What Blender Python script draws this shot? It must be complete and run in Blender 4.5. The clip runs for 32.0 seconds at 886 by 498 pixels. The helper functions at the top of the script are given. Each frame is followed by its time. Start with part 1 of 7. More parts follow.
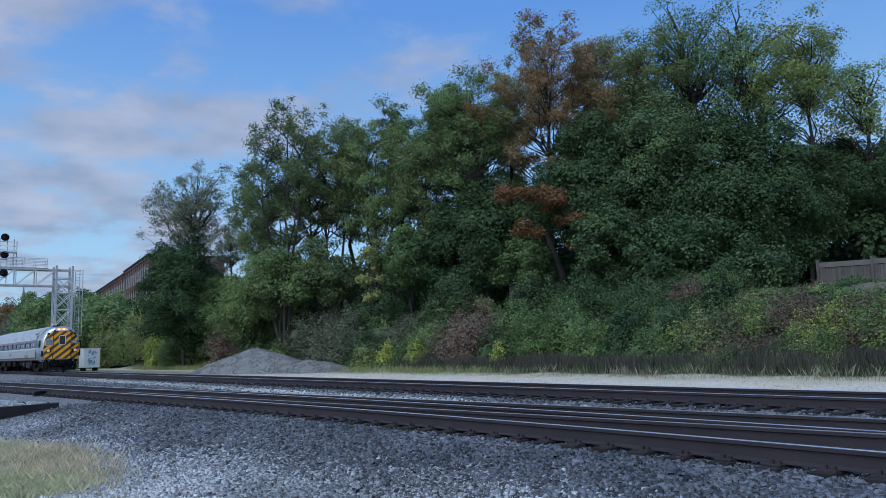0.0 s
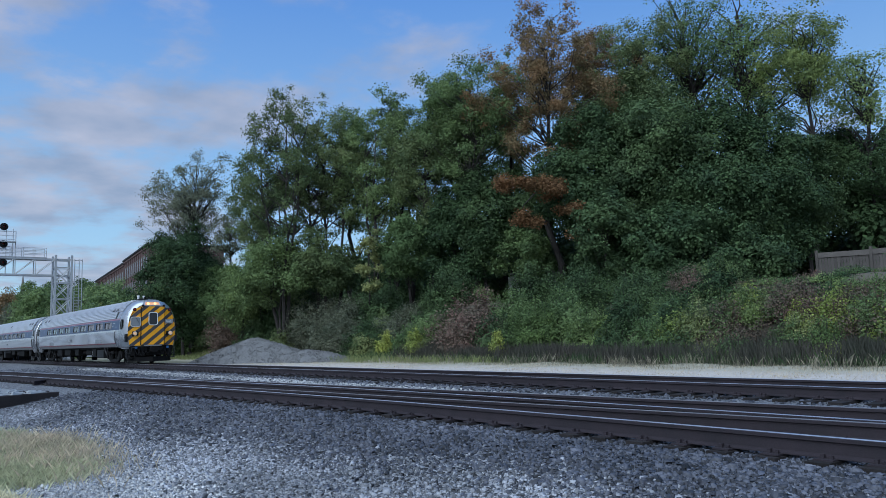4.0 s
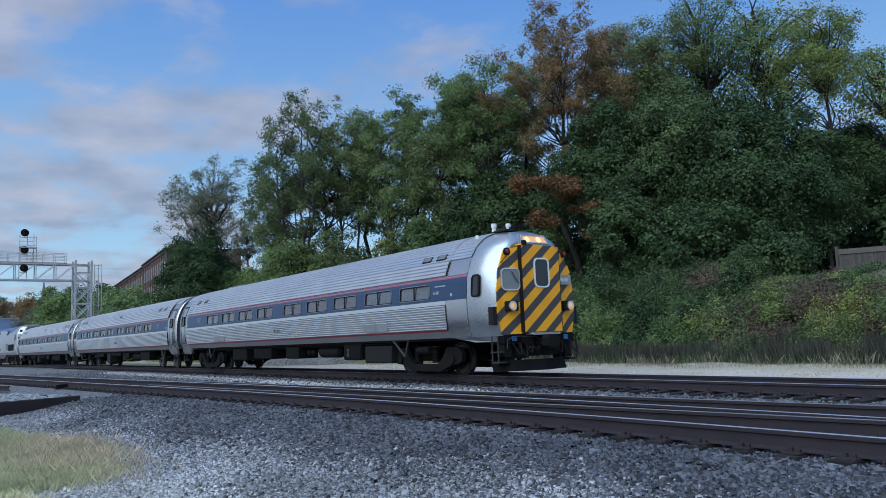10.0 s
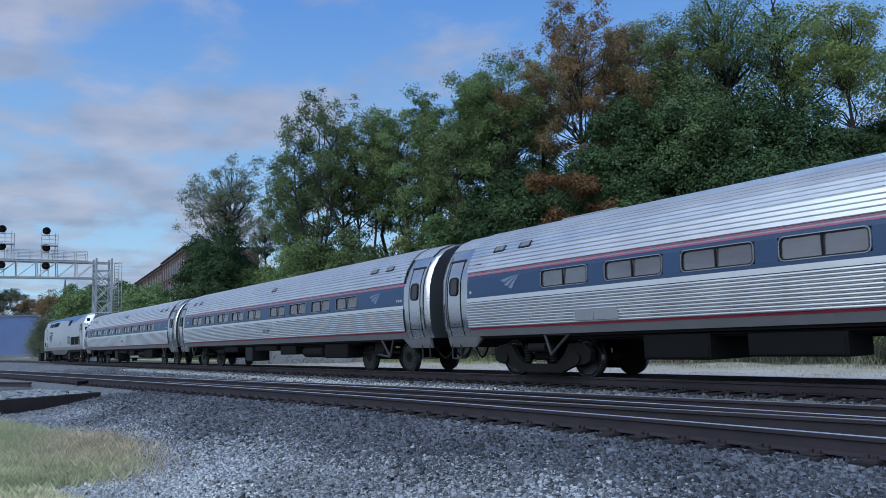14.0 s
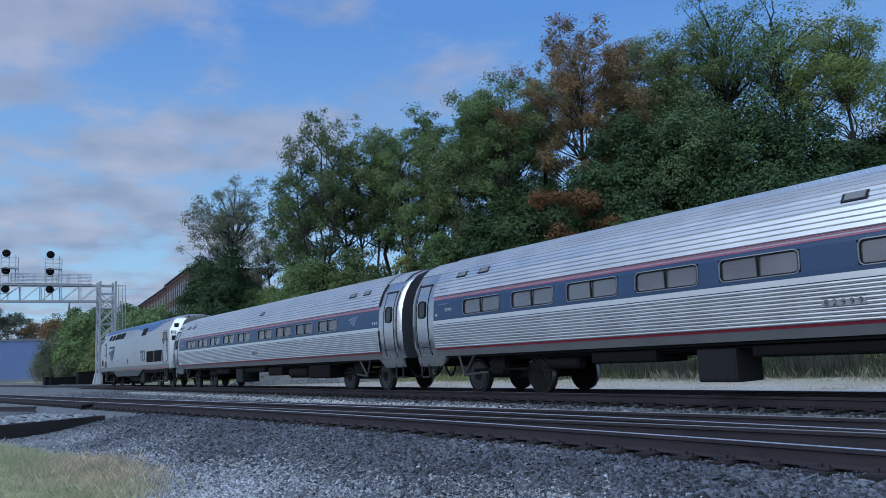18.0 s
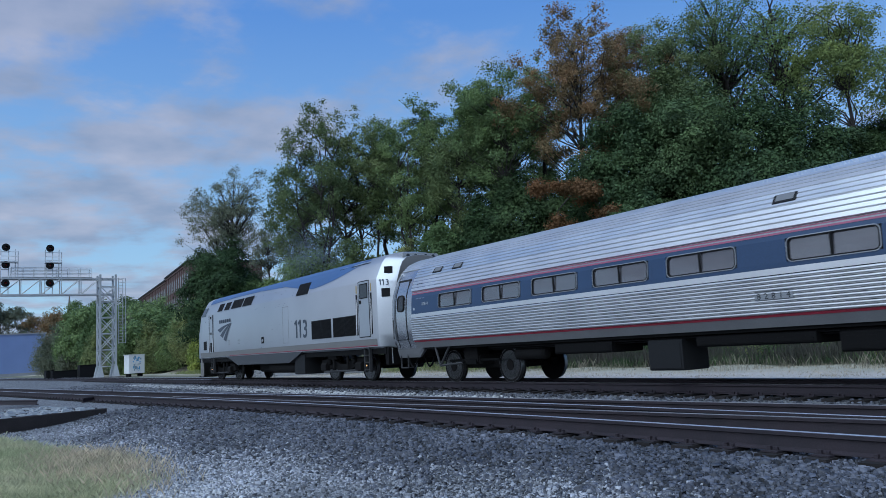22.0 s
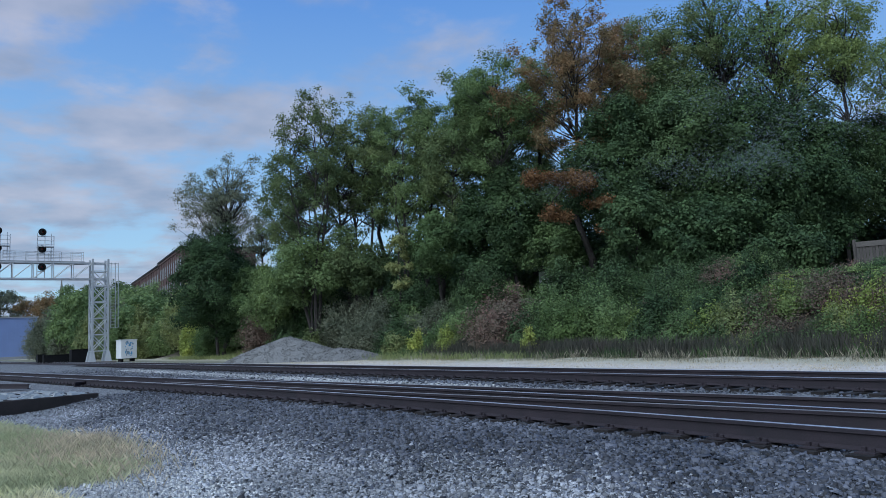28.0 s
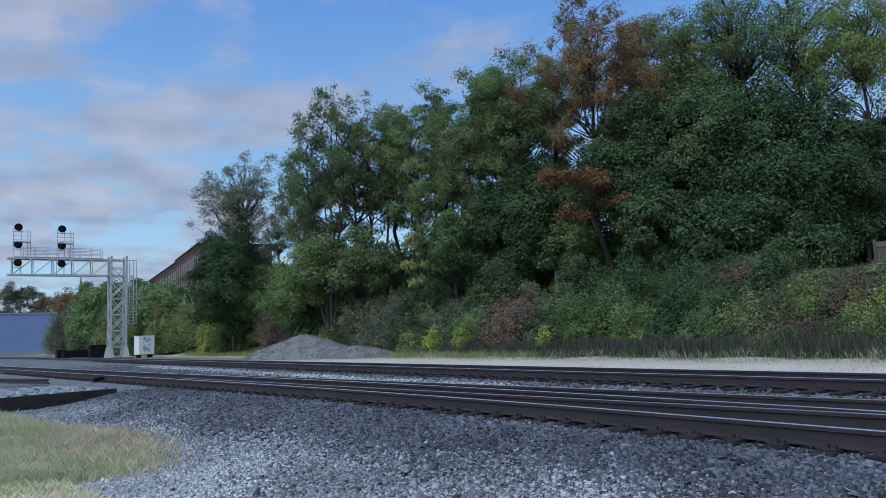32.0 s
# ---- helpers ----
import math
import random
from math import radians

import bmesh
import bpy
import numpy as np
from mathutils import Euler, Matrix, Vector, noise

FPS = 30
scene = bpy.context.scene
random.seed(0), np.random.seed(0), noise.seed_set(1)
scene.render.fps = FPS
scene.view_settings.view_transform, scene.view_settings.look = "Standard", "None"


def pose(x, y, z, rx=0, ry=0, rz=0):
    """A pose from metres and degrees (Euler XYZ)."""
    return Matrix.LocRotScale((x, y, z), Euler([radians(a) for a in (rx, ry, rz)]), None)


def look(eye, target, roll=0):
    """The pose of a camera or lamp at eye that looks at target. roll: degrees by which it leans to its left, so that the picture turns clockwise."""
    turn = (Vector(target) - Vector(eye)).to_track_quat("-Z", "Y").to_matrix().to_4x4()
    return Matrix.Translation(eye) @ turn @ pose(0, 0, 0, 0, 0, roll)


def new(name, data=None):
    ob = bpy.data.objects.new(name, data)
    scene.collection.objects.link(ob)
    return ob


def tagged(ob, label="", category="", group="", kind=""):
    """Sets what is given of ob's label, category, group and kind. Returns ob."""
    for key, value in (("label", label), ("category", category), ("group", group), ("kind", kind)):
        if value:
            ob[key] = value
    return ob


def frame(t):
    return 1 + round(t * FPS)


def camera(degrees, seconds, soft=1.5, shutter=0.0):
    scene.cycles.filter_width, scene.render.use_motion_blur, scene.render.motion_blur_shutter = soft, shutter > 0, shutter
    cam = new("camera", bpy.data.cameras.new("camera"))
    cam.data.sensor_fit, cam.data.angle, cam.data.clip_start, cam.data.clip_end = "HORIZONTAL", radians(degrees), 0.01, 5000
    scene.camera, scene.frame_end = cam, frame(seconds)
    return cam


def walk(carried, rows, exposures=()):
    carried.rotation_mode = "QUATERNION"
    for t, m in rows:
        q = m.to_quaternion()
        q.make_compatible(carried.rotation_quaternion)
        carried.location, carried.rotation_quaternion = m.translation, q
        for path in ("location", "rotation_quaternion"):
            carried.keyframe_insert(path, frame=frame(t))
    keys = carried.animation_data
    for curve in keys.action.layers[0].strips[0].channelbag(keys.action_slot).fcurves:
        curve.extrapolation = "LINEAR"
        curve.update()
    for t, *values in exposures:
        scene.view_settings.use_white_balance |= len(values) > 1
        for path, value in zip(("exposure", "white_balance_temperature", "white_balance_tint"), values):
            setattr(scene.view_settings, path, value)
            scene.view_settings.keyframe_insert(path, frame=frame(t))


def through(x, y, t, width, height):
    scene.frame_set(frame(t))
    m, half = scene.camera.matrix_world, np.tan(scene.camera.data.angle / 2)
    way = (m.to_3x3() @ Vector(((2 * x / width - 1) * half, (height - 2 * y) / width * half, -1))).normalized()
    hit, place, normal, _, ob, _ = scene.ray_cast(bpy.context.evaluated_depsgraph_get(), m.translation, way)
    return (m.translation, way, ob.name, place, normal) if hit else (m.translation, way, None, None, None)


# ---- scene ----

# ---- camera: one fixed standpoint beside the tracks, panned by hand ----
EYE = 1.03
cam = camera(60.84, 32.0, soft=0.5, shutter=0.12)


def aim(t, yaw, pitch, roll):
    return t, pose(0, 0, EYE, 90 + pitch, 0, yaw) @ pose(0, 0, 0, 0, 0, roll)


walk(cam, [aim(*row) for row in (
    (0, 52.50, 7.44, -1.79), (0.5, 52.44, 7.34, -1.79), (1, 52.37, 7.19, -1.72), (1.5, 52.34, 7.01, -1.61),
    (2, 52.36, 6.83, -1.51), (2.5, 52.40, 6.69, -1.47), (3, 52.40, 6.63, -1.47), (3.5, 52.39, 6.62, -1.62),
    (5.5, 52.68, 6.76, -1.95), (6, 52.75, 6.67, -1.90), (6.5, 52.87, 6.59, -1.85), (7, 53.10, 6.54, -1.91),
    (7.5, 53.33, 6.51, -2.00), (8, 53.50, 6.56, -2.08), (8.5, 53.59, 6.59, -2.14), (9, 53.59, 6.65, -2.16),
    (9.5, 53.61, 6.70, -2.23), (10, 53.68, 6.78, -2.26), (10.5, 53.83, 6.89, -2.29), (11, 54.01, 6.97, -2.25),
    (11.5, 54.26, 7.01, -2.22), (12, 54.45, 6.97, -2.07), (12.5, 54.63, 6.88, -2.11), (13, 54.75, 6.81, -2.04),
    (13.5, 54.85, 6.74, -2.05), (14, 54.97, 6.72, -2.02), (14.5, 55.08, 6.79, -2.01), (16.5, 54.94, 7.80, -2.32),
    (17, 54.95, 8.01, -2.48), (17.5, 55.03, 8.12, -2.63), (18, 55.15, 8.10, -2.82), (18.5, 55.33, 8.00, -3.06),
    (19, 55.44, 7.86, -3.23), (19.5, 55.48, 7.82, -3.32), (20, 55.39, 7.79, -3.32), (20.5, 55.30, 7.76, -3.32),
    (21, 55.22, 7.68, -3.33), (21.5, 55.17, 7.57, -3.30), (22, 55.16, 7.38, -3.28), (22.5, 55.17, 7.13, -3.17),
    (23, 55.17, 6.89, -3.08), (23.5, 55.12, 6.73, -2.93), (24, 55.04, 6.67, -2.89), (24.5, 54.88, 6.63, -2.92),
    (25, 54.71, 6.62, -3.04), (25.5, 54.56, 6.66, -3.19), (27.5, 54.87, 6.55, -2.83), (28, 54.74, 6.51, -2.60),
    (28.5, 54.51, 6.54, -2.40), (29, 54.33, 6.62, -2.27), (29.5, 54.27, 6.66, -2.25), (30, 54.44, 6.64, -2.25),
    (30.5, 54.79, 6.62, -2.30), (31, 55.25, 6.58, -2.30), (31.5, 55.65, 6.52, -2.25), (32, 55.93, 6.43, -2.23))],
     [(0, 0.0, 6150, 10), (3, 0.0, 6200, 10), (7, 0.0, 6400, 10), (12, 0.0, 6350, 10), (14.5, -0.04, 6200, 10), (17, -0.12, 6050, 10), (24, -0.12, 6100, 10), (28, 0.0, 6300, 10), (32, 0.0, 6350, 10)])

# ---- light: early evening, the sun low and veiled, blue sky with soft cloud banks ----
SUN_AZ, SUN_EL = 160.0, 48.0


def make_world():
    w = bpy.data.worlds.new("sky")
    scene.world = w
    w.use_nodes = True
    nt = w.node_tree
    nt.nodes.clear()
    N = nt.nodes.new
    L = nt.links.new
    out, bg = N("ShaderNodeOutputWorld"), N("ShaderNodeBackground")
    sky = N("ShaderNodeTexSky")
    sky.sky_type, sky.sun_disc = "NISHITA", False
    sky.sun_elevation, sky.sun_rotation = radians(SUN_EL), radians(SUN_AZ)
    sky.air_density, sky.dust_density, sky.ozone_density = 1.0, 0.6, 2.0
    geo = N("ShaderNodeTexCoord")
    sep = N("ShaderNodeSeparateXYZ")
    L(geo.outputs["Generated"], sep.inputs[0])
    # cloud deck: the direction laid onto a plane high above
    lift = N("ShaderNodeMath"); lift.operation = "ADD"; lift.inputs[1].default_value = 0.12
    L(sep.outputs["Z"], lift.inputs[0])
    top = N("ShaderNodeMath"); top.operation = "MAXIMUM"; top.inputs[1].default_value = 0.03
    L(lift.outputs[0], top.inputs[0])
    dx, dy = N("ShaderNodeMath"), N("ShaderNodeMath")
    dx.operation = dy.operation = "DIVIDE"
    L(sep.outputs["X"], dx.inputs[0]); L(top.outputs[0], dx.inputs[1])
    L(sep.outputs["Y"], dy.inputs[0]); L(top.outputs[0], dy.inputs[1])
    com = N("ShaderNodeCombineXYZ")
    L(dx.outputs[0], com.inputs[0]); L(dy.outputs[0], com.inputs[1])
    big, fine = N("ShaderNodeTexNoise"), N("ShaderNodeTexNoise")
    big.inputs["Scale"].default_value, big.inputs["Detail"].default_value = 1.45, 8.0
    big.inputs["Roughness"].default_value = 0.56
    fine.inputs["Scale"].default_value, fine.inputs["Detail"].default_value = 3.2, 5.0
    L(com.outputs[0], big.inputs["Vector"]); L(com.outputs[0], fine.inputs["Vector"])
    # fewer clouds to the north
    thin = N("ShaderNodeMapRange"); thin.interpolation_type = "SMOOTHSTEP"
    thin.inputs["From Min"].default_value, thin.inputs["From Max"].default_value = 0.3, 0.6
    thin.inputs["To Min"].default_value, thin.inputs["To Max"].default_value = 0.03, -0.15
    L(sep.outputs["Y"], thin.inputs["Value"])
    amount = N("ShaderNodeMath"); amount.operation = "ADD"
    L(big.outputs["Fac"], amount.inputs[0]); L(thin.outputs["Result"], amount.inputs[1])
    cover = N("ShaderNodeMapRange")
    cover.interpolation_type = "SMOOTHSTEP"
    cover.inputs["From Min"].default_value, cover.inputs["From Max"].default_value = 0.43, 0.6
    cover.inputs["To Max"].default_value = 0.82
    L(amount.outputs[0], cover.inputs["Value"])
    tone = N("ShaderNodeMapRange")
    tone.inputs["From Min"].default_value, tone.inputs["From Max"].default_value = 0.3, 0.7
    tone.inputs["To Min"].default_value, tone.inputs["To Max"].default_value = 0.0, 1.0
    L(fine.outputs["Fac"], tone.inputs["Value"])
    shade = N("ShaderNodeMix"); shade.data_type = "RGBA"
    shade.inputs["A"].default_value = (2.7, 3.4, 4.8, 1)
    shade.inputs["B"].default_value = (5.2, 5.3, 6.3, 1)
    L(tone.outputs["Result"], shade.inputs["Factor"])
    # tint the clear sky and lift it near the skyline
    clear = N("ShaderNodeMix"); clear.data_type = "RGBA"
    clear.inputs["A"].default_value = (4.6, 7.6, 9.6, 1)
    clear.inputs["B"].default_value = (1.35, 3.5, 8.3, 1)
    up = N("ShaderNodeMapRange")
    up.inputs["From Min"].default_value, up.inputs["From Max"].default_value = 0.03, 0.42
    L(sep.outputs["Z"], up.inputs["Value"])
    L(up.outputs["Result"], clear.inputs["Factor"])
    both = N("ShaderNodeMix"); both.data_type = "RGBA"
    both.inputs["Factor"].default_value = 0.75
    L(sky.outputs[0], both.inputs["A"]); L(clear.outputs["Result"], both.inputs["B"])
    # the clear sky pales and warms towards the sun's side
    sx, sy = math.sin(radians(SUN_AZ)), math.cos(radians(SUN_AZ))
    toward = N("ShaderNodeVectorMath"); toward.operation = "DOT_PRODUCT"
    toward.inputs[1].default_value = (sx, sy, 0.35)
    L(geo.outputs["Generated"], toward.inputs[0])
    pale = N("ShaderNodeMapRange"); pale.interpolation_type = "SMOOTHSTEP"
    pale.inputs["From Min"].default_value, pale.inputs["From Max"].default_value = 0.0, 1.0
    pale.inputs["To Max"].default_value = 0.8
    L(toward.outputs["Value"], pale.inputs["Value"])
    sunny = N("ShaderNodeMix"); sunny.data_type = "RGBA"
    sunny.inputs["B"].default_value = (8.4, 9.0, 10.2, 1)
    L(pale.outputs["Result"], sunny.inputs["Factor"]); L(both.outputs["Result"], sunny.inputs["A"])
    both = sunny
    mix = N("ShaderNodeMix"); mix.data_type = "RGBA"
    L(cover.outputs["Result"], mix.inputs["Factor"])
    L(both.outputs["Result"], mix.inputs["A"]); L(shade.outputs["Result"], mix.inputs["B"])
    L(mix.outputs["Result"], bg.inputs["Color"])
    bg.inputs["Strength"].default_value = 0.1
    L(bg.outputs[0], out.inputs["Surface"])


make_world()
sun = new("sun", bpy.data.lights.new("sun", "SUN"))
sun.data.energy, sun.data.angle, sun.data.color = 2.75, radians(75), (0.72, 0.88, 1.0)
sun.matrix_world = look((40 * math.sin(radians(SUN_AZ)), 40 * math.cos(radians(SUN_AZ)), 40 * math.tan(radians(SUN_EL))), (0, 0, 0))
scene.view_settings.exposure = 0.0

# ---- materials ----
def material(name, color, rough=0.7, metal=0.0, vary=0.25, scale=6.0, bump=0.0, bump_scale=60.0, second=None, spec=0.5, rand=0.0, island=False):
    """Principled surface with two scales of noise: broad stains toward a second colour, fine grain in value and relief."""
    m = bpy.data.materials.new(name)
    m.use_nodes = True
    nt = m.node_tree
    b = nt.nodes["Principled BSDF"]
    N, L = nt.nodes.new, nt.links.new
    co = N("ShaderNodeTexCoord")
    a, g = N("ShaderNodeTexNoise"), N("ShaderNodeTexNoise")
    a.inputs["Scale"].default_value, a.inputs["Detail"].default_value = scale, 5.0
    g.inputs["Scale"].default_value, g.inputs["Detail"].default_value = bump_scale, 3.0
    L(co.outputs["Object"], a.inputs["Vector"]); L(co.outputs["Object"], g.inputs["Vector"])
    ramp = N("ShaderNodeMapRange")
    ramp.inputs["From Min"].default_value, ramp.inputs["From Max"].default_value = 0.3, 0.7
    L(a.outputs["Fac"], ramp.inputs["Value"])
    mix = N("ShaderNodeMix"); mix.data_type = "RGBA"
    second = second or tuple(c * (1 - vary) for c in color)
    mix.inputs["A"].default_value, mix.inputs["B"].default_value = (*second, 1), (*color, 1)
    L(ramp.outputs["Result"], mix.inputs["Factor"])
    hsv = N("ShaderNodeHueSaturation")
    L(mix.outputs["Result"], hsv.inputs["Color"])
    val = N("ShaderNodeMapRange")
    val.inputs["From Min"].default_value, val.inputs["From Max"].default_value = 0.25, 0.75
    val.inputs["To Min"].default_value, val.inputs["To Max"].default_value = 1 - vary * 0.7, 1 + vary * 0.5
    L(g.outputs["Fac"], val.inputs["Value"])
    last = val.outputs["Result"]
    if rand:
        src = N("ShaderNodeNewGeometry").outputs["Random Per Island"] if island else N("ShaderNodeObjectInfo").outputs["Random"]
        rr = N("ShaderNodeMapRange")
        rr.inputs["To Min"].default_value, rr.inputs["To Max"].default_value = 1 - rand, 1 + rand
        L(src, rr.inputs["Value"])
        mul = N("ShaderNodeMath"); mul.operation = "MULTIPLY"
        L(last, mul.inputs[0]); L(rr.outputs["Result"], mul.inputs[1])
        last = mul.outputs[0]
    L(last, hsv.inputs["Value"])
    L(hsv.outputs["Color"], b.inputs["Base Color"])
    b.inputs["Roughness"].default_value, b.inputs["Metallic"].default_value = rough, metal
    b.inputs["Specular IOR Level"].default_value = spec
    rmap = N("ShaderNodeMapRange")
    rmap.inputs["To Min"].default_value, rmap.inputs["To Max"].default_value = max(0.03, rough - 0.1), min(1, rough + 0.1)
    L(a.outputs["Fac"], rmap.inputs["Value"]); L(rmap.outputs["Result"], b.inputs["Roughness"])
    if bump:
        bp = N("ShaderNodeBump")
        bp.inputs["Strength"].default_value, bp.inputs["Distance"].default_value = bump, 0.02
        L(g.outputs["Fac"], bp.inputs["Height"]); L(bp.outputs["Normal"], b.inputs["Normal"])
    return m


def leaf_material(name, color, second, through=0.2):
    """Leaf clumps: colour drifts over the crown and a little from leaf to leaf, some light comes through."""
    m = material(name, color, 0.6, 0.0, 0.3, 0.7, 0.0, 2.2, second, 0.15, 0.3, True)
    nt = m.node_tree
    b = nt.nodes["Principled BSDF"]
    out = nt.nodes["Material Output"]
    own, tone, hue = nt.nodes.new("ShaderNodeObjectInfo"), nt.nodes.new("ShaderNodeMapRange"), nt.nodes.new("ShaderNodeMapRange")
    tone.inputs["To Min"].default_value, tone.inputs["To Max"].default_value = 0.78, 1.2
    hue.inputs["From Min"].default_value, hue.inputs["From Max"].default_value = 1.0, 0.0
    hue.inputs["To Min"].default_value, hue.inputs["To Max"].default_value = 0.48, 0.51
    shift = nt.nodes.new("ShaderNodeHueSaturation")
    nt.links.new(b.inputs["Base Color"].links[0].from_socket, shift.inputs["Color"])
    for src, dst in ((tone, "Value"), (hue, "Hue")):
        nt.links.new(own.outputs["Random"], src.inputs["Value"])
        nt.links.new(src.outputs["Result"], shift.inputs[dst])
    nt.links.new(shift.outputs["Color"], b.inputs["Base Color"])
    tr = nt.nodes.new("ShaderNodeBsdfTranslucent")
    mix = nt.nodes.new("ShaderNodeMixShader")
    mix.inputs[0].default_value = through
    nt.links.new(b.inputs["Base Color"].links[0].from_socket, tr.inputs["Color"])
    nt.links.new(b.outputs[0], mix.inputs[1]); nt.links.new(tr.outputs[0], mix.inputs[2])
    nt.links.new(mix.outputs[0], out.inputs["Surface"])
    return m


def glow(name, color, strength):
    m = bpy.data.materials.new(name)
    m.use_nodes = True
    b = m.node_tree.nodes["Principled BSDF"]
    b.inputs["Base Color"].default_value = (*color, 1)
    b.inputs["Emission Color"].default_value, b.inputs["Emission Strength"].default_value = (*color, 1), strength
    return m


def glass(name, color, rough=0.03, clear=0.9, ior=1.45):
    m = bpy.data.materials.new(name)
    m.use_nodes = True
    b = m.node_tree.nodes["Principled BSDF"]
    b.inputs["Base Color"].default_value = (*color, 1)
    b.inputs["Roughness"].default_value, b.inputs["Transmission Weight"].default_value = rough, clear
    b.inputs["IOR"].default_value = ior
    return m


def striped(name):
    """Yellow and black slanting warning bands, 0.33 m apart."""
    m = material(name, (0.92, 0.4, 0.006), 0.42, 0.0, 0.12, 1.5, 0.1, 80)
    nt = m.node_tree
    b = nt.nodes["Principled BSDF"]
    N, L = nt.nodes.new, nt.links.new
    co, sep = N("ShaderNodeTexCoord"), N("ShaderNodeSeparateXYZ")
    L(co.outputs["Object"], sep.inputs[0])
    a = N("ShaderNodeMath"); a.operation = "MULTIPLY"; a.inputs[1].default_value = 0.82
    L(sep.outputs["Y"], a.inputs[0])
    s = N("ShaderNodeMath"); s.operation = "SUBTRACT"
    L(sep.outputs["Z"], s.inputs[0]); L(a.outputs[0], s.inputs[1])
    sc = N("ShaderNodeMath"); sc.operation = "MULTIPLY"; sc.inputs[1].default_value = 1.83
    L(s.outputs[0], sc.inputs[0])
    fr = N("ShaderNodeMath"); fr.operation = "FRACT"
    L(sc.outputs[0], fr.inputs[0])
    gt = N("ShaderNodeMath"); gt.operation = "GREATER_THAN"; gt.inputs[1].default_value = 0.53
    L(fr.outputs[0], gt.inputs[0])
    mix = N("ShaderNodeMix"); mix.data_type = "RGBA"
    L(gt.outputs[0], mix.inputs["Factor"])
    L(b.inputs["Base Color"].links[0].from_socket, mix.inputs["A"])
    mix.inputs["B"].default_value = (0.05, 0.047, 0.05, 1)
    L(mix.outputs["Result"], b.inputs["Base Color"])
    return m


STEEL = material("stainless_steel", (0.8, 0.795, 0.79), 0.36, 1.0, 0.06, 1.2)
SMOOTH_STEEL = material("smooth_steel", (0.62, 0.62, 0.63), 0.25, 1.0, 0.15, 0.8, 0.03, 30)
STEEL_DULL = material("dull_steel", (0.33, 0.34, 0.36), 0.44, 0.65, 0.15, 1.5, 0.05, 40)
SILVER = material("silver_paint", (0.5, 0.515, 0.54), 0.33, 0.8, 0.08, 0.3, 0.0, 40, (0.42, 0.432, 0.455))
BLUE = material("blue_paint", (0.023, 0.054, 0.12), 0.38, 0.0, 0.15, 1.0, 0.03, 30)
RED = material("red_stripe", (0.27, 0.02, 0.04), 0.4, 0.0, 0.2, 2.0)
WHITE = material("white_paint", (0.75, 0.76, 0.77), 0.45, 0.0, 0.08, 2.0)
GREY = material("grey_paint", (0.3, 0.31, 0.32), 0.55, 0.0, 0.2, 2.0)
# underframe, truck and wheel colours deepened to carry the shade beneath the cars
DARK = material("shaded_underframe", (0.0065, 0.0062, 0.0064), 0.75, 0.0, 0.35, 3.0, 0.2, 30, spec=0.15)
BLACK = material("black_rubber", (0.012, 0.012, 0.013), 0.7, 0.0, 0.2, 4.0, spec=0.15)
SHADED_GRIME = material("shaded_brake_dust", (0.013, 0.012, 0.0118), 0.8, 0.0, 0.4, 3.0, 0.2, 30, spec=0.15)
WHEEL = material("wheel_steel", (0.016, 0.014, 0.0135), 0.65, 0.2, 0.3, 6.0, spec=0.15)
TREAD = material("bright_tread", (0.3, 0.3, 0.3), 0.35, 1.0, 0.1, 6.0)
PANE = glass("window_glass", (0.16, 0.155, 0.175), 0.03, 0.6, 2.1)
STRIPES = striped("warning_stripes")
LAMP = glow("lamp_glow", (1.0, 0.52, 0.22), 1.5)
LENS_RED = material("red_lens", (0.25, 0.02, 0.02), 0.15)
RUST = material("rusty_rail", (0.035, 0.025, 0.032), 0.75, 0.1, 0.35, 3.0, 0.3, 60, (0.019, 0.015, 0.02))
RAIL_TOP = material("worn_rail_top", (0.78, 0.78, 0.8), 0.42, 1.0, 0.12, 2.0)
RAIL_DULL = material("dull_rail_top", (0.42, 0.4, 0.39), 0.45, 0.8, 0.3, 2.0)
TIE = material("creosoted_tie", (0.032, 0.027, 0.027), 0.85, 0.0, 0.4, 2.5, 0.4, 45, None, 0.3, 0.3)
STONE = material("ballast_stone", (0.11, 0.115, 0.14), 0.7, 0.0, 0.3, 0.5, 0.3, 50, (0.034, 0.037, 0.05), 0.5, 0.9, True)
MID_STONE = material("gravel_stone", (0.335, 0.34, 0.37), 0.8, 0.0, 0.3, 0.5, 0.3, 50, (0.14, 0.145, 0.158), 0.4, 0.8, True)
PALE_STONE = material("pale_stone", (0.53, 0.525, 0.52), 0.85, 0.0, 0.3, 0.6, 0.3, 40, (0.22, 0.225, 0.235), 0.3, 0.4, True)
GALV = material("galvanised_steel", (0.5, 0.52, 0.54), 0.5, 0.5, 0.15, 1.5)
BARK = material("bark", (0.055, 0.047, 0.043), 0.9, 0.0, 0.4, 2.0, 0.5, 20)
BRICK = material("red_brick_wall", (0.13, 0.075, 0.068), 0.85, 0.0, 0.3, 0.2, 0.3, 12)
WOOD_GREY = material("weathered_wood", (0.2, 0.185, 0.17), 0.85, 0.0, 0.3, 1.0, 0.3, 25)
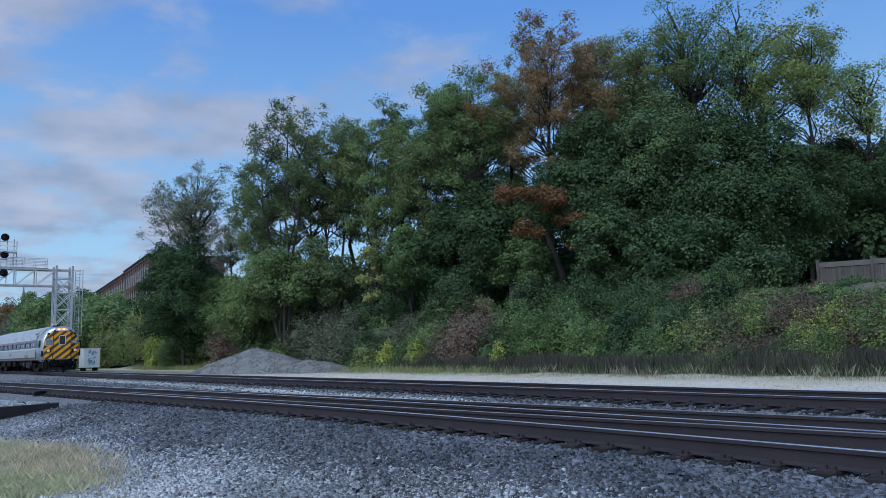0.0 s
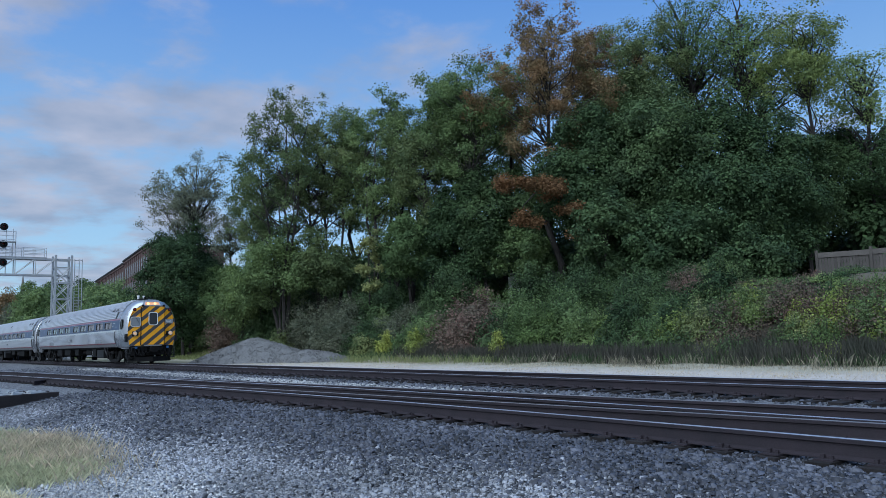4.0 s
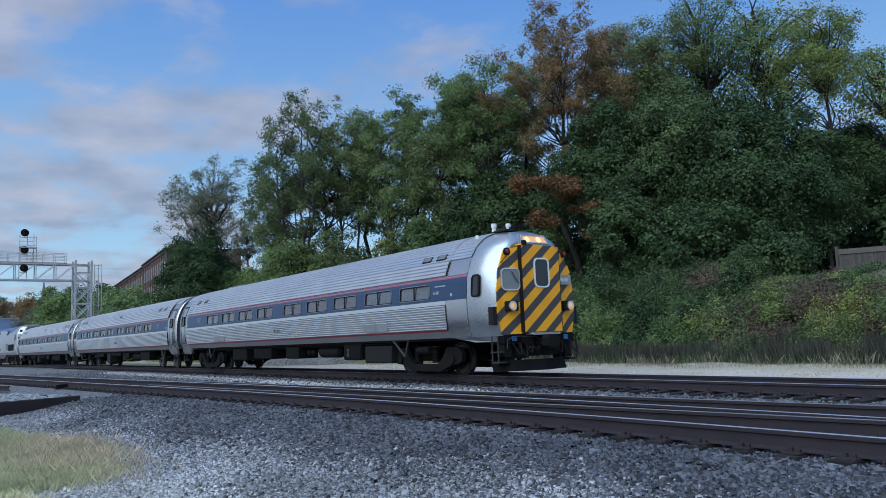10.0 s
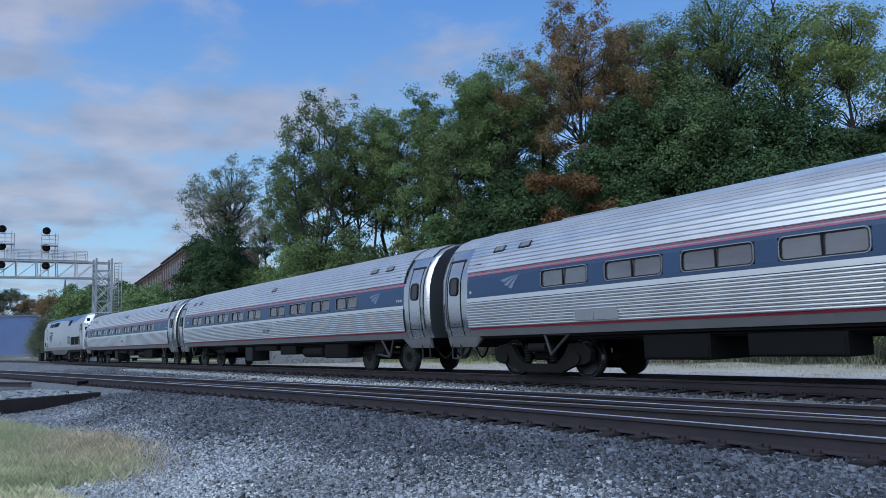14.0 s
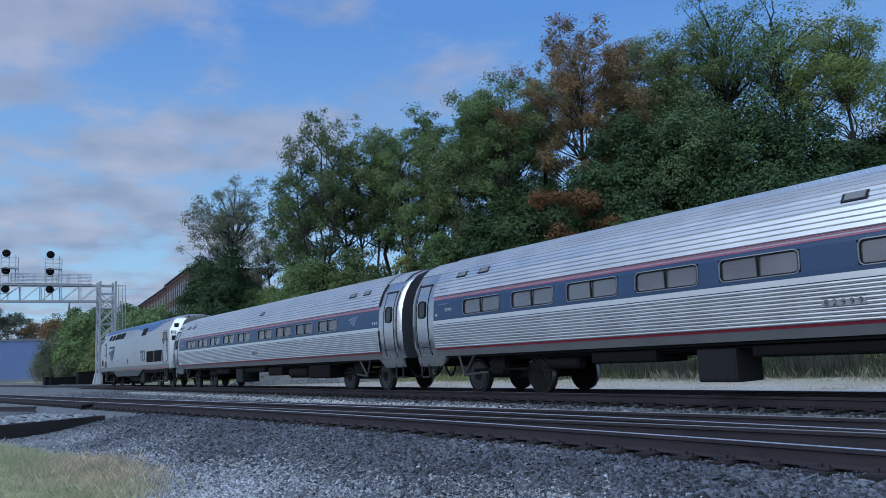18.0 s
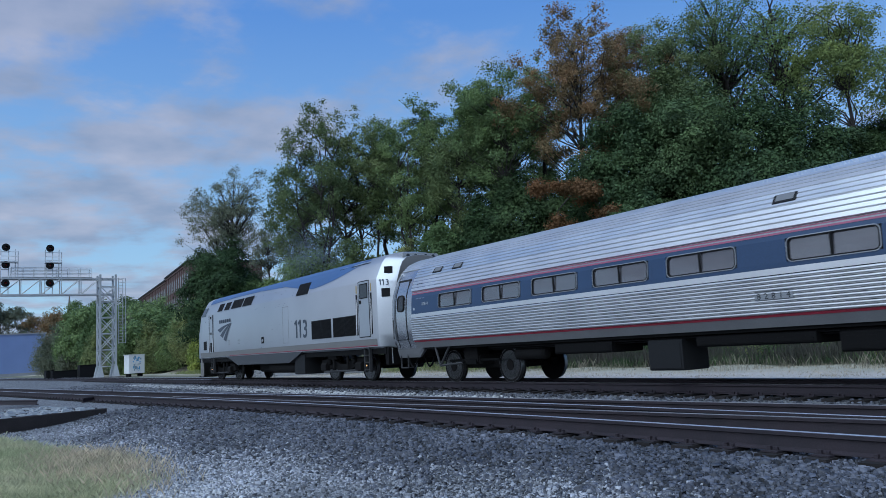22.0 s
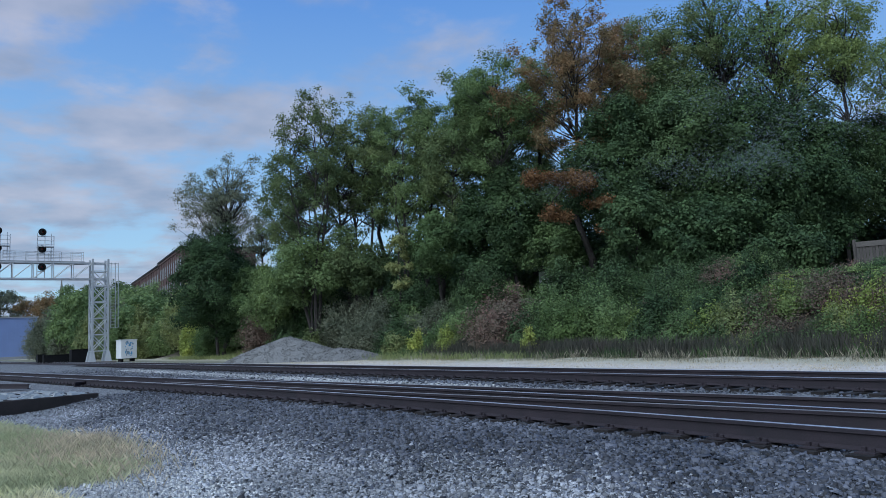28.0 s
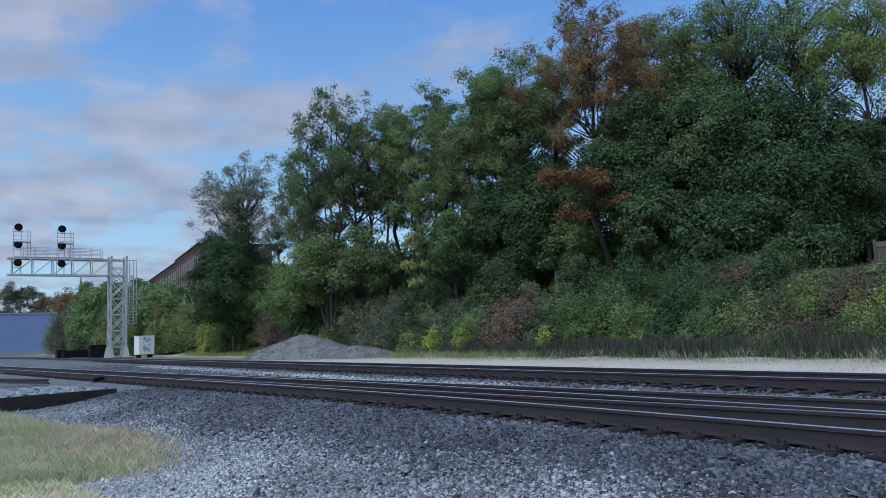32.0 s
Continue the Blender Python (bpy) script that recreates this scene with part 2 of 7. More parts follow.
LEAF = {
    "green": leaf_material("green_leaves", (0.2, 0.285, 0.108), (0.11, 0.175, 0.078), 0.35),
    # shade of the low and inner crowns is put into this deep green
    "dark": leaf_material("shaded_leaves", (0.1, 0.162, 0.064), (0.036, 0.068, 0.034)),
    "olive": leaf_material("olive_leaves", (0.22, 0.265, 0.108), (0.115, 0.17, 0.08), 0.36),
    "bright": leaf_material("bright_leaves", (0.24, 0.33, 0.11), (0.15, 0.22, 0.095), 0.4),
    "lemongreen": leaf_material("light_green_leaves", (0.22, 0.29, 0.09), (0.13, 0.19, 0.075), 0.42),
    "yel": leaf_material("yellow_green_leaves", (0.3, 0.33, 0.13), (0.16, 0.21, 0.095), 0.3),
    "lemon": leaf_material("yellow_leaves", (0.42, 0.46, 0.11), (0.22, 0.3, 0.09), 0.3),
    "orange": leaf_material("orange_leaves", (0.4, 0.225, 0.118), (0.2, 0.185, 0.1), 0.42),
    "rust": leaf_material("rust_leaves", (0.31, 0.15, 0.075), (0.2, 0.12, 0.065), 0.3),
    "red": leaf_material("russet_leaves", (0.19, 0.115, 0.09), (0.11, 0.11, 0.075)),
    "grey": leaf_material("grey_green_leaves", (0.2, 0.21, 0.14), (0.12, 0.145, 0.1), 0.32),
    "straw": leaf_material("dry_stalks", (0.36, 0.32, 0.24), (0.22, 0.22, 0.15), 0.35),
    "brown": leaf_material("brown_stalks", (0.125, 0.11, 0.095), (0.085, 0.092, 0.07), 0.35),
    "grass": leaf_material("grass_blades", (0.68, 0.64, 0.42), (0.5, 0.52, 0.3), 0.35),
    "tan": leaf_material("tan_grass_blades", (0.62, 0.52, 0.37), (0.5, 0.44, 0.3), 0.35),
}


# ---- geometry helpers ----
class Geo:
    """Collects vertices and faces of one mesh."""

    def __init__(self):
        self.v, self.f = [], []

    def add(self, verts, faces):
        n = len(self.v)
        self.v += [tuple(p) for p in verts]
        self.f += [tuple(i + n for i in face) for face in faces]
        return self

    def box(self, x0, x1, y0, y1, z0, z1, c=0.0):
        """A box with its long edges (along x) chamfered by c."""
        if c <= 0:
            vs = [(x, y, z) for x in (x0, x1) for y in (y0, y1) for z in (z0, z1)]
            return self.add(vs, [(0, 1, 3, 2), (4, 6, 7, 5), (0, 4, 5, 1), (2, 3, 7, 6), (0, 2, 6, 4), (1, 5, 7, 3)])
        pr = [(y0 + c, z0), (y1 - c, z0), (y1, z0 + c), (y1, z1 - c), (y1 - c, z1), (y0 + c, z1), (y0, z1 - c), (y0, z0 + c)]
        return self.loft(pr, x0, x1)

    def loft(self, profile, x0, x1, caps=True):
        """A closed outline in (y, z) drawn out along x."""
        n = len(profile)
        vs = [(x0, y, z) for y, z in profile] + [(x1, y, z) for y, z in profile]
        fs = [(i, (i + 1) % n, n + (i + 1) % n, n + i) for i in range(n)]
        if caps:
            fs += [tuple(range(n - 1, -1, -1)), tuple(range(n, 2 * n))]
        return self.add(vs, fs)

    def strip(self, profile, xs):
        """An open outline in (y, z) drawn out along x through the stations xs."""
        n = len(profile)
        vs = [(x, y, z) for x in xs for y, z in profile]
        fs = [(k * n + i, k * n + i + 1, (k + 1) * n + i + 1, (k + 1) * n + i) for k in range(len(xs) - 1) for i in range(n - 1)]
        return self.add(vs, fs)

    def sections(self, rings, closed=True, caps=True):
        """A skin over rings of points of equal count."""
        n = len(rings[0])
        vs = [p for r in rings for p in r]
        m = n if closed else n - 1
        fs = [(k * n + i, k * n + (i + 1) % n, (k + 1) * n + (i + 1) % n, (k + 1) * n + i) for k in range(len(rings) - 1) for i in range(m)]
        if caps:
            fs += [tuple(range(n - 1, -1, -1)), tuple(range((len(rings) - 1) * n, len(rings) * n))]
        return self.add(vs, fs)

    def rod(self, a, b, r, n=8, r2=None):
        a, b = Vector(a), Vector(b)
        q = (b - a).to_track_quat("Z", "Y")
        rings = []
        for p, rr in ((a, r), (b, r if r2 is None else r2)):
            rings.append([p + q @ Vector((rr * math.cos(2 * math.pi * k / n), rr * math.sin(2 * math.pi * k / n), 0)) for k in range(n)])
        return self.sections(rings)

    def lathe(self, centre, axis, steps, n=24):
        """Rings of (distance along the axis, radius)."""
        c, q = Vector(centre), Vector(axis).to_track_quat("Z", "Y")
        rings = [[c + q @ Vector((r * math.cos(2 * math.pi * k / n), r * math.sin(2 * math.pi * k / n), d)) for k in range(n)] for d, r in steps]
        return self.sections(rings)


def mesh_of(name, g, mat, smooth=False):
    me = bpy.data.meshes.new(name)
    me.from_pydata(g.v, [], g.f)
    me.materials.append(mat)
    if smooth:
        me.shade_smooth()
        me.set_sharp_from_angle(angle=radians(38))
    me.update()
    return me


def part(name, g, mat, parent, label="", smooth=False):
    ob = new(name, mesh_of(name, g, mat, smooth) if isinstance(g, Geo) else g)
    ob.parent = parent
    if label:
        tagged(ob, label)
    return ob


def thing(name, label, category, group="", kind="", at=None):
    ob = tagged(new(name), label, category, group, kind)
    ob.empty_display_size = 0.3
    if at is not None:
        ob.matrix_basis = at
    return ob


def solid(name, g, mat, label, category, group="", kind="", smooth=False):
    return tagged(new(name, mesh_of(name, g, mat, smooth)), label, category, group, kind)


def raw_mesh(name, verts, faces, mat):
    """A mesh from numpy arrays of vertices and equal-sided faces."""
    me = bpy.data.meshes.new(name)
    k = faces.shape[1]
    me.vertices.add(len(verts)); me.loops.add(faces.size); me.polygons.add(len(faces))
    me.vertices.foreach_set("co", np.ascontiguousarray(verts, np.float32).ravel())
    me.loops.foreach_set("vertex_index", np.ascontiguousarray(faces, np.int32).ravel())
    me.polygons.foreach_set("loop_start", np.arange(0, faces.size, k, dtype=np.int32))
    me.materials.append(mat)
    me.update(calc_edges=True)
    return me


def rounded(w, h, r, n=4):
    """A rounded rectangle round the origin, anticlockwise."""
    pts = []
    for cx, cy, a in ((w / 2 - r, h / 2 - r, 0), (-w / 2 + r, h / 2 - r, 90), (-w / 2 + r, -h / 2 + r, 180), (w / 2 - r, -h / 2 + r, 270)):
        pts += [(cx + r * math.cos(radians(a + 90 * k / n)), cy + r * math.sin(radians(a + 90 * k / n))) for k in range(n + 1)]
    return pts

# ---- the lie of the land: rail heads at height 0 ----
TRACK_Y = 13.75


def far_track(x):
    u = min(max(x, -150.0) + 26.8, 0.0)
    return TRACK_Y - 0.00028 * u * u - 0.069 * max(-150.0 - x, 0.0)


def near_track(x):
    """The siding: straight by the camera, bearing away towards it further off."""
    if x > -4:
        return 7.93
    if x > -20:
        u = -4 - x
        return 7.93 - 0.00305 * u * u
    return 7.15 - 0.0976 * (-20 - x)


def cross_track(x):
    """The crossover that leaves the siding and climbs over to the far track."""
    return min(max(9.12 + 0.103 * (x + 4.6), near_track(x)), far_track(x))


def smooth01(u):
    u = np.clip(u, 0, 1)
    return u * u * (3 - 2 * u)


def ground_z(x, y):
    x, y = np.asarray(x, float), np.asarray(y, float)
    u = np.clip(-4 - x, 0, 16)
    near = np.where(x > -20, 7.93 - 0.00305 * u * u, 7.15 - 0.0976 * (-20 - np.maximum(x, -90)))
    drop = smooth01((near - 1.5 - y) / 3.2) * 0.3
    foot = 25.0 + 1.2 * np.sin(x * 0.21) + 0.7 * np.sin(x * 0.57 + 1)
    bank = smooth01((y - foot) / 9.5) * 3.4
    hill = smooth01((y - 55) / 70) * 6.0
    lumps = 0.05 * np.sin(x * 1.3 + y * 0.7) * np.sin(y * 1.1 - x * 0.4) * smooth01((y - 20) / 4)
    return -0.245 - drop + bank + hill + lumps


def ground_material():
    m = material("stony_ground", (0.25, 0.255, 0.27), 0.9, 0.0, 0.3, 0.35, 0.0, 50)
    nt = m.node_tree
    b = nt.nodes["Principled BSDF"]
    N, L = nt.nodes.new, nt.links.new
    co, sep = N("ShaderNodeTexCoord"), N("ShaderNodeSeparateXYZ")
    L(co.outputs["Object"], sep.inputs[0])
    vor = N("ShaderNodeTexVoronoi"); vor.inputs["Scale"].default_value = 24.0
    L(co.outputs["Object"], vor.inputs["Vector"])
    pale = N("ShaderNodeSeparateColor")
    L(vor.outputs["Color"], pale.inputs[0])
    wob = N("ShaderNodeTexNoise"); wob.inputs["Scale"].default_value, wob.inputs["Detail"].default_value = 0.5, 6.0
    L(co.outputs["Object"], wob.inputs["Vector"])

    def zone(lo, hi, wobble):
        a = N("ShaderNodeMath"); a.operation = "MULTIPLY_ADD"
        L(wob.outputs["Fac"], a.inputs[0]); a.inputs[1].default_value = wobble
        L(sep.outputs["Y"], a.inputs[2])
        r = N("ShaderNodeMapRange"); r.interpolation_type = "SMOOTHSTEP"
        r.inputs["From Min"].default_value, r.inputs["From Max"].default_value = lo + wobble / 2, hi + wobble / 2
        L(a.outputs[0], r.inputs["Value"])
        return r.outputs["Result"]

    def blend(fac, a, b_):
        x = N("ShaderNodeMix"); x.data_type = "RGBA"
        L(fac, x.inputs["Factor"])
        for sock, val in (("A", a), ("B", b_)):
            if isinstance(val, tuple):
                x.inputs[sock].default_value = (*val, 1)
            else:
                L(val, x.inputs[sock])
        return x.outputs["Result"]

    stones = blend(pale.outputs[0], (0.035, 0.037, 0.043), (0.24, 0.245, 0.26))
    dust = blend(pale.outputs[1], (0.17, 0.172, 0.18), (0.46, 0.465, 0.475))
    strip = blend(pale.outputs[1], (0.47, 0.41, 0.365), (0.66, 0.6, 0.54))
    dry = blend(wob.outputs["Fac"], (0.5, 0.45, 0.37), (0.34, 0.32, 0.22))
    soil = blend(wob.outputs["Fac"], (0.12, 0.095, 0.075), (0.11, 0.105, 0.065))
    slant = N("ShaderNodeMath"); slant.operation = "MULTIPLY_ADD"
    L(sep.outputs["X"], slant.inputs[0]); slant.inputs[1].default_value = -0.09
    L(sep.outputs["Y"], slant.inputs[2])
    wobble = N("ShaderNodeMath"); wobble.operation = "MULTIPLY_ADD"
    L(wob.outputs["Fac"], wobble.inputs[0]); wobble.inputs[1].default_value = 2.0
    L(slant.outputs[0], wobble.inputs[2])
    fresh = N("ShaderNodeMapRange"); fresh.interpolation_type = "SMOOTHSTEP"
    fresh.inputs["From Min"].default_value, fresh.inputs["From Max"].default_value = 4.2, 6.0
    L(wobble.outputs[0], fresh.inputs["Value"])
    col = blend(fresh.outputs["Result"], dust, stones)
    beyond = N("ShaderNodeMapRange"); beyond.interpolation_type = "SMOOTHSTEP"
    beyond.inputs["From Min"].default_value, beyond.inputs["From Max"].default_value = -60.0, -34.0
    L(sep.outputs["X"], beyond.inputs["Value"])
    turf = blend(wob.outputs["Fac"], (0.11, 0.12, 0.07), (0.2, 0.19, 0.14))
    strip = blend(beyond.outputs["Result"], turf, strip)
    col = blend(zone(15.6, 16.0, 0.6), col, strip)
    col = blend(zone(19.0, 22.5, 3.0), col, dry)
    col = blend(zone(23.8, 25.2, 1.6), col, soil)
    L(col, b.inputs["Base Color"])
    bp = N("ShaderNodeBump")
    bp.inputs["Strength"].default_value, bp.inputs["Distance"].default_value = 0.9, 0.03
    L(vor.outputs["Distance"], bp.inputs["Height"])
    L(bp.outputs["Normal"], b.inputs["Normal"])
    return m


def build_ground():
    xs = np.concatenate([np.linspace(-1500, -140, 18)[:-1], np.linspace(-140, -40, 60)[:-1], np.linspace(-40, 12, 130)[:-1], np.linspace(12, 60, 20)[:-1], np.linspace(60, 900, 10)])
    ys = np.concatenate([np.linspace(-600, -20, 10)[:-1], np.linspace(-20, 0, 14)[:-1], np.linspace(0, 40, 110)[:-1], np.linspace(40, 140, 30)[:-1], np.linspace(140, 1500, 12)])
    X, Y = np.meshgrid(xs, ys, indexing="ij")
    Z = ground_z(X, Y)
    n, m = X.shape
    i = (np.arange(n - 1)[:, None] * m + np.arange(m - 1)[None]).ravel()
    me = raw_mesh("ground", np.stack([X, Y, Z], -1).reshape(-1, 3), np.stack([i, i + m, i + m + 1, i + 1], -1), ground_material())
    me.shade_smooth()
    tagged(new("ground", me), "gravel trackside ground rising to an earth bank", "ground", kind="structure")


build_ground()


def stones(name, label, mat, count, place, size, rng):
    """Loose broken stones, each a dented block of its own shape."""
    base = np.array([(sx, sy, sz) for sx in (-1, 1) for sy in (-1, 1) for sz in (-1, 1)], float)
    faces = np.array([(0, 1, 3, 2), (4, 6, 7, 5), (0, 4, 5, 1), (2, 3, 7, 6), (1, 5, 7, 3)])
    x, y, z = place(count)
    s = size * np.exp(rng.normal(0, 0.28, count))
    dims = s[:, None] * rng.uniform(0.55, 1.45, (count, 3)) * (1, 1, 0.85)
    v = base[None] * dims[:, None] * rng.uniform(0.3, 1.0, (count, 8, 3))
    a, b_ = rng.uniform(0, 6.283, count), rng.normal(0, 0.8, count)
    ca, sa, cb, sb = np.cos(a)[:, None], np.sin(a)[:, None], np.cos(b_)[:, None], np.sin(b_)[:, None]
    yy, zz = v[..., 1] * cb - v[..., 2] * sb, v[..., 1] * sb + v[..., 2] * cb
    v = np.stack([v[..., 0] * ca - yy * sa + x[:, None], v[..., 0] * sa + yy * ca + y[:, None], zz + z[:, None] + 0.15 * s[:, None]], -1)
    f = (faces[None] + 8 * np.arange(count)[:, None, None]).reshape(-1, 4)
    return tagged(new(name, raw_mesh(name, v.reshape(-1, 3), f, mat)), label, "stones", kind="stuff")


RNG = np.random.default_rng(7)


def shoulder(n):
    """Over the gravel in front of the camera, denser close by."""
    az = np.radians(RNG.uniform(22, 90, n))
    d = 4.5 + 20 * RNG.uniform(0, 1, n) ** 1.6
    x, y = -d * np.sin(az), d * np.cos(az)
    return x, y, ground_z(x, y)


def between(n):
    """Along the tracks, between and beside the ties."""
    x = -60 + 64 * RNG.uniform(0, 1, n) ** 0.6
    y = RNG.uniform(5.5, 15.6, n)
    return x, y, ground_z(x, y) + 0.0


def split(n, lo, hi):
    """Fresh dark stones near the track, finer grey ones and pale dust further from it, mixed along uneven lines."""
    x, y, z = shoulder(n)
    w = y - 0.09 * x + 0.5 * np.sin(x * 0.8) * np.sin(y * 1.3 + x * 0.3) + RNG.normal(0, 0.5, n)
    keep = (w >= lo) & (w < hi) & (y < 9.0)
    k = int(keep.sum())
    return k, (lambda _: (x[keep], y[keep], z[keep]))


for lo, hi, n, size, mat, label in ((5.3, 99, 150000, 0.02, STONE, "loose dark grey broken ballast stones"), (3.6, 5.3, 240000, 0.0155, MID_STONE, "fine grey gravel stones"),
                                    (-9, 3.6, 130000, 0.0145, PALE_STONE, "pale dusty gravel stones")):
    count, where = split(n, lo, hi)
    stones("ballast", label, mat, count, where, size, RNG)
stones("ballast", "loose grey ballast between the tracks", STONE, 30000, between, 0.026, RNG)
stones("ballast", "pale loose stones beside the far track", PALE_STONE, 9000,
       lambda n: (lambda x, y: (x, y, ground_z(x, y)))(-50 + 54 * RNG.uniform(0, 1, n), RNG.normal(10.9, 0.3, n)), 0.028, RNG)

# ---- tracks ----
RAIL = [(-0.076, -0.186), (0.076, -0.186), (0.076, -0.175), (0.012, -0.155), (0.009, -0.05), (0.036, -0.04), (0.037, -0.006), (0.03, 0.0), (-0.03, 0.0), (-0.037, -0.006), (-0.036, -0.04), (-0.009, -0.05), (-0.012, -0.155), (-0.076, -0.175)]


def rail_along(path, off, xs, profile=RAIL):
    """A rail that follows a track's centre line at a sideways distance."""
    rings = []
    for x in xs:
        a = math.atan2(path(x + 0.5) - path(x - 0.5), 1.0)
        rings.append([(x - math.sin(a) * (off + w), path(x) + math.cos(a) * (off + w), z) for w, z in profile])
    return rings


def lay_track(name, label, path, x0, x1, ties_from, ties_to, bright, reach=1.3):
    top = thing(name, label, "railway track", kind="structure")
    n = max(2, int((x1 - x0) / 1.5))
    xs = [x0 + (x1 - x0) * k / n for k in range(n + 1)]
    for off in (-0.755, 0.755):
        r = part("rail", Geo().sections(rail_along(path, off, xs)), RUST, top, "rust-brown steel rail")
        part("running_surface", Geo().sections(rail_along(path, off, xs, [(-0.033, -0.003), (0.033, -0.003), (0.026, 0.003), (0.0, 0.006), (-0.026, 0.003)])), bright, r, "worn bright rail top", True)
    tie = mesh_of("tie", Geo().box(-0.115, 0.115, -reach, reach, -0.36, -0.198, 0.0), TIE)
    rng = random.Random(3)
    plates, x = Geo(), ties_from
    while x < ties_to:
        a = math.atan2(path(x + 0.5) - path(x - 0.5), 1.0)
        t = part("tie", tie, None, top)
        t.matrix_basis = pose(x, path(x), rng.uniform(-0.012, 0.006), 0, rng.uniform(-1, 1), math.degrees(a) + rng.uniform(-1.2, 1.2))
        for off in (-0.755, 0.755):
            cx, cy = x - math.sin(a) * off, path(x) + math.cos(a) * off
            plates.box(cx - 0.09, cx + 0.09, cy - 0.17, cy + 0.17, -0.2, -0.184)
            for sy in (-1, 1):
                plates.box(cx - 0.055, cx - 0.02, cy + sy * 0.085 - 0.02, cy + sy * 0.085 + 0.02, -0.19, -0.145)
                plates.box(cx + 0.03, cx + 0.065, cy + sy * 0.1 - 0.015, cy + sy * 0.1 + 0.015, -0.19, -0.15)
        x += 0.5 + rng.uniform(-0.03, 0.03)
    tagged(part("tie_plate", plates, RUST, top, "rusty tie plates and spikes"), kind="stuff")
    return top


lay_track("railway_track_far", "main track with worn rails on wooden ties", far_track, -330, 60, -75, 2, RAIL_TOP)
lay_track("railway_track_near", "siding with rusty rails on wooden ties", near_track, -140, 40, -50, 1, RAIL_TOP, 1.02)
lay_track("railway_track_crossover", "crossover track with dull rusty rails", cross_track, -24, 38, -20, 1, RAIL_DULL, 1.02)

# ---- the train ----
# half outline of a coach body (sideways, up), bulging at the belt
SIDE = [(1.45, 1.04), (1.54, 1.25), (1.585, 1.6), (1.6, 1.95), (1.595, 2.15), (1.565, 2.55), (1.5, 2.8), (1.37, 3.12), (1.17, 3.42), (0.9, 3.65), (0.5, 3.81), (0.0, 3.86)]


def side_y(z):
    return float(np.interp(z, [q[1] for q in SIDE], [q[0] for q in SIDE]))


def side_strip(z0, z1, s, out=0.0, n=4):
    pts = [(s * (side_y(z0 + (z1 - z0) * k / n) + out), z0 + (z1 - z0) * k / n) for k in range(n + 1)]
    return pts if s < 0 else pts[::-1]


FLUTE = ((0.0, 0), (0.08, 0.5), (0.2, 0.85), (0.4, 1.0), (0.6, 1.0), (0.8, 0.85), (0.92, 0.5), (1.0, 0))
PLATE = ((0.0, 0), (0.06, 0), (0.1, 0.7), (0.18, 1), (0.88, 1), (0.96, 0.7), (1.0, 0))


def ribbed(points, pitch, depth, shape=FLUTE):
    """A (sideways, up) line turned into fluted sheet: flats and raised ribs along its length."""
    P = np.array(points)
    seg = np.hypot(*np.diff(P, axis=0).T)
    at = np.concatenate([[0], np.cumsum(seg)])
    n = max(1, int(at[-1] / pitch))
    out = []
    for k in range(n):
        for u, d in shape:
            a = (k + u) * at[-1] / n
            p = np.array([np.interp(a, at, P[:, 0]), np.interp(a, at, P[:, 1])])
            q = np.array([np.interp(a + 0.01, at, P[:, 0]), np.interp(a + 0.01, at, P[:, 1])]) - np.array([np.interp(a - 0.01, at, P[:, 0]), np.interp(a - 0.01, at, P[:, 1])])
            q /= max(np.linalg.norm(q), 1e-6)
            nrm = np.array([q[1], -q[0]])
            nrm *= 1 if nrm @ (p - (0, 2.2)) > 0 else -1
            out.append(tuple(p + nrm * depth * d))
    return out


def ring(x, z, w, h, r, s, out, rim, depth):
    """A rounded frame on the car's side, standing rim wide and depth proud."""
    g = Geo()
    inner, outer = rounded(w, h, r), rounded(w + 2 * rim, h + 2 * rim, r + rim)
    n = len(inner)

    def at(p, o):
        zz = z + p[1]
        return (x + p[0], s * (side_y(zz) + out + o), zz)

    rings = [[at(p, -0.05) for p in inner], [at(p, depth) for p in inner], [at(p, depth) for p in outer], [at(p, -0.01) for p in outer]]
    return g.sections(rings, True, False)


def pane(x, z, w, h, r, s, out):
    pts = [(x + p[0], s * (side_y(z + p[1]) + out), z + p[1]) for p in rounded(w, h, r)]
    back = [(a, b - s * 0.012, c) for a, b, c in pts]
    return Geo().sections([pts, back] if s > 0 else [back, pts])


def writing(text, size, m, mat, parent, name="lettering", label="", align="CENTER"):
    """Painted characters: flat on the surface, standing a few millimetres off it."""
    cu = bpy.data.curves.new(name, "FONT")
    cu.body, cu.size, cu.align_x, cu.extrude, cu.offset = text, size, align, 0.002, size * 0.012 if size > 0.5 else 0.0
    tmp = new(name, cu)
    me = bpy.data.meshes.new_from_object(tmp.evaluated_get(bpy.context.evaluated_depsgraph_get()))
    bpy.data.objects.remove(tmp)
    me.materials.clear()
    me.materials.append(mat)
    ob = part(name, me, None, parent, label)
    ob.matrix_basis = m
    return ob


def on_side(x, z, s=-1, out=0.012, lean=0.0):
    """A pose for flat lettering on the car's side."""
    return Matrix.Translation((x, s * (side_y(z) + out), z)) @ pose(0, 0, 0, 90 + lean, 0, 0 if s < 0 else 180)


def tube(g, pts, r, n=6):
    """A bent hose through the points."""
    rings = []
    for k, p in enumerate(pts):
        q = (pts[min(k + 1, len(pts) - 1)] - pts[max(k - 1, 0)]).to_track_quat("Z", "Y")
        rings.append([tuple(p + q @ Vector((r * math.cos(6.283 * j / n), r * math.sin(6.283 * j / n), 0))) for j in range(n)])
    return g.sections(rings)


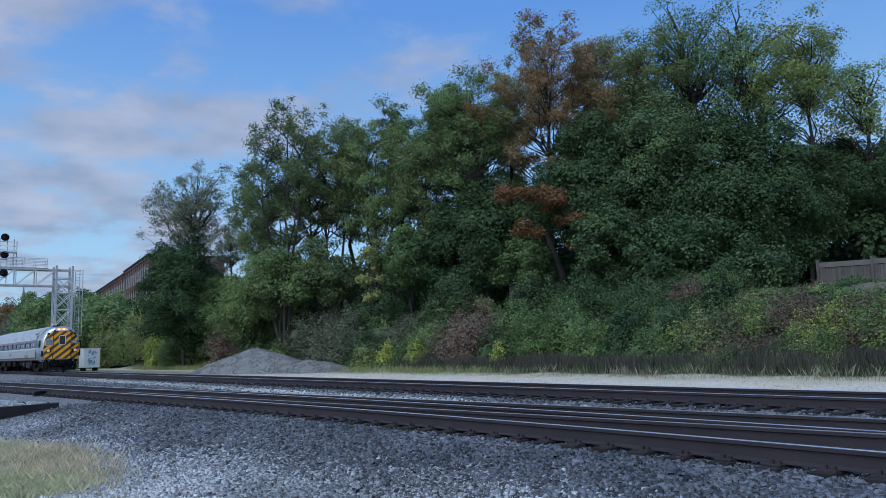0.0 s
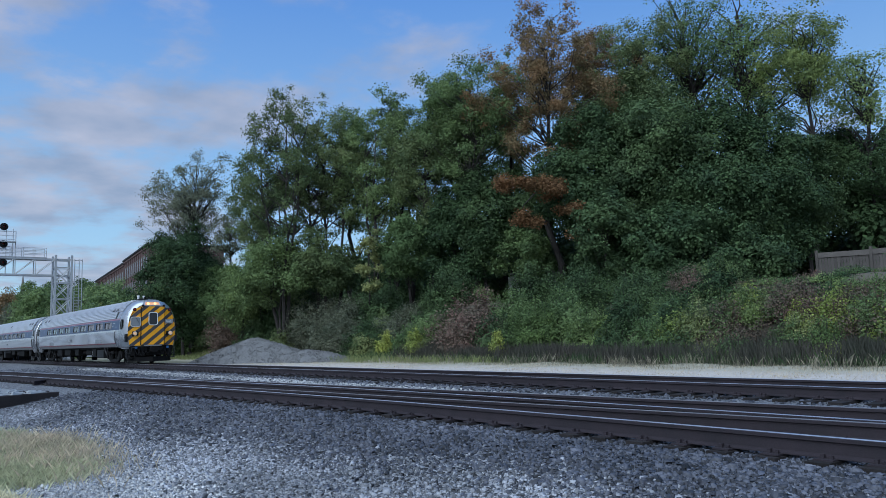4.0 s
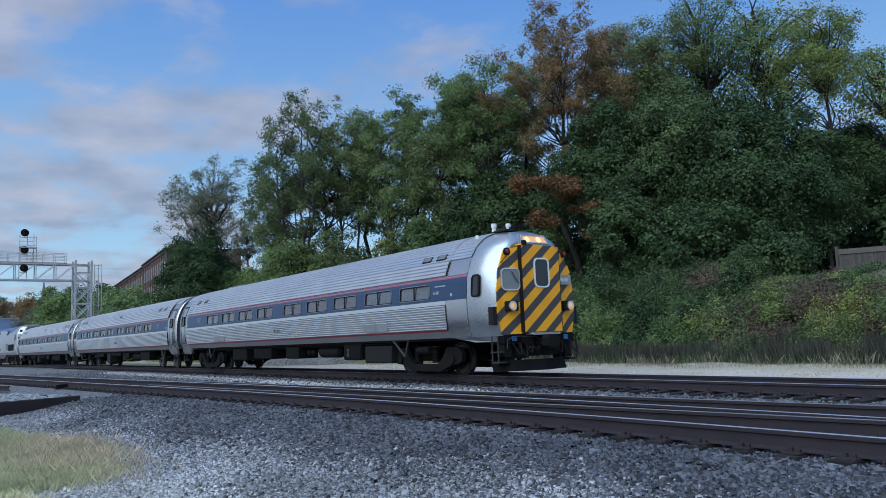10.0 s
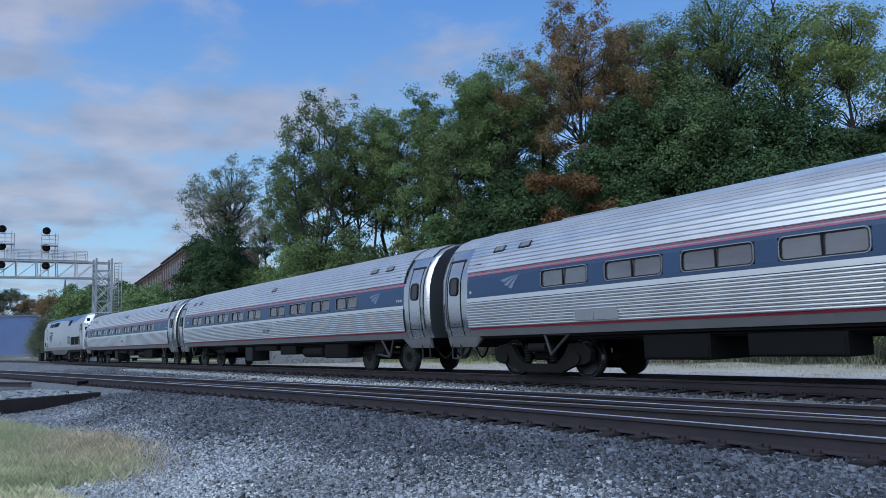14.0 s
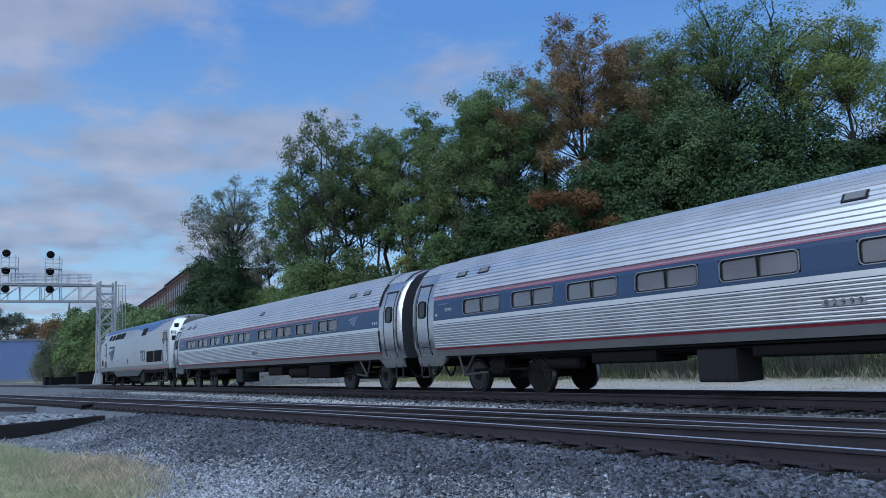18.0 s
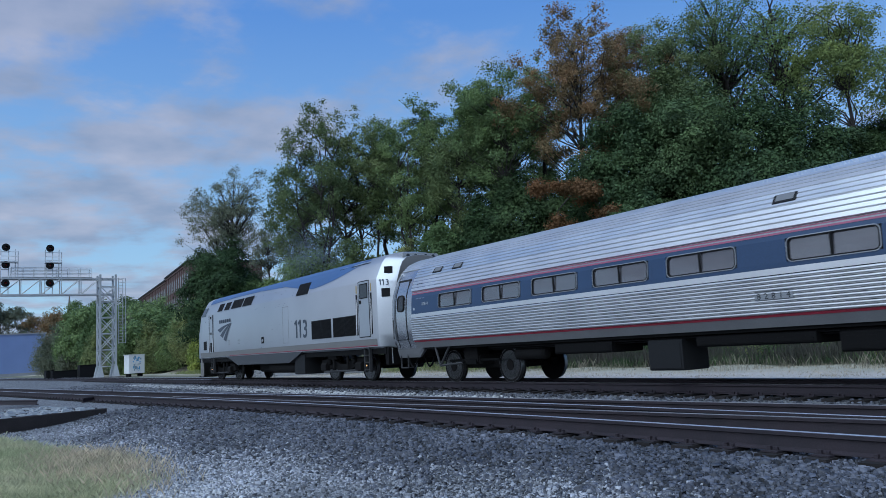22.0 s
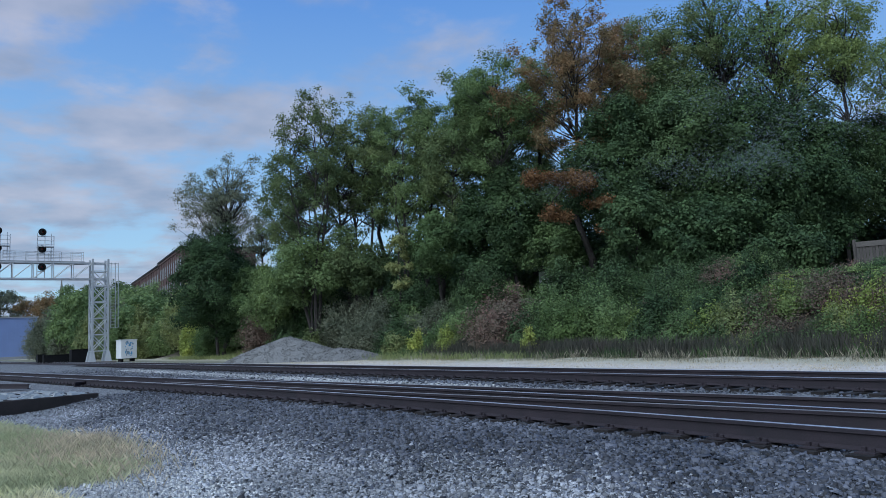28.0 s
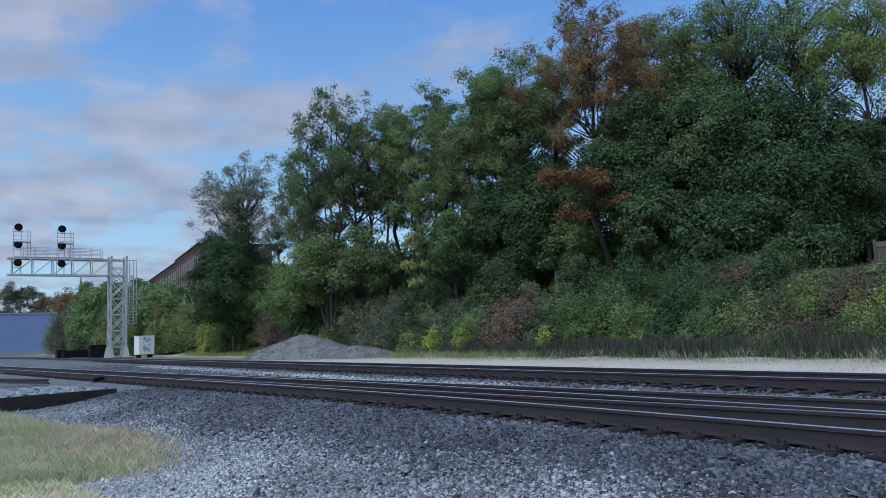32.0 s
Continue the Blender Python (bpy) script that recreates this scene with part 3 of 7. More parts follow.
def wheelset(parent, x, r=0.457):
    """Two wheels on an axle, turning about the axle."""
    if "wheelset" + str(r) not in SHARED:
        g = Geo().rod((0, -0.8, 0), (0, 0.8, 0), 0.085, 12)
        for s in (-1, 1):
            g.lathe((0, s * 0.69, 0), (0, s, 0), [(-0.02, r + 0.025), (0.01, r + 0.025), (0.03, r)], 32)
            g.lathe((0, s * 0.72, 0), (0, s, 0), [(0.105, r - 0.012), (0.11, r - 0.07), (0.07, r - 0.09), (0.06, 0.17), (0.12, 0.14), (0.12, 0.0)], 32)
            for k in range(4):
                a = k * math.pi / 2
                g.rod((0.24 * math.cos(a), s * 0.76, 0.24 * math.sin(a)), (0.24 * math.cos(a), s * 0.795, 0.24 * math.sin(a)), 0.025, 6)
        treads = [mesh_of("tread", Geo().lathe((0, s * 0.72, 0), (0, s, 0), [(0.0, r), (0.105, r - 0.006)], 32), TREAD, True) for s in (-1, 1)]
        SHARED["wheelset" + str(r)] = (mesh_of("wheelset", g, WHEEL, True), treads)
    a, b = SHARED["wheelset" + str(r)]
    w = part("wheelset", a, None, parent, "dark steel wheels on an axle")
    w.matrix_basis = pose(x, 0, r)
    for me in b:
        part("tread", me, None, w, "bright worn wheel tread")
    return w


SHARED = {}


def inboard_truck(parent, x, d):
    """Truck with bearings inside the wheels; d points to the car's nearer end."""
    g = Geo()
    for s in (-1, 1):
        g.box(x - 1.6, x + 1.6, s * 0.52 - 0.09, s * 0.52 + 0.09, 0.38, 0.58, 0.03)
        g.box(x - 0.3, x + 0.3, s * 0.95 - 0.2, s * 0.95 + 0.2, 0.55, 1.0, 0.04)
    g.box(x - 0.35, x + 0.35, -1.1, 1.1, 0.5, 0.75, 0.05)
    tf = part("truck_frame", g, SHADED_GRIME, parent, "black steel truck frame")
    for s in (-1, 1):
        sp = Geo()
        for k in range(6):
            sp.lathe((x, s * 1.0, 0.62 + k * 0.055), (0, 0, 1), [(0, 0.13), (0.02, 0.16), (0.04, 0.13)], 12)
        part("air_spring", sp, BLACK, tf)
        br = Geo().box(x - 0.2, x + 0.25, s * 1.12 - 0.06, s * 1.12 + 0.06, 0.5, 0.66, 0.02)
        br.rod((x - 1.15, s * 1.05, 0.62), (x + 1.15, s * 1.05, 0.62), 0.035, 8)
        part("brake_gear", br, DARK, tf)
        tri = Geo()
        a, b, c = (x + d * 0.62, s * 1.42, 1.05), (x + d * 1.35, s * 1.42, 1.05), (x + d * 1.12, s * 1.42, 0.5)
        for p, q in ((a, b), (b, c), (c, a), (c, (x + d * 0.2, s * 1.3, 0.56))):
            tri.rod(p, q, 0.035, 6)
        part("anchor_bracket", tri, BRACKET, parent, "grey triangular bracket over the truck")


def outboard_truck(parent, x, d):
    """Truck with a heavy cast frame outside the wheels, dropped between the axles."""
    for s in (-1, 1):
        pr = [(-1.75, 0.62), (-1.55, 0.8), (-1.05, 0.8), (-0.85, 0.52), (-0.6, 0.32), (0.6, 0.32), (0.85, 0.52), (1.05, 0.8), (1.55, 0.8), (1.75, 0.62), (1.7, 0.4), (1.5, 0.32), (1.25, 0.3), (0.95, 0.2), (0.75, 0.12), (-0.75, 0.12), (-0.95, 0.2), (-1.25, 0.3), (-1.5, 0.32), (-1.7, 0.4)]
        g = Geo().sections([[(x + a, s * 1.02, z) for a, z in pr], [(x + a, s * 1.16, z) for a, z in pr]])
        for k in (-1, 1):
            g.rod((x + k * 1.295, s * 1.1, 0.46), (x + k * 1.295, s * 1.22, 0.46), 0.13, 14)
        part("truck_frame", g, SHADED_GRIME, parent, "heavy cast truck side frame")
        for k in (-0.45, 0.45):
            sp = Geo().lathe((x + k, s * 1.1, 0.36), (0, 0, 1), [(j * 0.065 + a, r) for j in range(7) for a, r in ((0, 0.09), (0.025, 0.115), (0.05, 0.09))], 12)
            part("coil_spring", sp, DARK, parent)
        tri = Geo()
        a, b, c = (x - d * 1.35, s * 1.4, 1.04), (x - d * 0.5, s * 1.4, 1.04), (x - d * 0.7, s * 1.4, 0.55)
        for p, q in ((a, b), (b, c), (c, a)):
            tri.rod(p, q, 0.035, 6)
        part("anchor_bracket", tri, BRACKET, parent, "grey triangular bracket over the truck")
        part("brake_cylinder", Geo().rod((x - 0.25, s * 1.2, 0.72), (x + 0.35, s * 1.2, 0.72), 0.11, 14), SHADED_GRIME, parent)
    part("bolster", Geo().box(x - 0.35, x + 0.35, -1.0, 1.0, 0.4, 0.8, 0.05), DARK, parent)


def window_row(car, spans, s):
    for a, b in spans:
        x, w = (a + b) / 2, b - a
        f = part("window", ring(x, 2.34, w - 0.06, 0.4, 0.09, s, 0.0, 0.016, 0.012), STEEL_DULL, car, "rounded window in a steel frame")
        part("gasket", ring(x, 2.34, w - 0.11, 0.355, 0.07, s, -0.004, 0.03, 0.01), BLACK, f)
        part("pane", pane(x, 2.34, w - 0.1, 0.37, 0.08, s, -0.025), PANE, f).visible_shadow = False
        part("mullion", Geo().box(x - 0.018, x + 0.018, min(s * 1.575, s * 1.6), max(s * 1.575, s * 1.6), 2.15, 2.53), BLACK, f)


def body_sides(car, x0, x1, spans, hatches=(), both=(-1, 1), plain=0.0):
    """The fluted stainless side: sill, stripes, ribs, belt, window band and cove, from x0 to x1, and plain for a stretch beyond."""
    x1p = x1 + plain
    for s in both:
        part("sill", Geo().strip(side_strip(1.04, 1.22, s, 0.004), [x0, x1]), SILL, car, "plain grey steel sill")
        part("red_stripe", Geo().strip(side_strip(1.215, 1.262, s, 0.009, 2), [x0, x1]), RED, car, "thin red stripe along the sill")
        part("lower_panel", Geo().strip(ribbed(side_strip(1.262, 1.93, s), 0.067, 0.042), [x0, x1]), STEEL, car, "fluted stainless steel panel", True)
        part("belt_rail", Geo().strip(side_strip(1.94, 2.05, s, 0.012), [x0, x1]), STEEL, car, "bright steel belt rail")
        g = Geo()
        zs = [2.05, 2.14, 2.24, 2.34, 2.44, 2.54, 2.63]
        xs = sorted([x0, x1p] + [v for sp in spans for v in sp])
        vs = [(x, s * side_y(z), z) for x in xs for z in zs]
        fs = []
        for k in range(len(xs) - 1):
            for j in range(6):
                if k % 2 and 0 < j < 5:
                    continue
                fs.append((k * 7 + j, (k + 1) * 7 + j, (k + 1) * 7 + j + 1, k * 7 + j + 1))
        part("window_band", g.add(vs, fs), BLUE, car, "dark blue band round the windows")
        window_row(car, spans, s)
        part("pinstripe", Geo().strip(side_strip(2.63, 2.665, s, 0.006, 1), [x0, x1p]), ROSE, car)
        part("pinstripe", Geo().strip(side_strip(2.665, 2.69, s, 0.005, 1), [x0, x1p]), STEEL_DULL, car)
        part("pinstripe", Geo().strip(side_strip(2.69, 2.715, s, 0.006, 1), [x0, x1p]), ROSE, car)
        if plain:
            part("plain_panel", Geo().strip(side_strip(1.04, 2.05, s, 0.012, 6), [x1, x1p]), SMOOTH_STEEL, car, "smooth steel panel", True)
        for a, b, z0, z1 in hatches:
            part("access_panel", Geo().box(a, b, min(s * 1.57, s * 1.618), max(s * 1.57, s * 1.618), z0, z1, 0.01), STEEL_DULL, car, "plain square access panel")
    arch = [(-q[0], q[1]) for q in SIDE if q[1] > 2.75]
    arch = [(-side_y(2.715), 2.715)] + arch + [(-y, z) for y, z in arch[-2::-1]] + [(side_y(2.715), 2.715)]
    if plain:
        for s in both:
            part("plain_panel", Geo().strip(side_strip(2.715, 3.2, s, 0.012, 6), [x1, x1p]), SMOOTH_STEEL, car, "smooth steel panel over the window band", True)
        high = [q for q in arch if q[1] > 3.0]
        part("cab_roof", Geo().strip(ribbed(high, 0.105, 0.042, PLATE), [x1, x1p]), ROOF_STEEL, car, "fluted roof behind the cab", True)
    part("roof", Geo().strip(ribbed(arch, 0.105, 0.052, PLATE), [x0, x1]), ROOF_STEEL, car, "arched fluted stainless steel roof", True)


def roof_vents(car, places):
    for x, a in places:
        for s in (-1, 1):
            y, z = s * 1.28, 3.27
            v = part("roof_vent", Geo().box(-0.22, 0.22, -0.13, 0.13, 0.0, 0.05, 0.02), CHARCOAL, car)
            v.matrix_basis = pose(x, y, z, -s * 52)
            part("grille", Geo().box(-0.17, 0.17, -0.08, 0.08, 0.052, 0.056), SILL, v)


def coach_end(car, e, door=True):
    """Vestibule end: smooth steel sides with doors, rounded end wall and diaphragm; e is +1 or -1."""
    x0, x1 = e * 11.35, e * 12.62
    xs = sorted((x0, x1))
    arch = [(-y, z) for y, z in SIDE] + [(y, z) for y, z in SIDE[-2::-1]]
    n = len(arch)
    shrink = lambda k: [(y * (1 - k * 0.06), 1.04 + (z - 1.04) * (1 - k * 0.012)) for y, z in arch]
    rings = [[(x0, y, z) for y, z in arch], [(e * 12.4, y, z) for y, z in arch], [(e * 12.56, y, z) for y, z in shrink(0.45)], [(x1, y, z) for y, z in shrink(1.0)]]
    v = part("vestibule", Geo().sections(rings, False, False), SMOOTH_STEEL, car, "smooth steel vestibule end", True)
    end = [(x1, y, z) for y, z in shrink(1.0)]
    part("end_wall", Geo().add(end, [tuple(range(n))]), END_SHADE, car)
    dia = [(y * 0.62, 1.0 + (z - 1.0) * 0.9) for y, z in arch]
    crown = [q for q in arch if q[1] > 3.2]
    part("end_roof", Geo().strip(ribbed(crown, 0.105, 0.03, PLATE), sorted((e * 11.35, e * 12.42))), ROOF_STEEL, car, "fluted roof over the vestibule", True)
    part("diaphragm", Geo().sections([[(x1, y, z) for y, z in dia], [(e * 12.98, y * 1.0, z) for y, z in dia]]), BLACK, car, "dark rubber diaphragm between the cars")
    for s in (-1, 1):
        a, b = e * 11.66, e * 12.26
        x = (a + b) / 2
        d = part("door", Geo().strip(side_strip(1.08, 3.12, s, 0.006, 10), sorted((a, b))), SMOOTH_STEEL, car, "steel vestibule door", True)
        for gx in (a, b):
            part("door_gap", Geo().strip(side_strip(1.08, 3.12, s, 0.012, 10), [gx - 0.014, gx + 0.014]), BLACK, d)
        part("threshold", Geo().strip(side_strip(1.3, 1.32, s, 0.014, 1), sorted((e * 11.6, e * 12.3))), CHARCOAL, d)
        part("window_frame", ring(x, 2.42, 0.31, 0.44, 0.09, s, 0.018, 0.035, 0.018), BLACK, d)
        part("pane", pane(x, 2.42, 0.33, 0.46, 0.1, s, 0.024), PANE_DARK, d)
        for gx in (e * 12.36,):
            y = s * 1.64
            part("grab_rail", Geo().rod((gx, y, 1.35), (gx, s * 1.64, 1.95), 0.014, 6), BRACKET, car)
        if door:
            p = part("roof_side_plate", Geo().strip(side_strip(2.78, 3.06, s, 0.046, 4), sorted((e * 10.1, e * 11.3))), SMOOTH_STEEL, car, "smooth plate above the window band", True)
            wx = e * 10.95
            part("small_window", Geo().strip(side_strip(2.86, 2.99, s, 0.052, 3), [wx - 0.15, wx + 0.15]), PANE_DARK, p)
            part("window_frame", Geo().strip(side_strip(2.84, 3.01, s, 0.049, 3), [wx - 0.17, wx + 0.17]), STEEL_DULL, p)
            for k in range(3 if e > 0 else 1):
                part("band_decal", Geo().lathe((e * (11.2 - 0.12 * k), s * (side_y(2.2) + 0.004), 2.2), (0, s, 0), [(0, 0.042), (0.004, 0.038), (0.005, 0.0)], 12), NUMBER_GREY, car)
            part("door_header", Geo().strip(side_strip(3.1, 3.16, s, 0.016, 2), sorted((e * 11.6, e * 12.32))), CHARCOAL, d)
            part("corner_post", Geo().strip(side_strip(1.3, 3.3, s, 0.02, 8), sorted((e * 12.36, e * 12.43))), STEEL_DULL, car, "plain steel corner post", True)
            lx = e * 12.2
            stp = Geo()
            for q in (lx - 0.2, lx + 0.2):
                stp.box(q - 0.012, q + 0.012, min(s * 1.36, s * 1.4), max(s * 1.36, s * 1.4), 0.46, 0.86)
            stp.box(lx - 0.2, lx + 0.2, min(s * 1.2, s * 1.4), max(s * 1.2, s * 1.4), 0.44, 0.47)
            part("step_frame", stp, BRACKET, car, "grey step below the vestibule door")
        sk = [(s * 1.45, 1.05), (s * 1.4, 0.86), (s * 1.36, 0.76), (s * 1.3, 0.76), (s * 1.36, 1.05)]
        part("step_skirt", Geo().sections([[(e * 11.05, y, z if z > 0.9 else 0.98) for y, z in sk], [(e * 11.35, y, z) for y, z in sk], [(e * 12.5, y, z) for y, z in sk]]), SILL, car, "steel skirt under the door")
    cp = Geo().box(min(e * 12.0, e * 12.95), max(e * 12.0, e * 12.95), -0.16, 0.16, 0.72, 1.0, 0.04)
    part("coupler", cp, SHADED_GRIME, car)
    for k in range(2):
        h, y = Geo(), -0.95 + 0.62 * k
        pts = [Vector((e * (12.1 + 0.13 * j), y + 0.02 * j, 0.78 - 0.34 * math.sin(j / 6 * math.pi))) for j in range(7)]
        tube(h, pts, 0.03)
        part("air_hose", h, BLACK, car)


def interior(car, x0, x1):
    """Floor, ceiling lining and rows of seats behind the glass."""
    part("floor", Geo().box(x0, x1, -1.45, 1.45, 1.18, 1.26), GREY, car)
    part("ceiling_lining", Geo().box(x0, x1, -1.2, 1.2, 2.86, 2.9), LINING, car)
    seat = SHARED.get("seat")
    if seat is None:
        g = Geo()
        for y in (-1.3, -0.78, 0.3, 0.82):
            g.box(-0.25, 0.25, y, y + 0.48, 1.26, 1.7, 0.05)
            g.box(-0.32, -0.2, y, y + 0.48, 1.6, 2.32, 0.05)
        seat = SHARED["seat"] = mesh_of("seat_row", g, SEAT)
    x = x0 + 0.8
    while x < x1 - 0.5:
        part("seat_row", seat, None, car).matrix_basis = pose(x, 0, 0)
        x += 1.02


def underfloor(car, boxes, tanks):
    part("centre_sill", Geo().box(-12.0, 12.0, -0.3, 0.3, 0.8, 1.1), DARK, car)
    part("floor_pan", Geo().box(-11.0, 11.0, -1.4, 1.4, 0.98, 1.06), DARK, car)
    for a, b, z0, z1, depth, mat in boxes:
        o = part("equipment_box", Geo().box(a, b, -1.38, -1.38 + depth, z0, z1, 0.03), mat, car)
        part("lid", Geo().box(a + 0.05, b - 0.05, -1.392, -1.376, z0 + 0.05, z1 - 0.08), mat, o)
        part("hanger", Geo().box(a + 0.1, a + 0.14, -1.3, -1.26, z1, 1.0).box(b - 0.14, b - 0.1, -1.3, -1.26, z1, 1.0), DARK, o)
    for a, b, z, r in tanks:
        part("air_tank", Geo().lathe((a, -1.05, z), (1, 0, 0), [(0, 0.0), (0.02, r * 0.7), (0.08, r), (b - a - 0.08, r), (b - a - 0.02, r * 0.7), (b - a, 0.0)], 16), SHADED_GRIME, car, "", True)
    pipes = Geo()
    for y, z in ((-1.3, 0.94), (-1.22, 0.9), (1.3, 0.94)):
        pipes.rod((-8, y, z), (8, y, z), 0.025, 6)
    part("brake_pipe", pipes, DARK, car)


# steel end wall coloured dark for the shadow in the gap between cars
END_SHADE = material("end_wall_shade", (0.06, 0.065, 0.075), 0.5, 0.2, 0.2, 2.0)
PANE_DARK = material("dark_glass", (0.028, 0.031, 0.036), 0.16, 0.0, 0.05, 2.0, spec=0.45)
LINING = material("pale_lining", (0.3, 0.29, 0.28), 0.7, 0.0, 0.1, 1.0)
SEAT = material("seat_cloth", (0.12, 0.14, 0.19), 0.9, 0.0, 0.2, 3.0)
STEEL_CAB = material("cab_steel", (0.5, 0.54, 0.58), 0.3, 0.85, 0.12, 1.0, 0.04, 30)
ROOF_STEEL = material("bright_steel", (0.8, 0.795, 0.79), 0.36, 1.0, 0.06, 1.2)
SILL = material("sill_steel", (0.22, 0.22, 0.225), 0.48, 0.4, 0.15, 1.5)
ROSE = material("rose_stripe", (0.33, 0.09, 0.15), 0.4, 0.0, 0.15, 2.0)
BRACKET = material("bracket_grey", (0.04, 0.04, 0.042), 0.6, 0.1, 0.3, 3.0)
CHARCOAL = material("charcoal_paint", (0.016, 0.0165, 0.018), 0.6, 0.0, 0.2, 2.0, spec=0.2)
PAINT_MARK = material("faded_lettering", (0.16, 0.2, 0.29), 0.5, 0.0, 0.1, 2.0)
NUMBER_GREY = material("pale_lettering", (0.4, 0.43, 0.48), 0.5, 0.0, 0.1, 2.0)
# pale opaque colour paints the sky's reflection onto the windscreen pane
PANE_LIGHT = material("sky_reflection_glass", (0.16, 0.18, 0.2), 0.08, 0.0, 0.1, 2.0, spec=0.9)
LAMP_DIM = glow("dim_lamp", (0.8, 0.5, 0.28), 0.3)
TEXT_GREY = material("slate_lettering", (0.045, 0.058, 0.08), 0.5, 0.0, 0.1, 2.0)

COACH_SPANS = [(-9.92, -8.3), (-7.86, -6.27), (-5.87, -4.28), (-3.83, -2.24), (-1.8, -0.2), (0.75, 2.35), (2.78, 4.36), (4.79, 6.38), (6.8, 8.4)]
CAB_SPANS = [(8.42, 10.02), (6.4, 8.02), (4.28, 5.88), (2.24, 3.84), (0.24, 1.82), (-2.36, -0.78), (-4.4, -2.8), (-6.4, -4.82), (-8.44, -6.88)]


def swoosh(parent, m, w, h, mat, name="emblem"):
    """Three bands that sweep up from broad feet to one point, as a plain painted emblem."""
    tip = (1.0, 0.0)
    for (ax, ay), (bx, by), (cx, cy), (dx, dy) in (((0.0, 0.3), (0.2, 0.47), (0.42, 0.06), (0.55, 0.14)), ((0.2, 0.64), (0.37, 0.79), (0.46, 0.26), (0.62, 0.3)), ((0.43, 0.9), (0.61, 1.0), (0.6, 0.42), (0.74, 0.44))):
        n, p, q = 8, [], []
        for j in range(n + 1):
            u = j / n
            for lst, (sx, sy), (kx, ky) in ((p, (ax, ay), (cx, cy)), (q, (bx, by), (dx, dy))):
                x = (1 - u) ** 2 * sx + 2 * u * (1 - u) * kx + u * u * tip[0]
                y = (1 - u) ** 2 * sy + 2 * u * (1 - u) * ky + u * u * tip[1]
                lst.append(((x - 0.5) * w, (0.5 - y) * h, 0.0))
        part(name, Geo().add(p + q, [(j, n + 1 + j, n + 2 + j, j + 1) for j in range(n)]), mat, parent).matrix_basis = m


def bars(parent, m, w, h, count, mat):
    """Unreadable or withheld words: plain bars of their size."""
    g = Geo()
    for k in range(count):
        x = -w / 2 + w * k / count
        g.box(x, x + w / count * 0.72, -h / 2, h / 2, 0, 0.003)
    part("lettering_bars", g, mat, parent).matrix_basis = m


def number_patch(car, number, x):
    """A smooth plate in the fluting with the car's number in dark digits."""
    p = part("number_plate_patch", Geo().box(x, x + 0.72, -1.625, -1.57, 1.52, 1.66, 0.005), STEEL_DULL, car, "smooth plate with dark digits")
    for k, digit in enumerate(number):
        writing(digit, 0.15, Matrix.Translation((x + 0.36 + 0.14 * (k - (len(number) - 1) / 2), -1.627, 1.535)) @ pose(0, 0, 0, 90, 0, 0), CHARCOAL, p, "digit")


def coach(number, name="coach"):
    c = thing(name, "fluted stainless steel coach with blue window band", "railway coach", "cars of the train")
    body_sides(c, -11.35, 11.35, COACH_SPANS)
    for e in (-1, 1):
        coach_end(c, e)
        inboard_truck(c, e * 9.07, e)
        for k in (-1, 1):
            wheelset(c, e * 9.07 + k * 1.295)
    roof_vents(c, ((-9.2, 0), (-10.2, 0), (9.2, 0), (10.2, 0), (0.7, 0)))
    interior(c, -11.2, 11.2)
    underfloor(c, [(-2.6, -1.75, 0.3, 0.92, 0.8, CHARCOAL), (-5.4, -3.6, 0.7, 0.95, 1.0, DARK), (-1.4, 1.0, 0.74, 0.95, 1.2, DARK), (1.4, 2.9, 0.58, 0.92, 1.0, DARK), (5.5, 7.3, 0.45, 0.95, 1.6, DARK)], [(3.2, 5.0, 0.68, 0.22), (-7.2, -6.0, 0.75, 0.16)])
    swoosh(c, on_side(9.6, 2.36, -1, 0.01, -4), 0.75, 0.34, PAINT_MARK)
    writing(number, 0.13, on_side(-10.6, 2.28, -1, 0.01, -4), NUMBER_GREY, c, "car_number", "white painted car number")
    number_patch(c, number, 0.1)
    bars(c, on_side(-10.85, 2.5, -1, 0.01, -4), 0.5, 0.03, 6, PAINT_MARK)
    return c


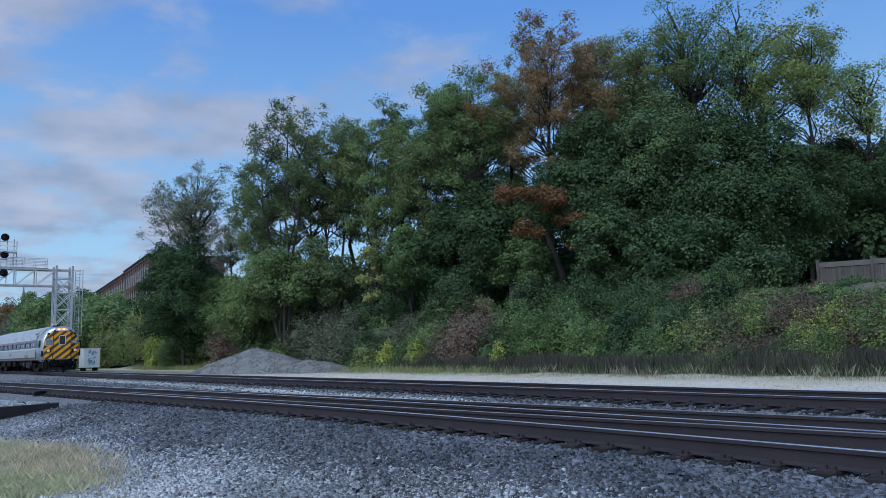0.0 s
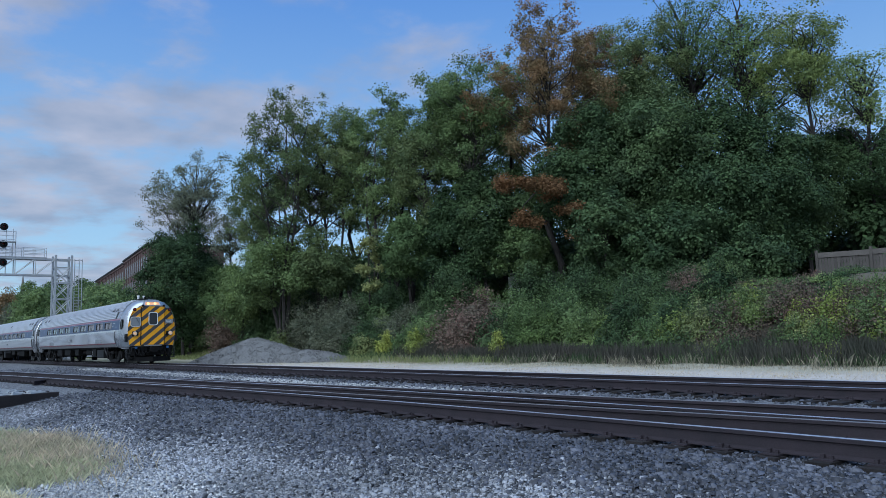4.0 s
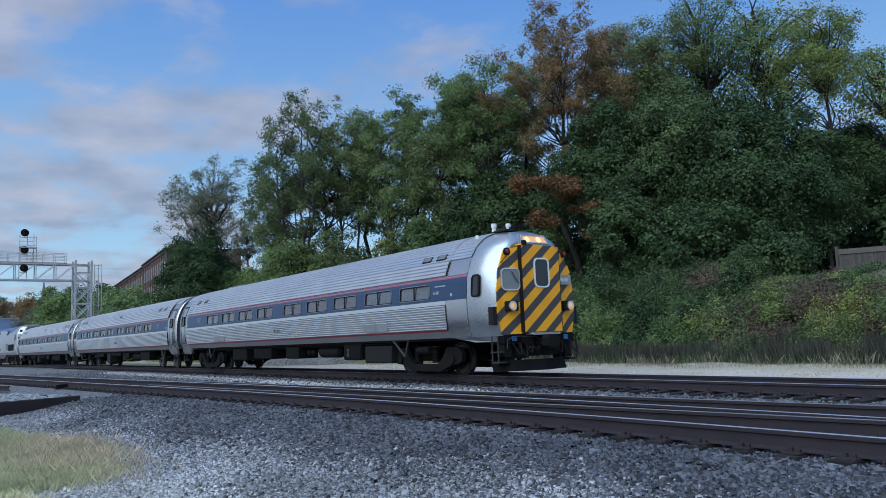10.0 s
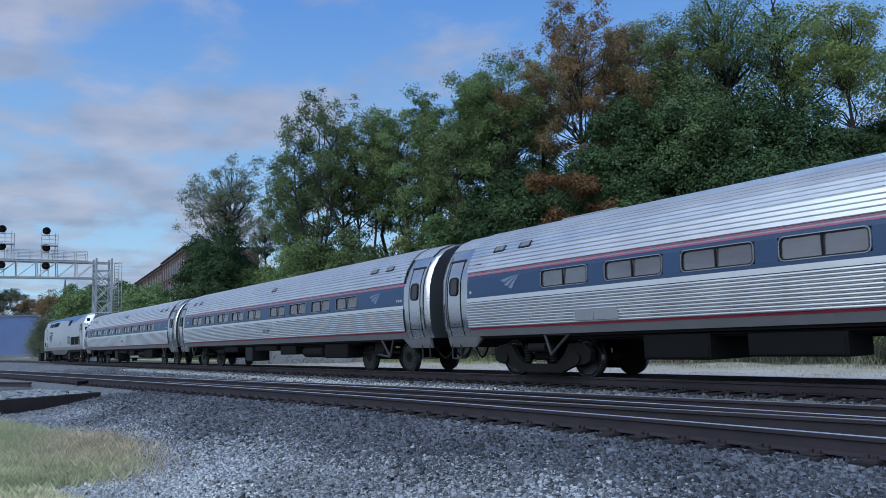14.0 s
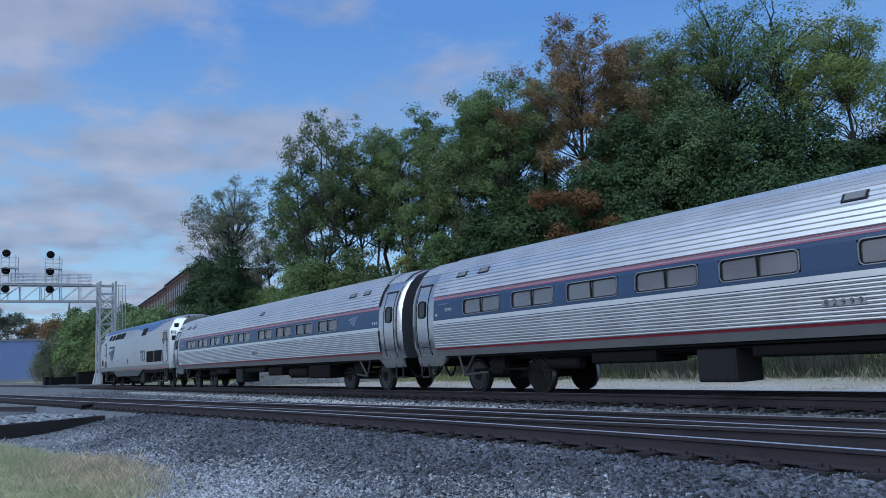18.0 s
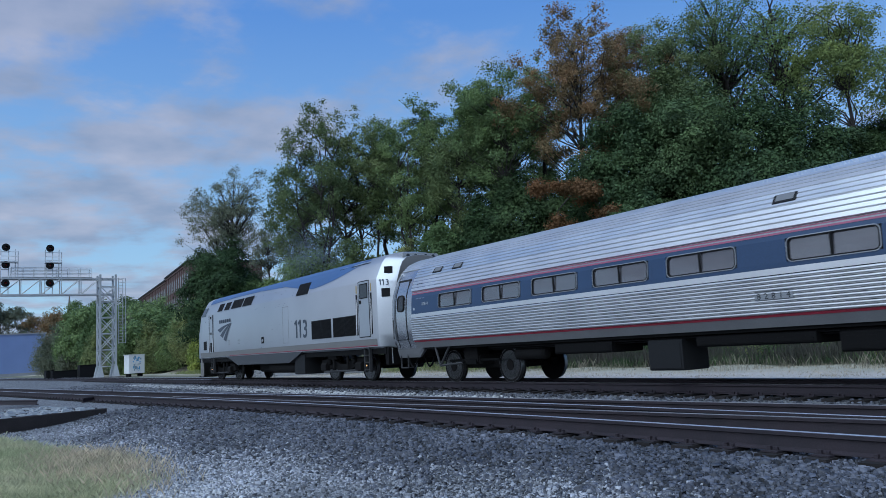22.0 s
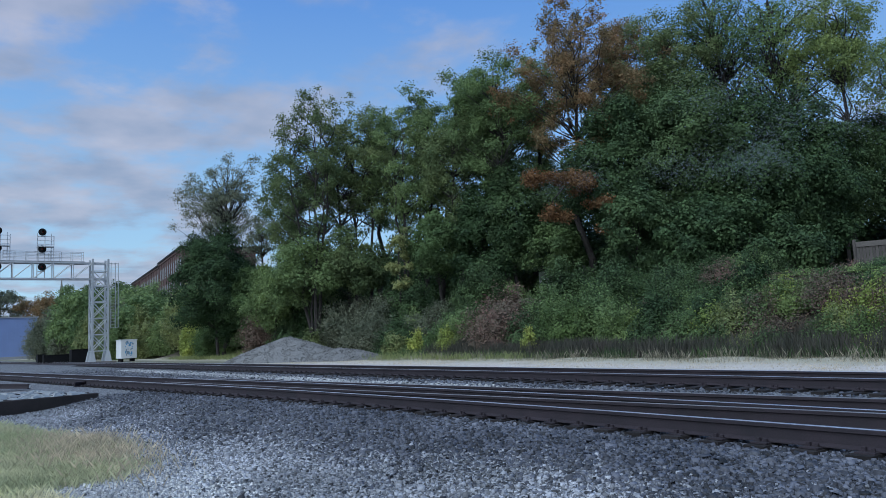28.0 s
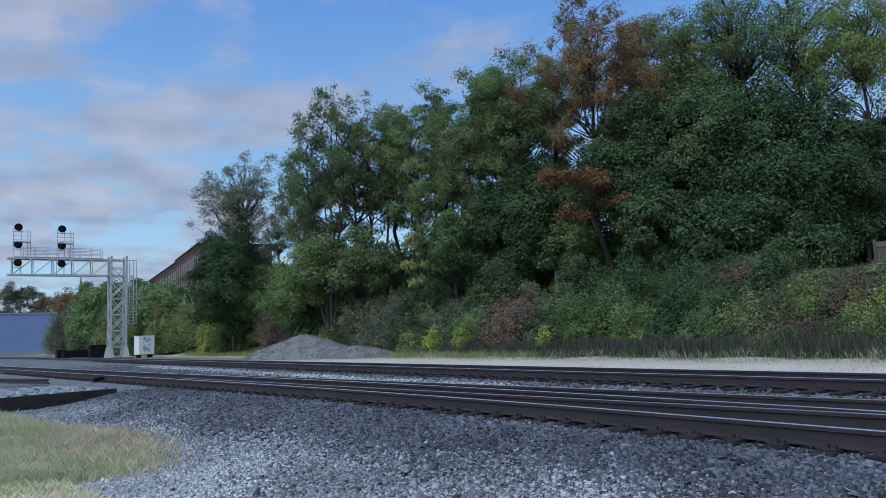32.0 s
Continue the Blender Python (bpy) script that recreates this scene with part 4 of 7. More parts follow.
def cab_car():
    c = thing("cab_car", "stainless steel cab car with yellow and black striped front", "railway coach", "cars of the train")
    body_sides(c, -11.35, 10.75, CAB_SPANS, [(6.42, 7.08, 1.3, 1.74), (7.1, 7.76, 1.3, 1.74), (-7.3, -6.75, 1.3, 1.74), (-6.73, -6.05, 1.3, 1.74)], plain=0.95)
    coach_end(c, -1)
    for e in (-1, 1):
        outboard_truck(c, e * 9.07, e)
        for k in (-1, 1):
            wheelset(c, e * 9.07 + k * 1.295)
    interior(c, -11.2, 10.2)
    underfloor(c, [(6.0, 7.6, 0.35, 0.88, 1.0, CHARCOAL), (4.6, 5.75, 0.45, 0.98, 0.5, DARK), (4.75, 5.0, 0.5, 0.9, 0.2, GREY), (-3.2, -1.4, 0.5, 0.92, 0.8, DARK), (-5.6, -4.0, 0.44, 0.95, 1.8, DARK), (0.0, 1.1, 0.5, 0.95, 0.8, DARK)], [(2.4, 3.9, 0.72, 0.2), (1.3, 1.55, 0.72, 0.12), (1.65, 1.9, 0.72, 0.12)])
    number_patch(c, "9640", -0.66)
    roof_vents(c, ((9.6, 0), (10.3, 0), (-9.2, 0), (-10.2, 0)))
    part("roof_hump", Geo().box(-8.8, -7.0, -0.4, 0.4, 3.85, 3.93, 0.03), STEEL_DULL, c)
    # cab shell: sides draw in to the front
    arch = [(-y, z) for y, z in SIDE] + [(y, z) for y, z in SIDE[-2::-1]]
    rings = []
    for x, ky, top in ((11.7, 1.008, -0.012), (12.0, 0.995, 0.0), (12.25, 0.96, 0.03), (12.46, 0.905, 0.09), (12.56, 0.87, 0.16), (12.62, 0.84, 0.27)):
        rings.append([(x, y * ky, 1.04 + (z - 1.04) * (1 - top / 2.8)) for y, z in arch])
    part("cab_shell", Geo().sections(rings, False, False), STEEL_CAB, c, "smooth bluish steel cab shell", True)
    # crown over the front windows, holding the headlight
    part("cab_face", Geo().add([(12.62, y * 0.84, 1.04 + (z - 1.04) * (1 - 0.27 / 2.8)) for y, z in arch], [tuple(range(len(arch)))]), STEEL_DULL, c)
    for s in (-1, 1):
        pr = [(s * 0.66, 1.08), (s * 1.26, 1.08), (s * 1.37, 1.6), (s * 1.36, 2.2), (s * 1.29, 2.7), (s * 1.08, 3.22), (s * 0.66, 3.34)]
        back = [(12.63 if abs(y) > 0.7 else 12.74, y, z) for y, z in pr]
        w = part("side_panel", Geo().sections([back, [(x - 0.05, y, z) for x, y, z in back]] if s > 0 else [[(x - 0.05, y, z) for x, y, z in back], back]), STRIPES, c, "yellow and black striped panel")
        if s < 0:
            fr, big = rounded(0.5, 0.52, 0.1), rounded(0.56, 0.58, 0.13)
            at = lambda p, q, d: (12.7 + d + 0.11 * p / 0.6, -0.96 + p, 2.48 + q)
            f = part("windscreen", Geo().sections([[at(p, q, 0.0) for p, q in fr], [at(p, q, 0.035) for p, q in fr], [at(p, q, 0.035) for p, q in big], [at(p, q, -0.03) for p, q in big]], True, False), STEEL, c, "rounded windscreen in a steel frame")
            part("pane", Geo().add([at(p, q, 0.015) for p, q in fr], [tuple(range(len(fr)))]), PANE_LIGHT, f)
            part("wiper", Geo().rod(at(0.02, 0.2, 0.05), at(0.2, -0.1, 0.05), 0.01, 6), BLACK, f)
        lb = part("headlight_bracket", Geo().box(12.6, 12.82, min(s * 0.82, s * 1.14), max(s * 0.82, s * 1.14), 1.66, 1.92, 0.03), BLACK, c)
        hl = part("headlight", Geo().lathe((12.82, s * 1.03, 1.79), (1, 0, 0), [(0, 0.12), (0.04, 0.125), (0.045, 0.1), (0.02, 0.09)], 18), STEEL, c, "round ditch light", True)
        part("lens", Geo().lathe((12.84, s * 1.03, 1.79), (1, 0, 0), [(0.0, 0.09), (0.02, 0.07), (0.03, 0.0)], 16), LAMP_DIM, hl, "dimly glowing lamp lens")
        mk = part("marker_light", Geo().lathe((12.66, s * 1.02, 3.2), (1, 0, 0), [(0, 0.1), (0.05, 0.1), (0.055, 0.075)], 16), BLACK, c)
        part("lens", Geo().lathe((12.69, s * 1.02, 3.2), (1, 0, 0), [(0.0, 0.075), (0.04, 0.05), (0.05, 0.0)], 14), LENS_RED, mk, "red marker lens")
        sw = part("cab_side_window", ring(12.04, 2.36, 0.24, 0.5, 0.06, s, -0.008, 0.045, 0.03), BLACK, c, "narrow cab side window")
        part("pane", pane(12.04, 2.36, 0.27, 0.53, 0.07, s, 0.008), PANE_DARK, sw)
        part("cab_skirt", Geo().sections([[(x, s * y, z) for x, y, z in ((10.75, 1.46, 1.05), (11.7, 1.46, 1.05), (12.5, 1.33, 1.05))] + [(x, s * y, z) for x, y, z in ((12.45, 1.28, 0.9), (11.7, 1.38, 0.9), (11.2, 1.42, 0.98))], [(x, s * (y - 0.06), z) for x, y, z in ((10.75, 1.46, 1.05), (11.7, 1.46, 1.05), (12.5, 1.33, 1.05))] + [(x, s * (y - 0.06), z) for x, y, z in ((12.45, 1.28, 0.9), (11.7, 1.38, 0.9), (11.2, 1.42, 0.98))]]), STEEL_DULL, c)
        part("grab_recess", Geo().box(12.42, 12.6, min(s * 1.36, s * 1.5), max(s * 1.36, s * 1.5), 1.32, 1.78), CHARCOAL, c)
        part("jumper_socket", Geo().box(12.6, 12.72, min(s * 0.84, s * 0.98), max(s * 0.84, s * 0.98), 0.9, 1.03, 0.02), SOCKET, c, "bright blue jumper socket")
        part("pilot_step", Geo().box(12.35, 12.6, min(s * 1.0, s * 1.35), max(s * 1.0, s * 1.35), 0.35, 0.4), DARK, c)
    door = part("collision_door", Geo().sections([[(12.86, y, z) for y, z in ((-0.66, 1.12), (0.66, 1.12), (0.66, 3.36), (-0.66, 3.4))], [(12.6, y, z) for y, z in ((-0.66, 1.12), (0.66, 1.12), (0.66, 3.36), (-0.66, 3.4))]]), STRIPES, c, "striped end door panel")
    fr, big = rounded(0.46, 0.7, 0.11), rounded(0.54, 0.78, 0.14)
    f = part("door_window", Geo().sections([[(12.862, p, 2.65 + q) for p, q in fr], [(12.885, p, 2.65 + q) for p, q in fr], [(12.885, p, 2.65 + q) for p, q in big], [(12.861, p, 2.65 + q) for p, q in big]], True, False), WHITE, door, "white-rimmed door window")
    part("door_pane", Geo().add([(12.868, p, 2.65 + q) for p, q in fr], [tuple(range(len(fr)))]), PANE_DARK, door)
    for s in (-1, 1):
        part("door_post", Geo().box(12.66, 12.85, min(s * 0.662, s * 0.69), max(s * 0.662, s * 0.69), 1.12, 3.36), BLACK, c, "black gap beside the door")
        part("seam", Geo().strip(side_strip(1.06, 3.3, s, 0.02, 8), [11.69, 11.705]), CHARCOAL, c)
        part("grab_rail", Geo().rod((12.64, s * 1.2, 2.9), (12.7, s * 1.05, 3.08), 0.012, 6), BLACK, c)
        part("hinge", Geo().box(12.86, 12.93, s * 0.6 - 0.06, s * 0.6 + 0.06, 3.36, 3.48), BLACK, c)
    hb = part("headlight_housing", Geo().sections([[(12.3, y, z) for y, z in ((-0.58, 3.4), (0.58, 3.4), (0.46, 3.72), (-0.46, 3.72))], [(12.7, -0.58, 3.4), (12.7, 0.58, 3.4), (12.56, 0.46, 3.7), (12.56, -0.46, 3.7)]]), STEEL_DULL, c, "headlight box on the roof edge")

    def slope(y, u, d):
        """On the slanting lamp window: u from its foot to its top."""
        return (12.7 - 0.14 * u + d, y * (1 - 0.18 * u), 3.4 + 0.3 * u + d * 0.45)
    rim = [(-0.5, 0.14), (0.5, 0.14), (0.5, 0.9), (-0.5, 0.9)]
    inner = [(-0.45, 0.22), (0.45, 0.22), (0.45, 0.82), (-0.45, 0.82)]
    part("bezel", Geo().sections([[slope(y, u, 0.012) for y, u in inner], [slope(y, u, 0.02) for y, u in inner], [slope(y, u, 0.02) for y, u in rim], [slope(y, u, 0.0) for y, u in rim]], True, False), STEEL, hb)
    part("lamp_cover", Geo().add([slope(y, u, 0.008) for y, u in inner], [(0, 1, 2, 3)]), LAMP_GLASS, hb, "amber-lit headlight cover")
    for y in (-0.26, 0.18):
        q = slope(y, 0.5, 0.01)
        part("lens", Geo().lathe(q, (1, 0, 0.47), [(0.0, 0.085), (0.006, 0.07), (0.01, 0.0)], 16), LAMP, hb, "glowing warm headlight")
    nb = part("number_board", Geo().box(12.66, 12.74, 0.7, 1.2, 2.36, 2.62), GREY, c, "grey board with the car number")
    writing("9640", 0.15, Matrix.Translation((12.745, 0.94, 2.44)) @ pose(0, 0, 0, 90, 0, 90), WHITE, nb, "board_number")
    writing("9640", 0.14, on_side(10.3, 2.24, -1, 0.01, -4), NUMBER_GREY, c, "car_number", "pale painted car number")
    bars(c, on_side(10.5, 2.46, -1, 0.01, -4), 0.5, 0.035, 10, NUMBER_GREY)
    part("round_decal", Geo().lathe((11.0, -side_y(2.2) - 0.004, 2.2), (0, -1, 0), [(0, 0.05), (0.004, 0.045), (0.005, 0.0)], 14), NUMBER_GREY, c)
    swoosh(c, on_side(-9.55, 2.36, -1, 0.01, -4), 0.75, 0.34, PAINT_MARK)
    # roof gear over the cab: horn, beacon, antenna boxes
    rack = part("roof_rack", Geo().box(11.55, 12.15, -0.55, -0.1, 3.84, 3.89, 0.015), CHARCOAL, c)
    for x, y, r, h in ((11.62, -0.5, 0.075, 0.24), (11.98, -0.3, 0.07, 0.2)):
        part("beacon", Geo().lathe((x, y, 3.87), (0, 0, 1), [(0, r * 0.8), (h * 0.45, r * 0.8), (h * 0.5, r), (h * 0.95, r), (h, 0.0)], 14), WHITE, rack)
    for k in range(3):
        part("horn", Geo().lathe((12.05, -0.32 + 0.2 * k, 3.93), (1, 0, 0), [(0, 0.02), (0.2, 0.025), (0.3, 0.07), (0.31, 0.0)], 12), DARK, rack)
    part("antenna_stub", Geo().lathe((11.2, -0.75, 3.72), (0, -0.3, 1), [(0, 0.06), (0.09, 0.05), (0.11, 0.0)], 10), WHITE, c)
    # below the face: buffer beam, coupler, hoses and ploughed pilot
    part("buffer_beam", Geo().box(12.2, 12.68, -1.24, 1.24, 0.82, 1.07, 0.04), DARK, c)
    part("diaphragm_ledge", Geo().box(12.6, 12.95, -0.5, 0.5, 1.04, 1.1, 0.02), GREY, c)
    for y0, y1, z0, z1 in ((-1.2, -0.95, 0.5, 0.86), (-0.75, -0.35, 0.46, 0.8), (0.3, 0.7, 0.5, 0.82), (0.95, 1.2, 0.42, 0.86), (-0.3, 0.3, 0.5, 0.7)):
        part("brake_valve", Geo().box(12.35, 12.62, y0, y1, z0, z1, 0.04), SHADED_GRIME, c)
    part("coupler", Geo().box(12.4, 13.05, -0.15, 0.15, 0.74, 0.98, 0.05).box(12.95, 13.2, -0.2, 0.2, 0.7, 1.02, 0.06), SHADED_GRIME, c, "black steel knuckle coupler")
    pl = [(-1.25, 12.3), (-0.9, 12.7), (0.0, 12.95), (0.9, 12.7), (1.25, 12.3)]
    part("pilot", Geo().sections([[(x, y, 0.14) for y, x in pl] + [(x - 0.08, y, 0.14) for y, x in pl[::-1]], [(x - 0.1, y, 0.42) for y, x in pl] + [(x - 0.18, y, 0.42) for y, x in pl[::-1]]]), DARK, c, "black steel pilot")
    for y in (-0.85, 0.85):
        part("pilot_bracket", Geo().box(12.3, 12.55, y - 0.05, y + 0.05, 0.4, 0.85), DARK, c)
    lever = Geo()
    tube(lever, [Vector(q) for q in ((12.74, -1.2, 0.72), (12.76, -1.18, 0.95), (12.78, -0.9, 1.02), (12.8, -0.3, 1.0), (12.82, -0.1, 0.92))], 0.016)
    part("uncoupling_lever", lever, BRACKET, c)
    for s in (-1, 1):
        st = Geo()
        for z in (0.36, 0.62):
            st.box(12.36, 12.62, min(s * 1.12, s * 1.4), max(s * 1.12, s * 1.4), z, z + 0.03)
        for x in (12.37, 12.6):
            st.box(x, x + 0.025, min(s * 1.38, s * 1.405), max(s * 1.38, s * 1.405), 0.36, 1.04)
        part("step", st, BRACKET, c, "steel corner step")
        part("corner_rail", Geo().rod((12.56, s * 1.34, 1.15), (12.5, s * 1.4, 2.0), 0.013, 6), STEEL_DULL, c)
        part("gong_box", Geo().box(12.55, 12.75, min(s * 0.3, s * 0.62), max(s * 0.3, s * 0.62), 0.8, 1.0, 0.03), CHARCOAL, c)
    for k, y in enumerate((-0.28, -0.2, 0.22, 0.34, 0.9)):
        cable = Geo()
        tube(cable, [Vector((12.66 + 0.05 * math.sin(j), y + 0.05 * j, 1.0 - 0.36 * math.sin(j / 5 * math.pi))) for j in range(6)], 0.014)
        part("jumper_cable", cable, BLACK, c)
    part("cylinder", Geo().rod((12.5, -0.55, 0.9), (12.8, -0.55, 0.9), 0.14, 14), DARK, c)
    for k, (y, dz) in enumerate(((-1.0, 0.3), (-0.8, 0.36), (-0.62, 0.26), (-0.4, 0.22), (0.45, 0.3), (0.75, 0.36), (1.0, 0.3))):
        h = Geo()
        pts = [Vector((12.72 + 0.14 * math.sin(j / 8 * math.pi), y + 0.035 * j, 0.86 - dz * math.sin(j / 8 * math.pi))) for j in range(9)]
        tube(h, pts, 0.02)
        part("air_hose", h, BLACK, c)
    return c


LAMP_GLASS = glow("amber_cover", (0.9, 0.42, 0.2), 0.35)
SOCKET = material("blue_socket", (0.03, 0.14, 0.36), 0.5)
CHARGED = coach("82999")
SECOND = coach("82814")
LEADING = cab_car()

# half outline of the locomotive body
LOCO = [(1.4, 1.1), (1.5, 1.16), (1.53, 1.6), (1.53, 2.2), (1.525, 3.33), (1.505, 3.4), (1.29, 3.86), (1.15, 4.06), (0.9, 4.2), (0.5, 4.28), (0.0, 4.3)]


def loco_y(z):
    return float(np.interp(z, [q[1] for q in LOCO], [q[0] for q in LOCO]))


def loco_strip(z0, z1, out=0.0, n=6, s=-1):
    pts = [(s * (loco_y(z0 + (z1 - z0) * k / n) + out), z0 + (z1 - z0) * k / n) for k in range(n + 1)]
    return pts if s < 0 else pts[::-1]


def loco_frame(x0, x1, z0, z1, rim, out):
    g = Geo()
    for a, b, c, d in ((x0 - rim, x1 + rim, z0 - rim, z0), (x0 - rim, x1 + rim, z1, z1 + rim), (x0 - rim, x0, z0, z1), (x1, x1 + rim, z0, z1)):
        n = 4
        f = [(-(loco_y(c + (d - c) * k / n) + out), c + (d - c) * k / n) for k in range(n + 1)]
        b_ = [(y + out + 0.02, z) for y, z in f[::-1]]
        g.loft(f + b_, a, b)
    return g


def louvre(car, x0, x1, z0, z1, count, name="louvre"):
    """A dark opening with horizontal slats in a steel rim."""
    o = part(name, loco_frame(x0, x1, z0, z1, 0.014, 0.024), CHARCOAL, car, "dark louvred grille")
    part("backing", Geo().strip(loco_strip(z0, z1, 0.02), [x0, x1]), BLACK, o)
    g = Geo()
    for k in range(count):
        z = z0 + (z1 - z0) * (k + 0.5) / count
        y, h = -loco_y(z) - 0.016, (z1 - z0) / count * 0.3
        g.sections([[(x0, y - 0.006, z), (x0, y - 0.02, z - h), (x0, y - 0.016, z - h)], [(x1, y - 0.006, z), (x1, y - 0.02, z - h), (x1, y - 0.016, z - h)]])
    part("slats", g, BLACK, o)
    return o


def on_loco(x, z, out=0.008, lean=0.0):
    return Matrix.Translation((x, -(loco_y(z) + out), z)) @ pose(0, 0, 0, 90 + lean, 0, 0)


def road_number(parent, m, h, label):
    """One, one, three in plain sans strokes of height h."""
    for x in (0.0, 0.5 * h):
        g = Geo()
        one = [(0.2, 0.0), (0.35, 0.0), (0.35, 1.0), (0.22, 1.0), (0.0, 0.84), (0.06, 0.72), (0.2, 0.8)]
        n = len(one)
        g.add([(x + a * h, b * h, 0.0) for a, b in one] + [(x + a * h, b * h, 0.004) for a, b in one],
              [tuple(range(n, 2 * n))] + [(k, (k + 1) % n, n + (k + 1) % n, n + k) for k in range(n)])
        part("digit", g, TEXT_GREY, parent, label).matrix_basis = m
    writing("3", h * 1.38, m @ Matrix.Translation((1.42 * h, 0, 0)), TEXT_GREY, parent, "digit")


def locomotive():
    c = thing("locomotive", "silver diesel locomotive with a blue roof stripe", "locomotive", "cars of the train")
    arch = [(-y, z) for y, z in LOCO] + [(y, z) for y, z in LOCO[-2::-1]]
    stations = [(10.36, 4.13, 0.66), (10.3, 4.17, 0.72), (9.93, 4.3, 0.985), (9.9, 4.3, 1.0), (0.0, 4.3, 1.0), (-8.6, 4.3, 1.0), (-8.85, 4.18, 0.99), (-9.2, 3.42, 0.965), (-9.55, 2.95, 0.925), (-9.85, 2.4, 0.87), (-9.95, 1.9, 0.85), (-9.95, 1.2, 0.85)]
    rings = [[(x, y * k, min(z, 1.1 + (zt - 1.1) * (z - 1.1) / 3.2) if zt < 4.3 else z) for y, z in arch] for x, zt, k in stations]
    part("body", Geo().sections(rings, False, False), SILVER, c, "silver painted carbody with a sloped nose", True)
    part("end_wall", Geo().add(rings[0], [tuple(range(len(arch)))]), GREY_BAND, c)
    part("nose_face", Geo().add(rings[-1], [tuple(range(len(arch)))[::-1]]), SILVER, c)
    # blue over the roof edge, sweeping down behind the radiator vent
    xs = [-7.9, -6.0, -4.0, -1.0, 2.0, 3.0, 4.0, 4.9, 5.6, 6.6, 7.6, 8.6, 9.2]
    zb = [3.86, 3.92, 3.95, 3.95, 3.86, 3.72, 3.58, 3.5, 3.54, 3.66, 3.84, 4.06, 4.2]
    rr = []
    for x, z in zip(xs, zb):
        half = [(-(loco_y(z + (4.3 - z) * k / 20) + 0.012), z + (4.3 - z) * k / 20 + 0.012 * (k / 20)) for k in range(21)]
        rr.append([(x, y, zz) for y, zz in half] + [(x, -y, zz) for y, zz in half[-2::-1]])
    part("roof_stripe", Geo().sections(rr, False, False), BLUE_ROOF, c, "blue paint over the roof", True)
    for a, b in ((-6.6, 0.0), (0.05, 3.4), (5.2, 9.0)):
        part("roof_seam", Geo().strip(loco_strip(4.0, 4.03, 0.012, 1), [a, b]), CHARCOAL, c)
    # grey and red bands along the sill
    part("sill_band", Geo().strip(loco_strip(1.18, 1.42, 0.006), [-9.0, 9.8]), GREY_BAND, c, "grey band along the sill")
    part("red_stripe", Geo().strip(loco_strip(1.185, 1.212, 0.012, 1), [-4.5, 9.8]), RED, c)
    sk = [(-4.9, 1.16), (3.9, 1.16), (2.6, 0.74), (-3.4, 0.74)]
    part("tank_skirt", Geo().sections([[(x, -1.515, z) for x, z in sk], [(x, 1.515, z) for x, z in sk]]), SKIRT_GREY, c, "dark grey fuel tank skirt")
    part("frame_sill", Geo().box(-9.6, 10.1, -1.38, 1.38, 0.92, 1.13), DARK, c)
    for a, b in ((-6.13, -5.5), (-5.14, -4.49)):
        louvre(c, a, b, 3.42, 3.76, 9)
    part("louvre_panel", Geo().strip(loco_strip(3.36, 3.82, 0.003), [-6.28, -4.34]), SILVER, c)
    for a, b in ((-4.15, -3.52), (-3.47, -2.84), (-2.62, -1.54)):
        louvre(c, a, b, 3.42, 3.8, 10)
    louvre(c, 3.52, 4.55, 3.36, 3.8, 12, "radiator_louvre")
    for a, b in ((4.9, 5.68), (5.72, 6.5), (6.72, 7.55), (7.59, 8.4)):
        louvre(c, a, b, 1.6, 2.26, 22, "side_grille")
    # rear door
    d = part("door", Geo().strip(loco_strip(1.52, 3.36, 0.012, 8), [8.68, 9.38]), SILVER, c, "silver rear door with a window")
    part("door_frame", loco_frame(8.68, 9.38, 1.52, 3.36, 0.03, 0.014), CHARCOAL, d)
    part("pane", Geo().strip(loco_strip(2.82, 3.26, 0.02), [8.78, 9.28]), PANE_DARK, d)
    part("window_frame", loco_frame(8.78, 9.28, 2.82, 3.26, 0.03, 0.024), BLACK, d)
    part("latch", Geo().box(8.74, 8.84, -1.56, -1.5, 2.62, 2.74), BLACK, d)
    for x in (8.52, 9.52):
        part("handrail_recess", Geo().strip(loco_strip(1.58, 2.95, 0.005), [x - 0.06, x + 0.06]), BLACK, c)
        part("handrail", Geo().rod((x, -1.57, 1.6), (x, -1.51, 2.92), 0.018, 8), STEEL, c)
        part("warning_strip", Geo().strip(loco_strip(3.0, 3.26, 0.006), [x - 0.03, x + 0.04]), DULL_YELLOW, c)
    # front cab door
    for x in (-7.46, -6.86):
        part("handrail_recess", Geo().strip(loco_strip(1.4, 3.3, 0.005), [x - 0.05, x + 0.05]), BLACK, c)
        part("handrail", Geo().rod((x, -1.57, 1.45), (x, -1.46, 3.25), 0.018, 8), STEEL, c)
    cd = part("cab_door", Geo().strip(loco_strip(1.4, 3.3, 0.01, 8), [-7.4, -6.92]), SILVER, c)
    for z in (3.1, 2.3):
        part("latch", Geo().box(-7.2, -7.1, -1.56, -1.46, z, z + 0.12), BLACK, cd)
    part("step_recess", Geo().strip(loco_strip(1.42, 1.9, 0.014), [-7.3, -7.0]), BLACK, cd)
    part("cab_side_window", Geo().strip(loco_strip(3.28, 3.72, 0.01), [-8.62, -7.95]), PANE_DARK, c, "dark cab side window")
    part("nose_triangle", Geo().add([(-9.0, -1.455, 2.78), (-8.0, -loco_y(3.0) - 0.012, 3.0), (-8.9, -1.435, 3.22)], [(0, 1, 2)]), TEXT_GREY, c)
    part("nose_vent", Geo().strip(loco_strip(1.55, 2.0, 0.006), [-8.4, -7.9]), BLACK, c)
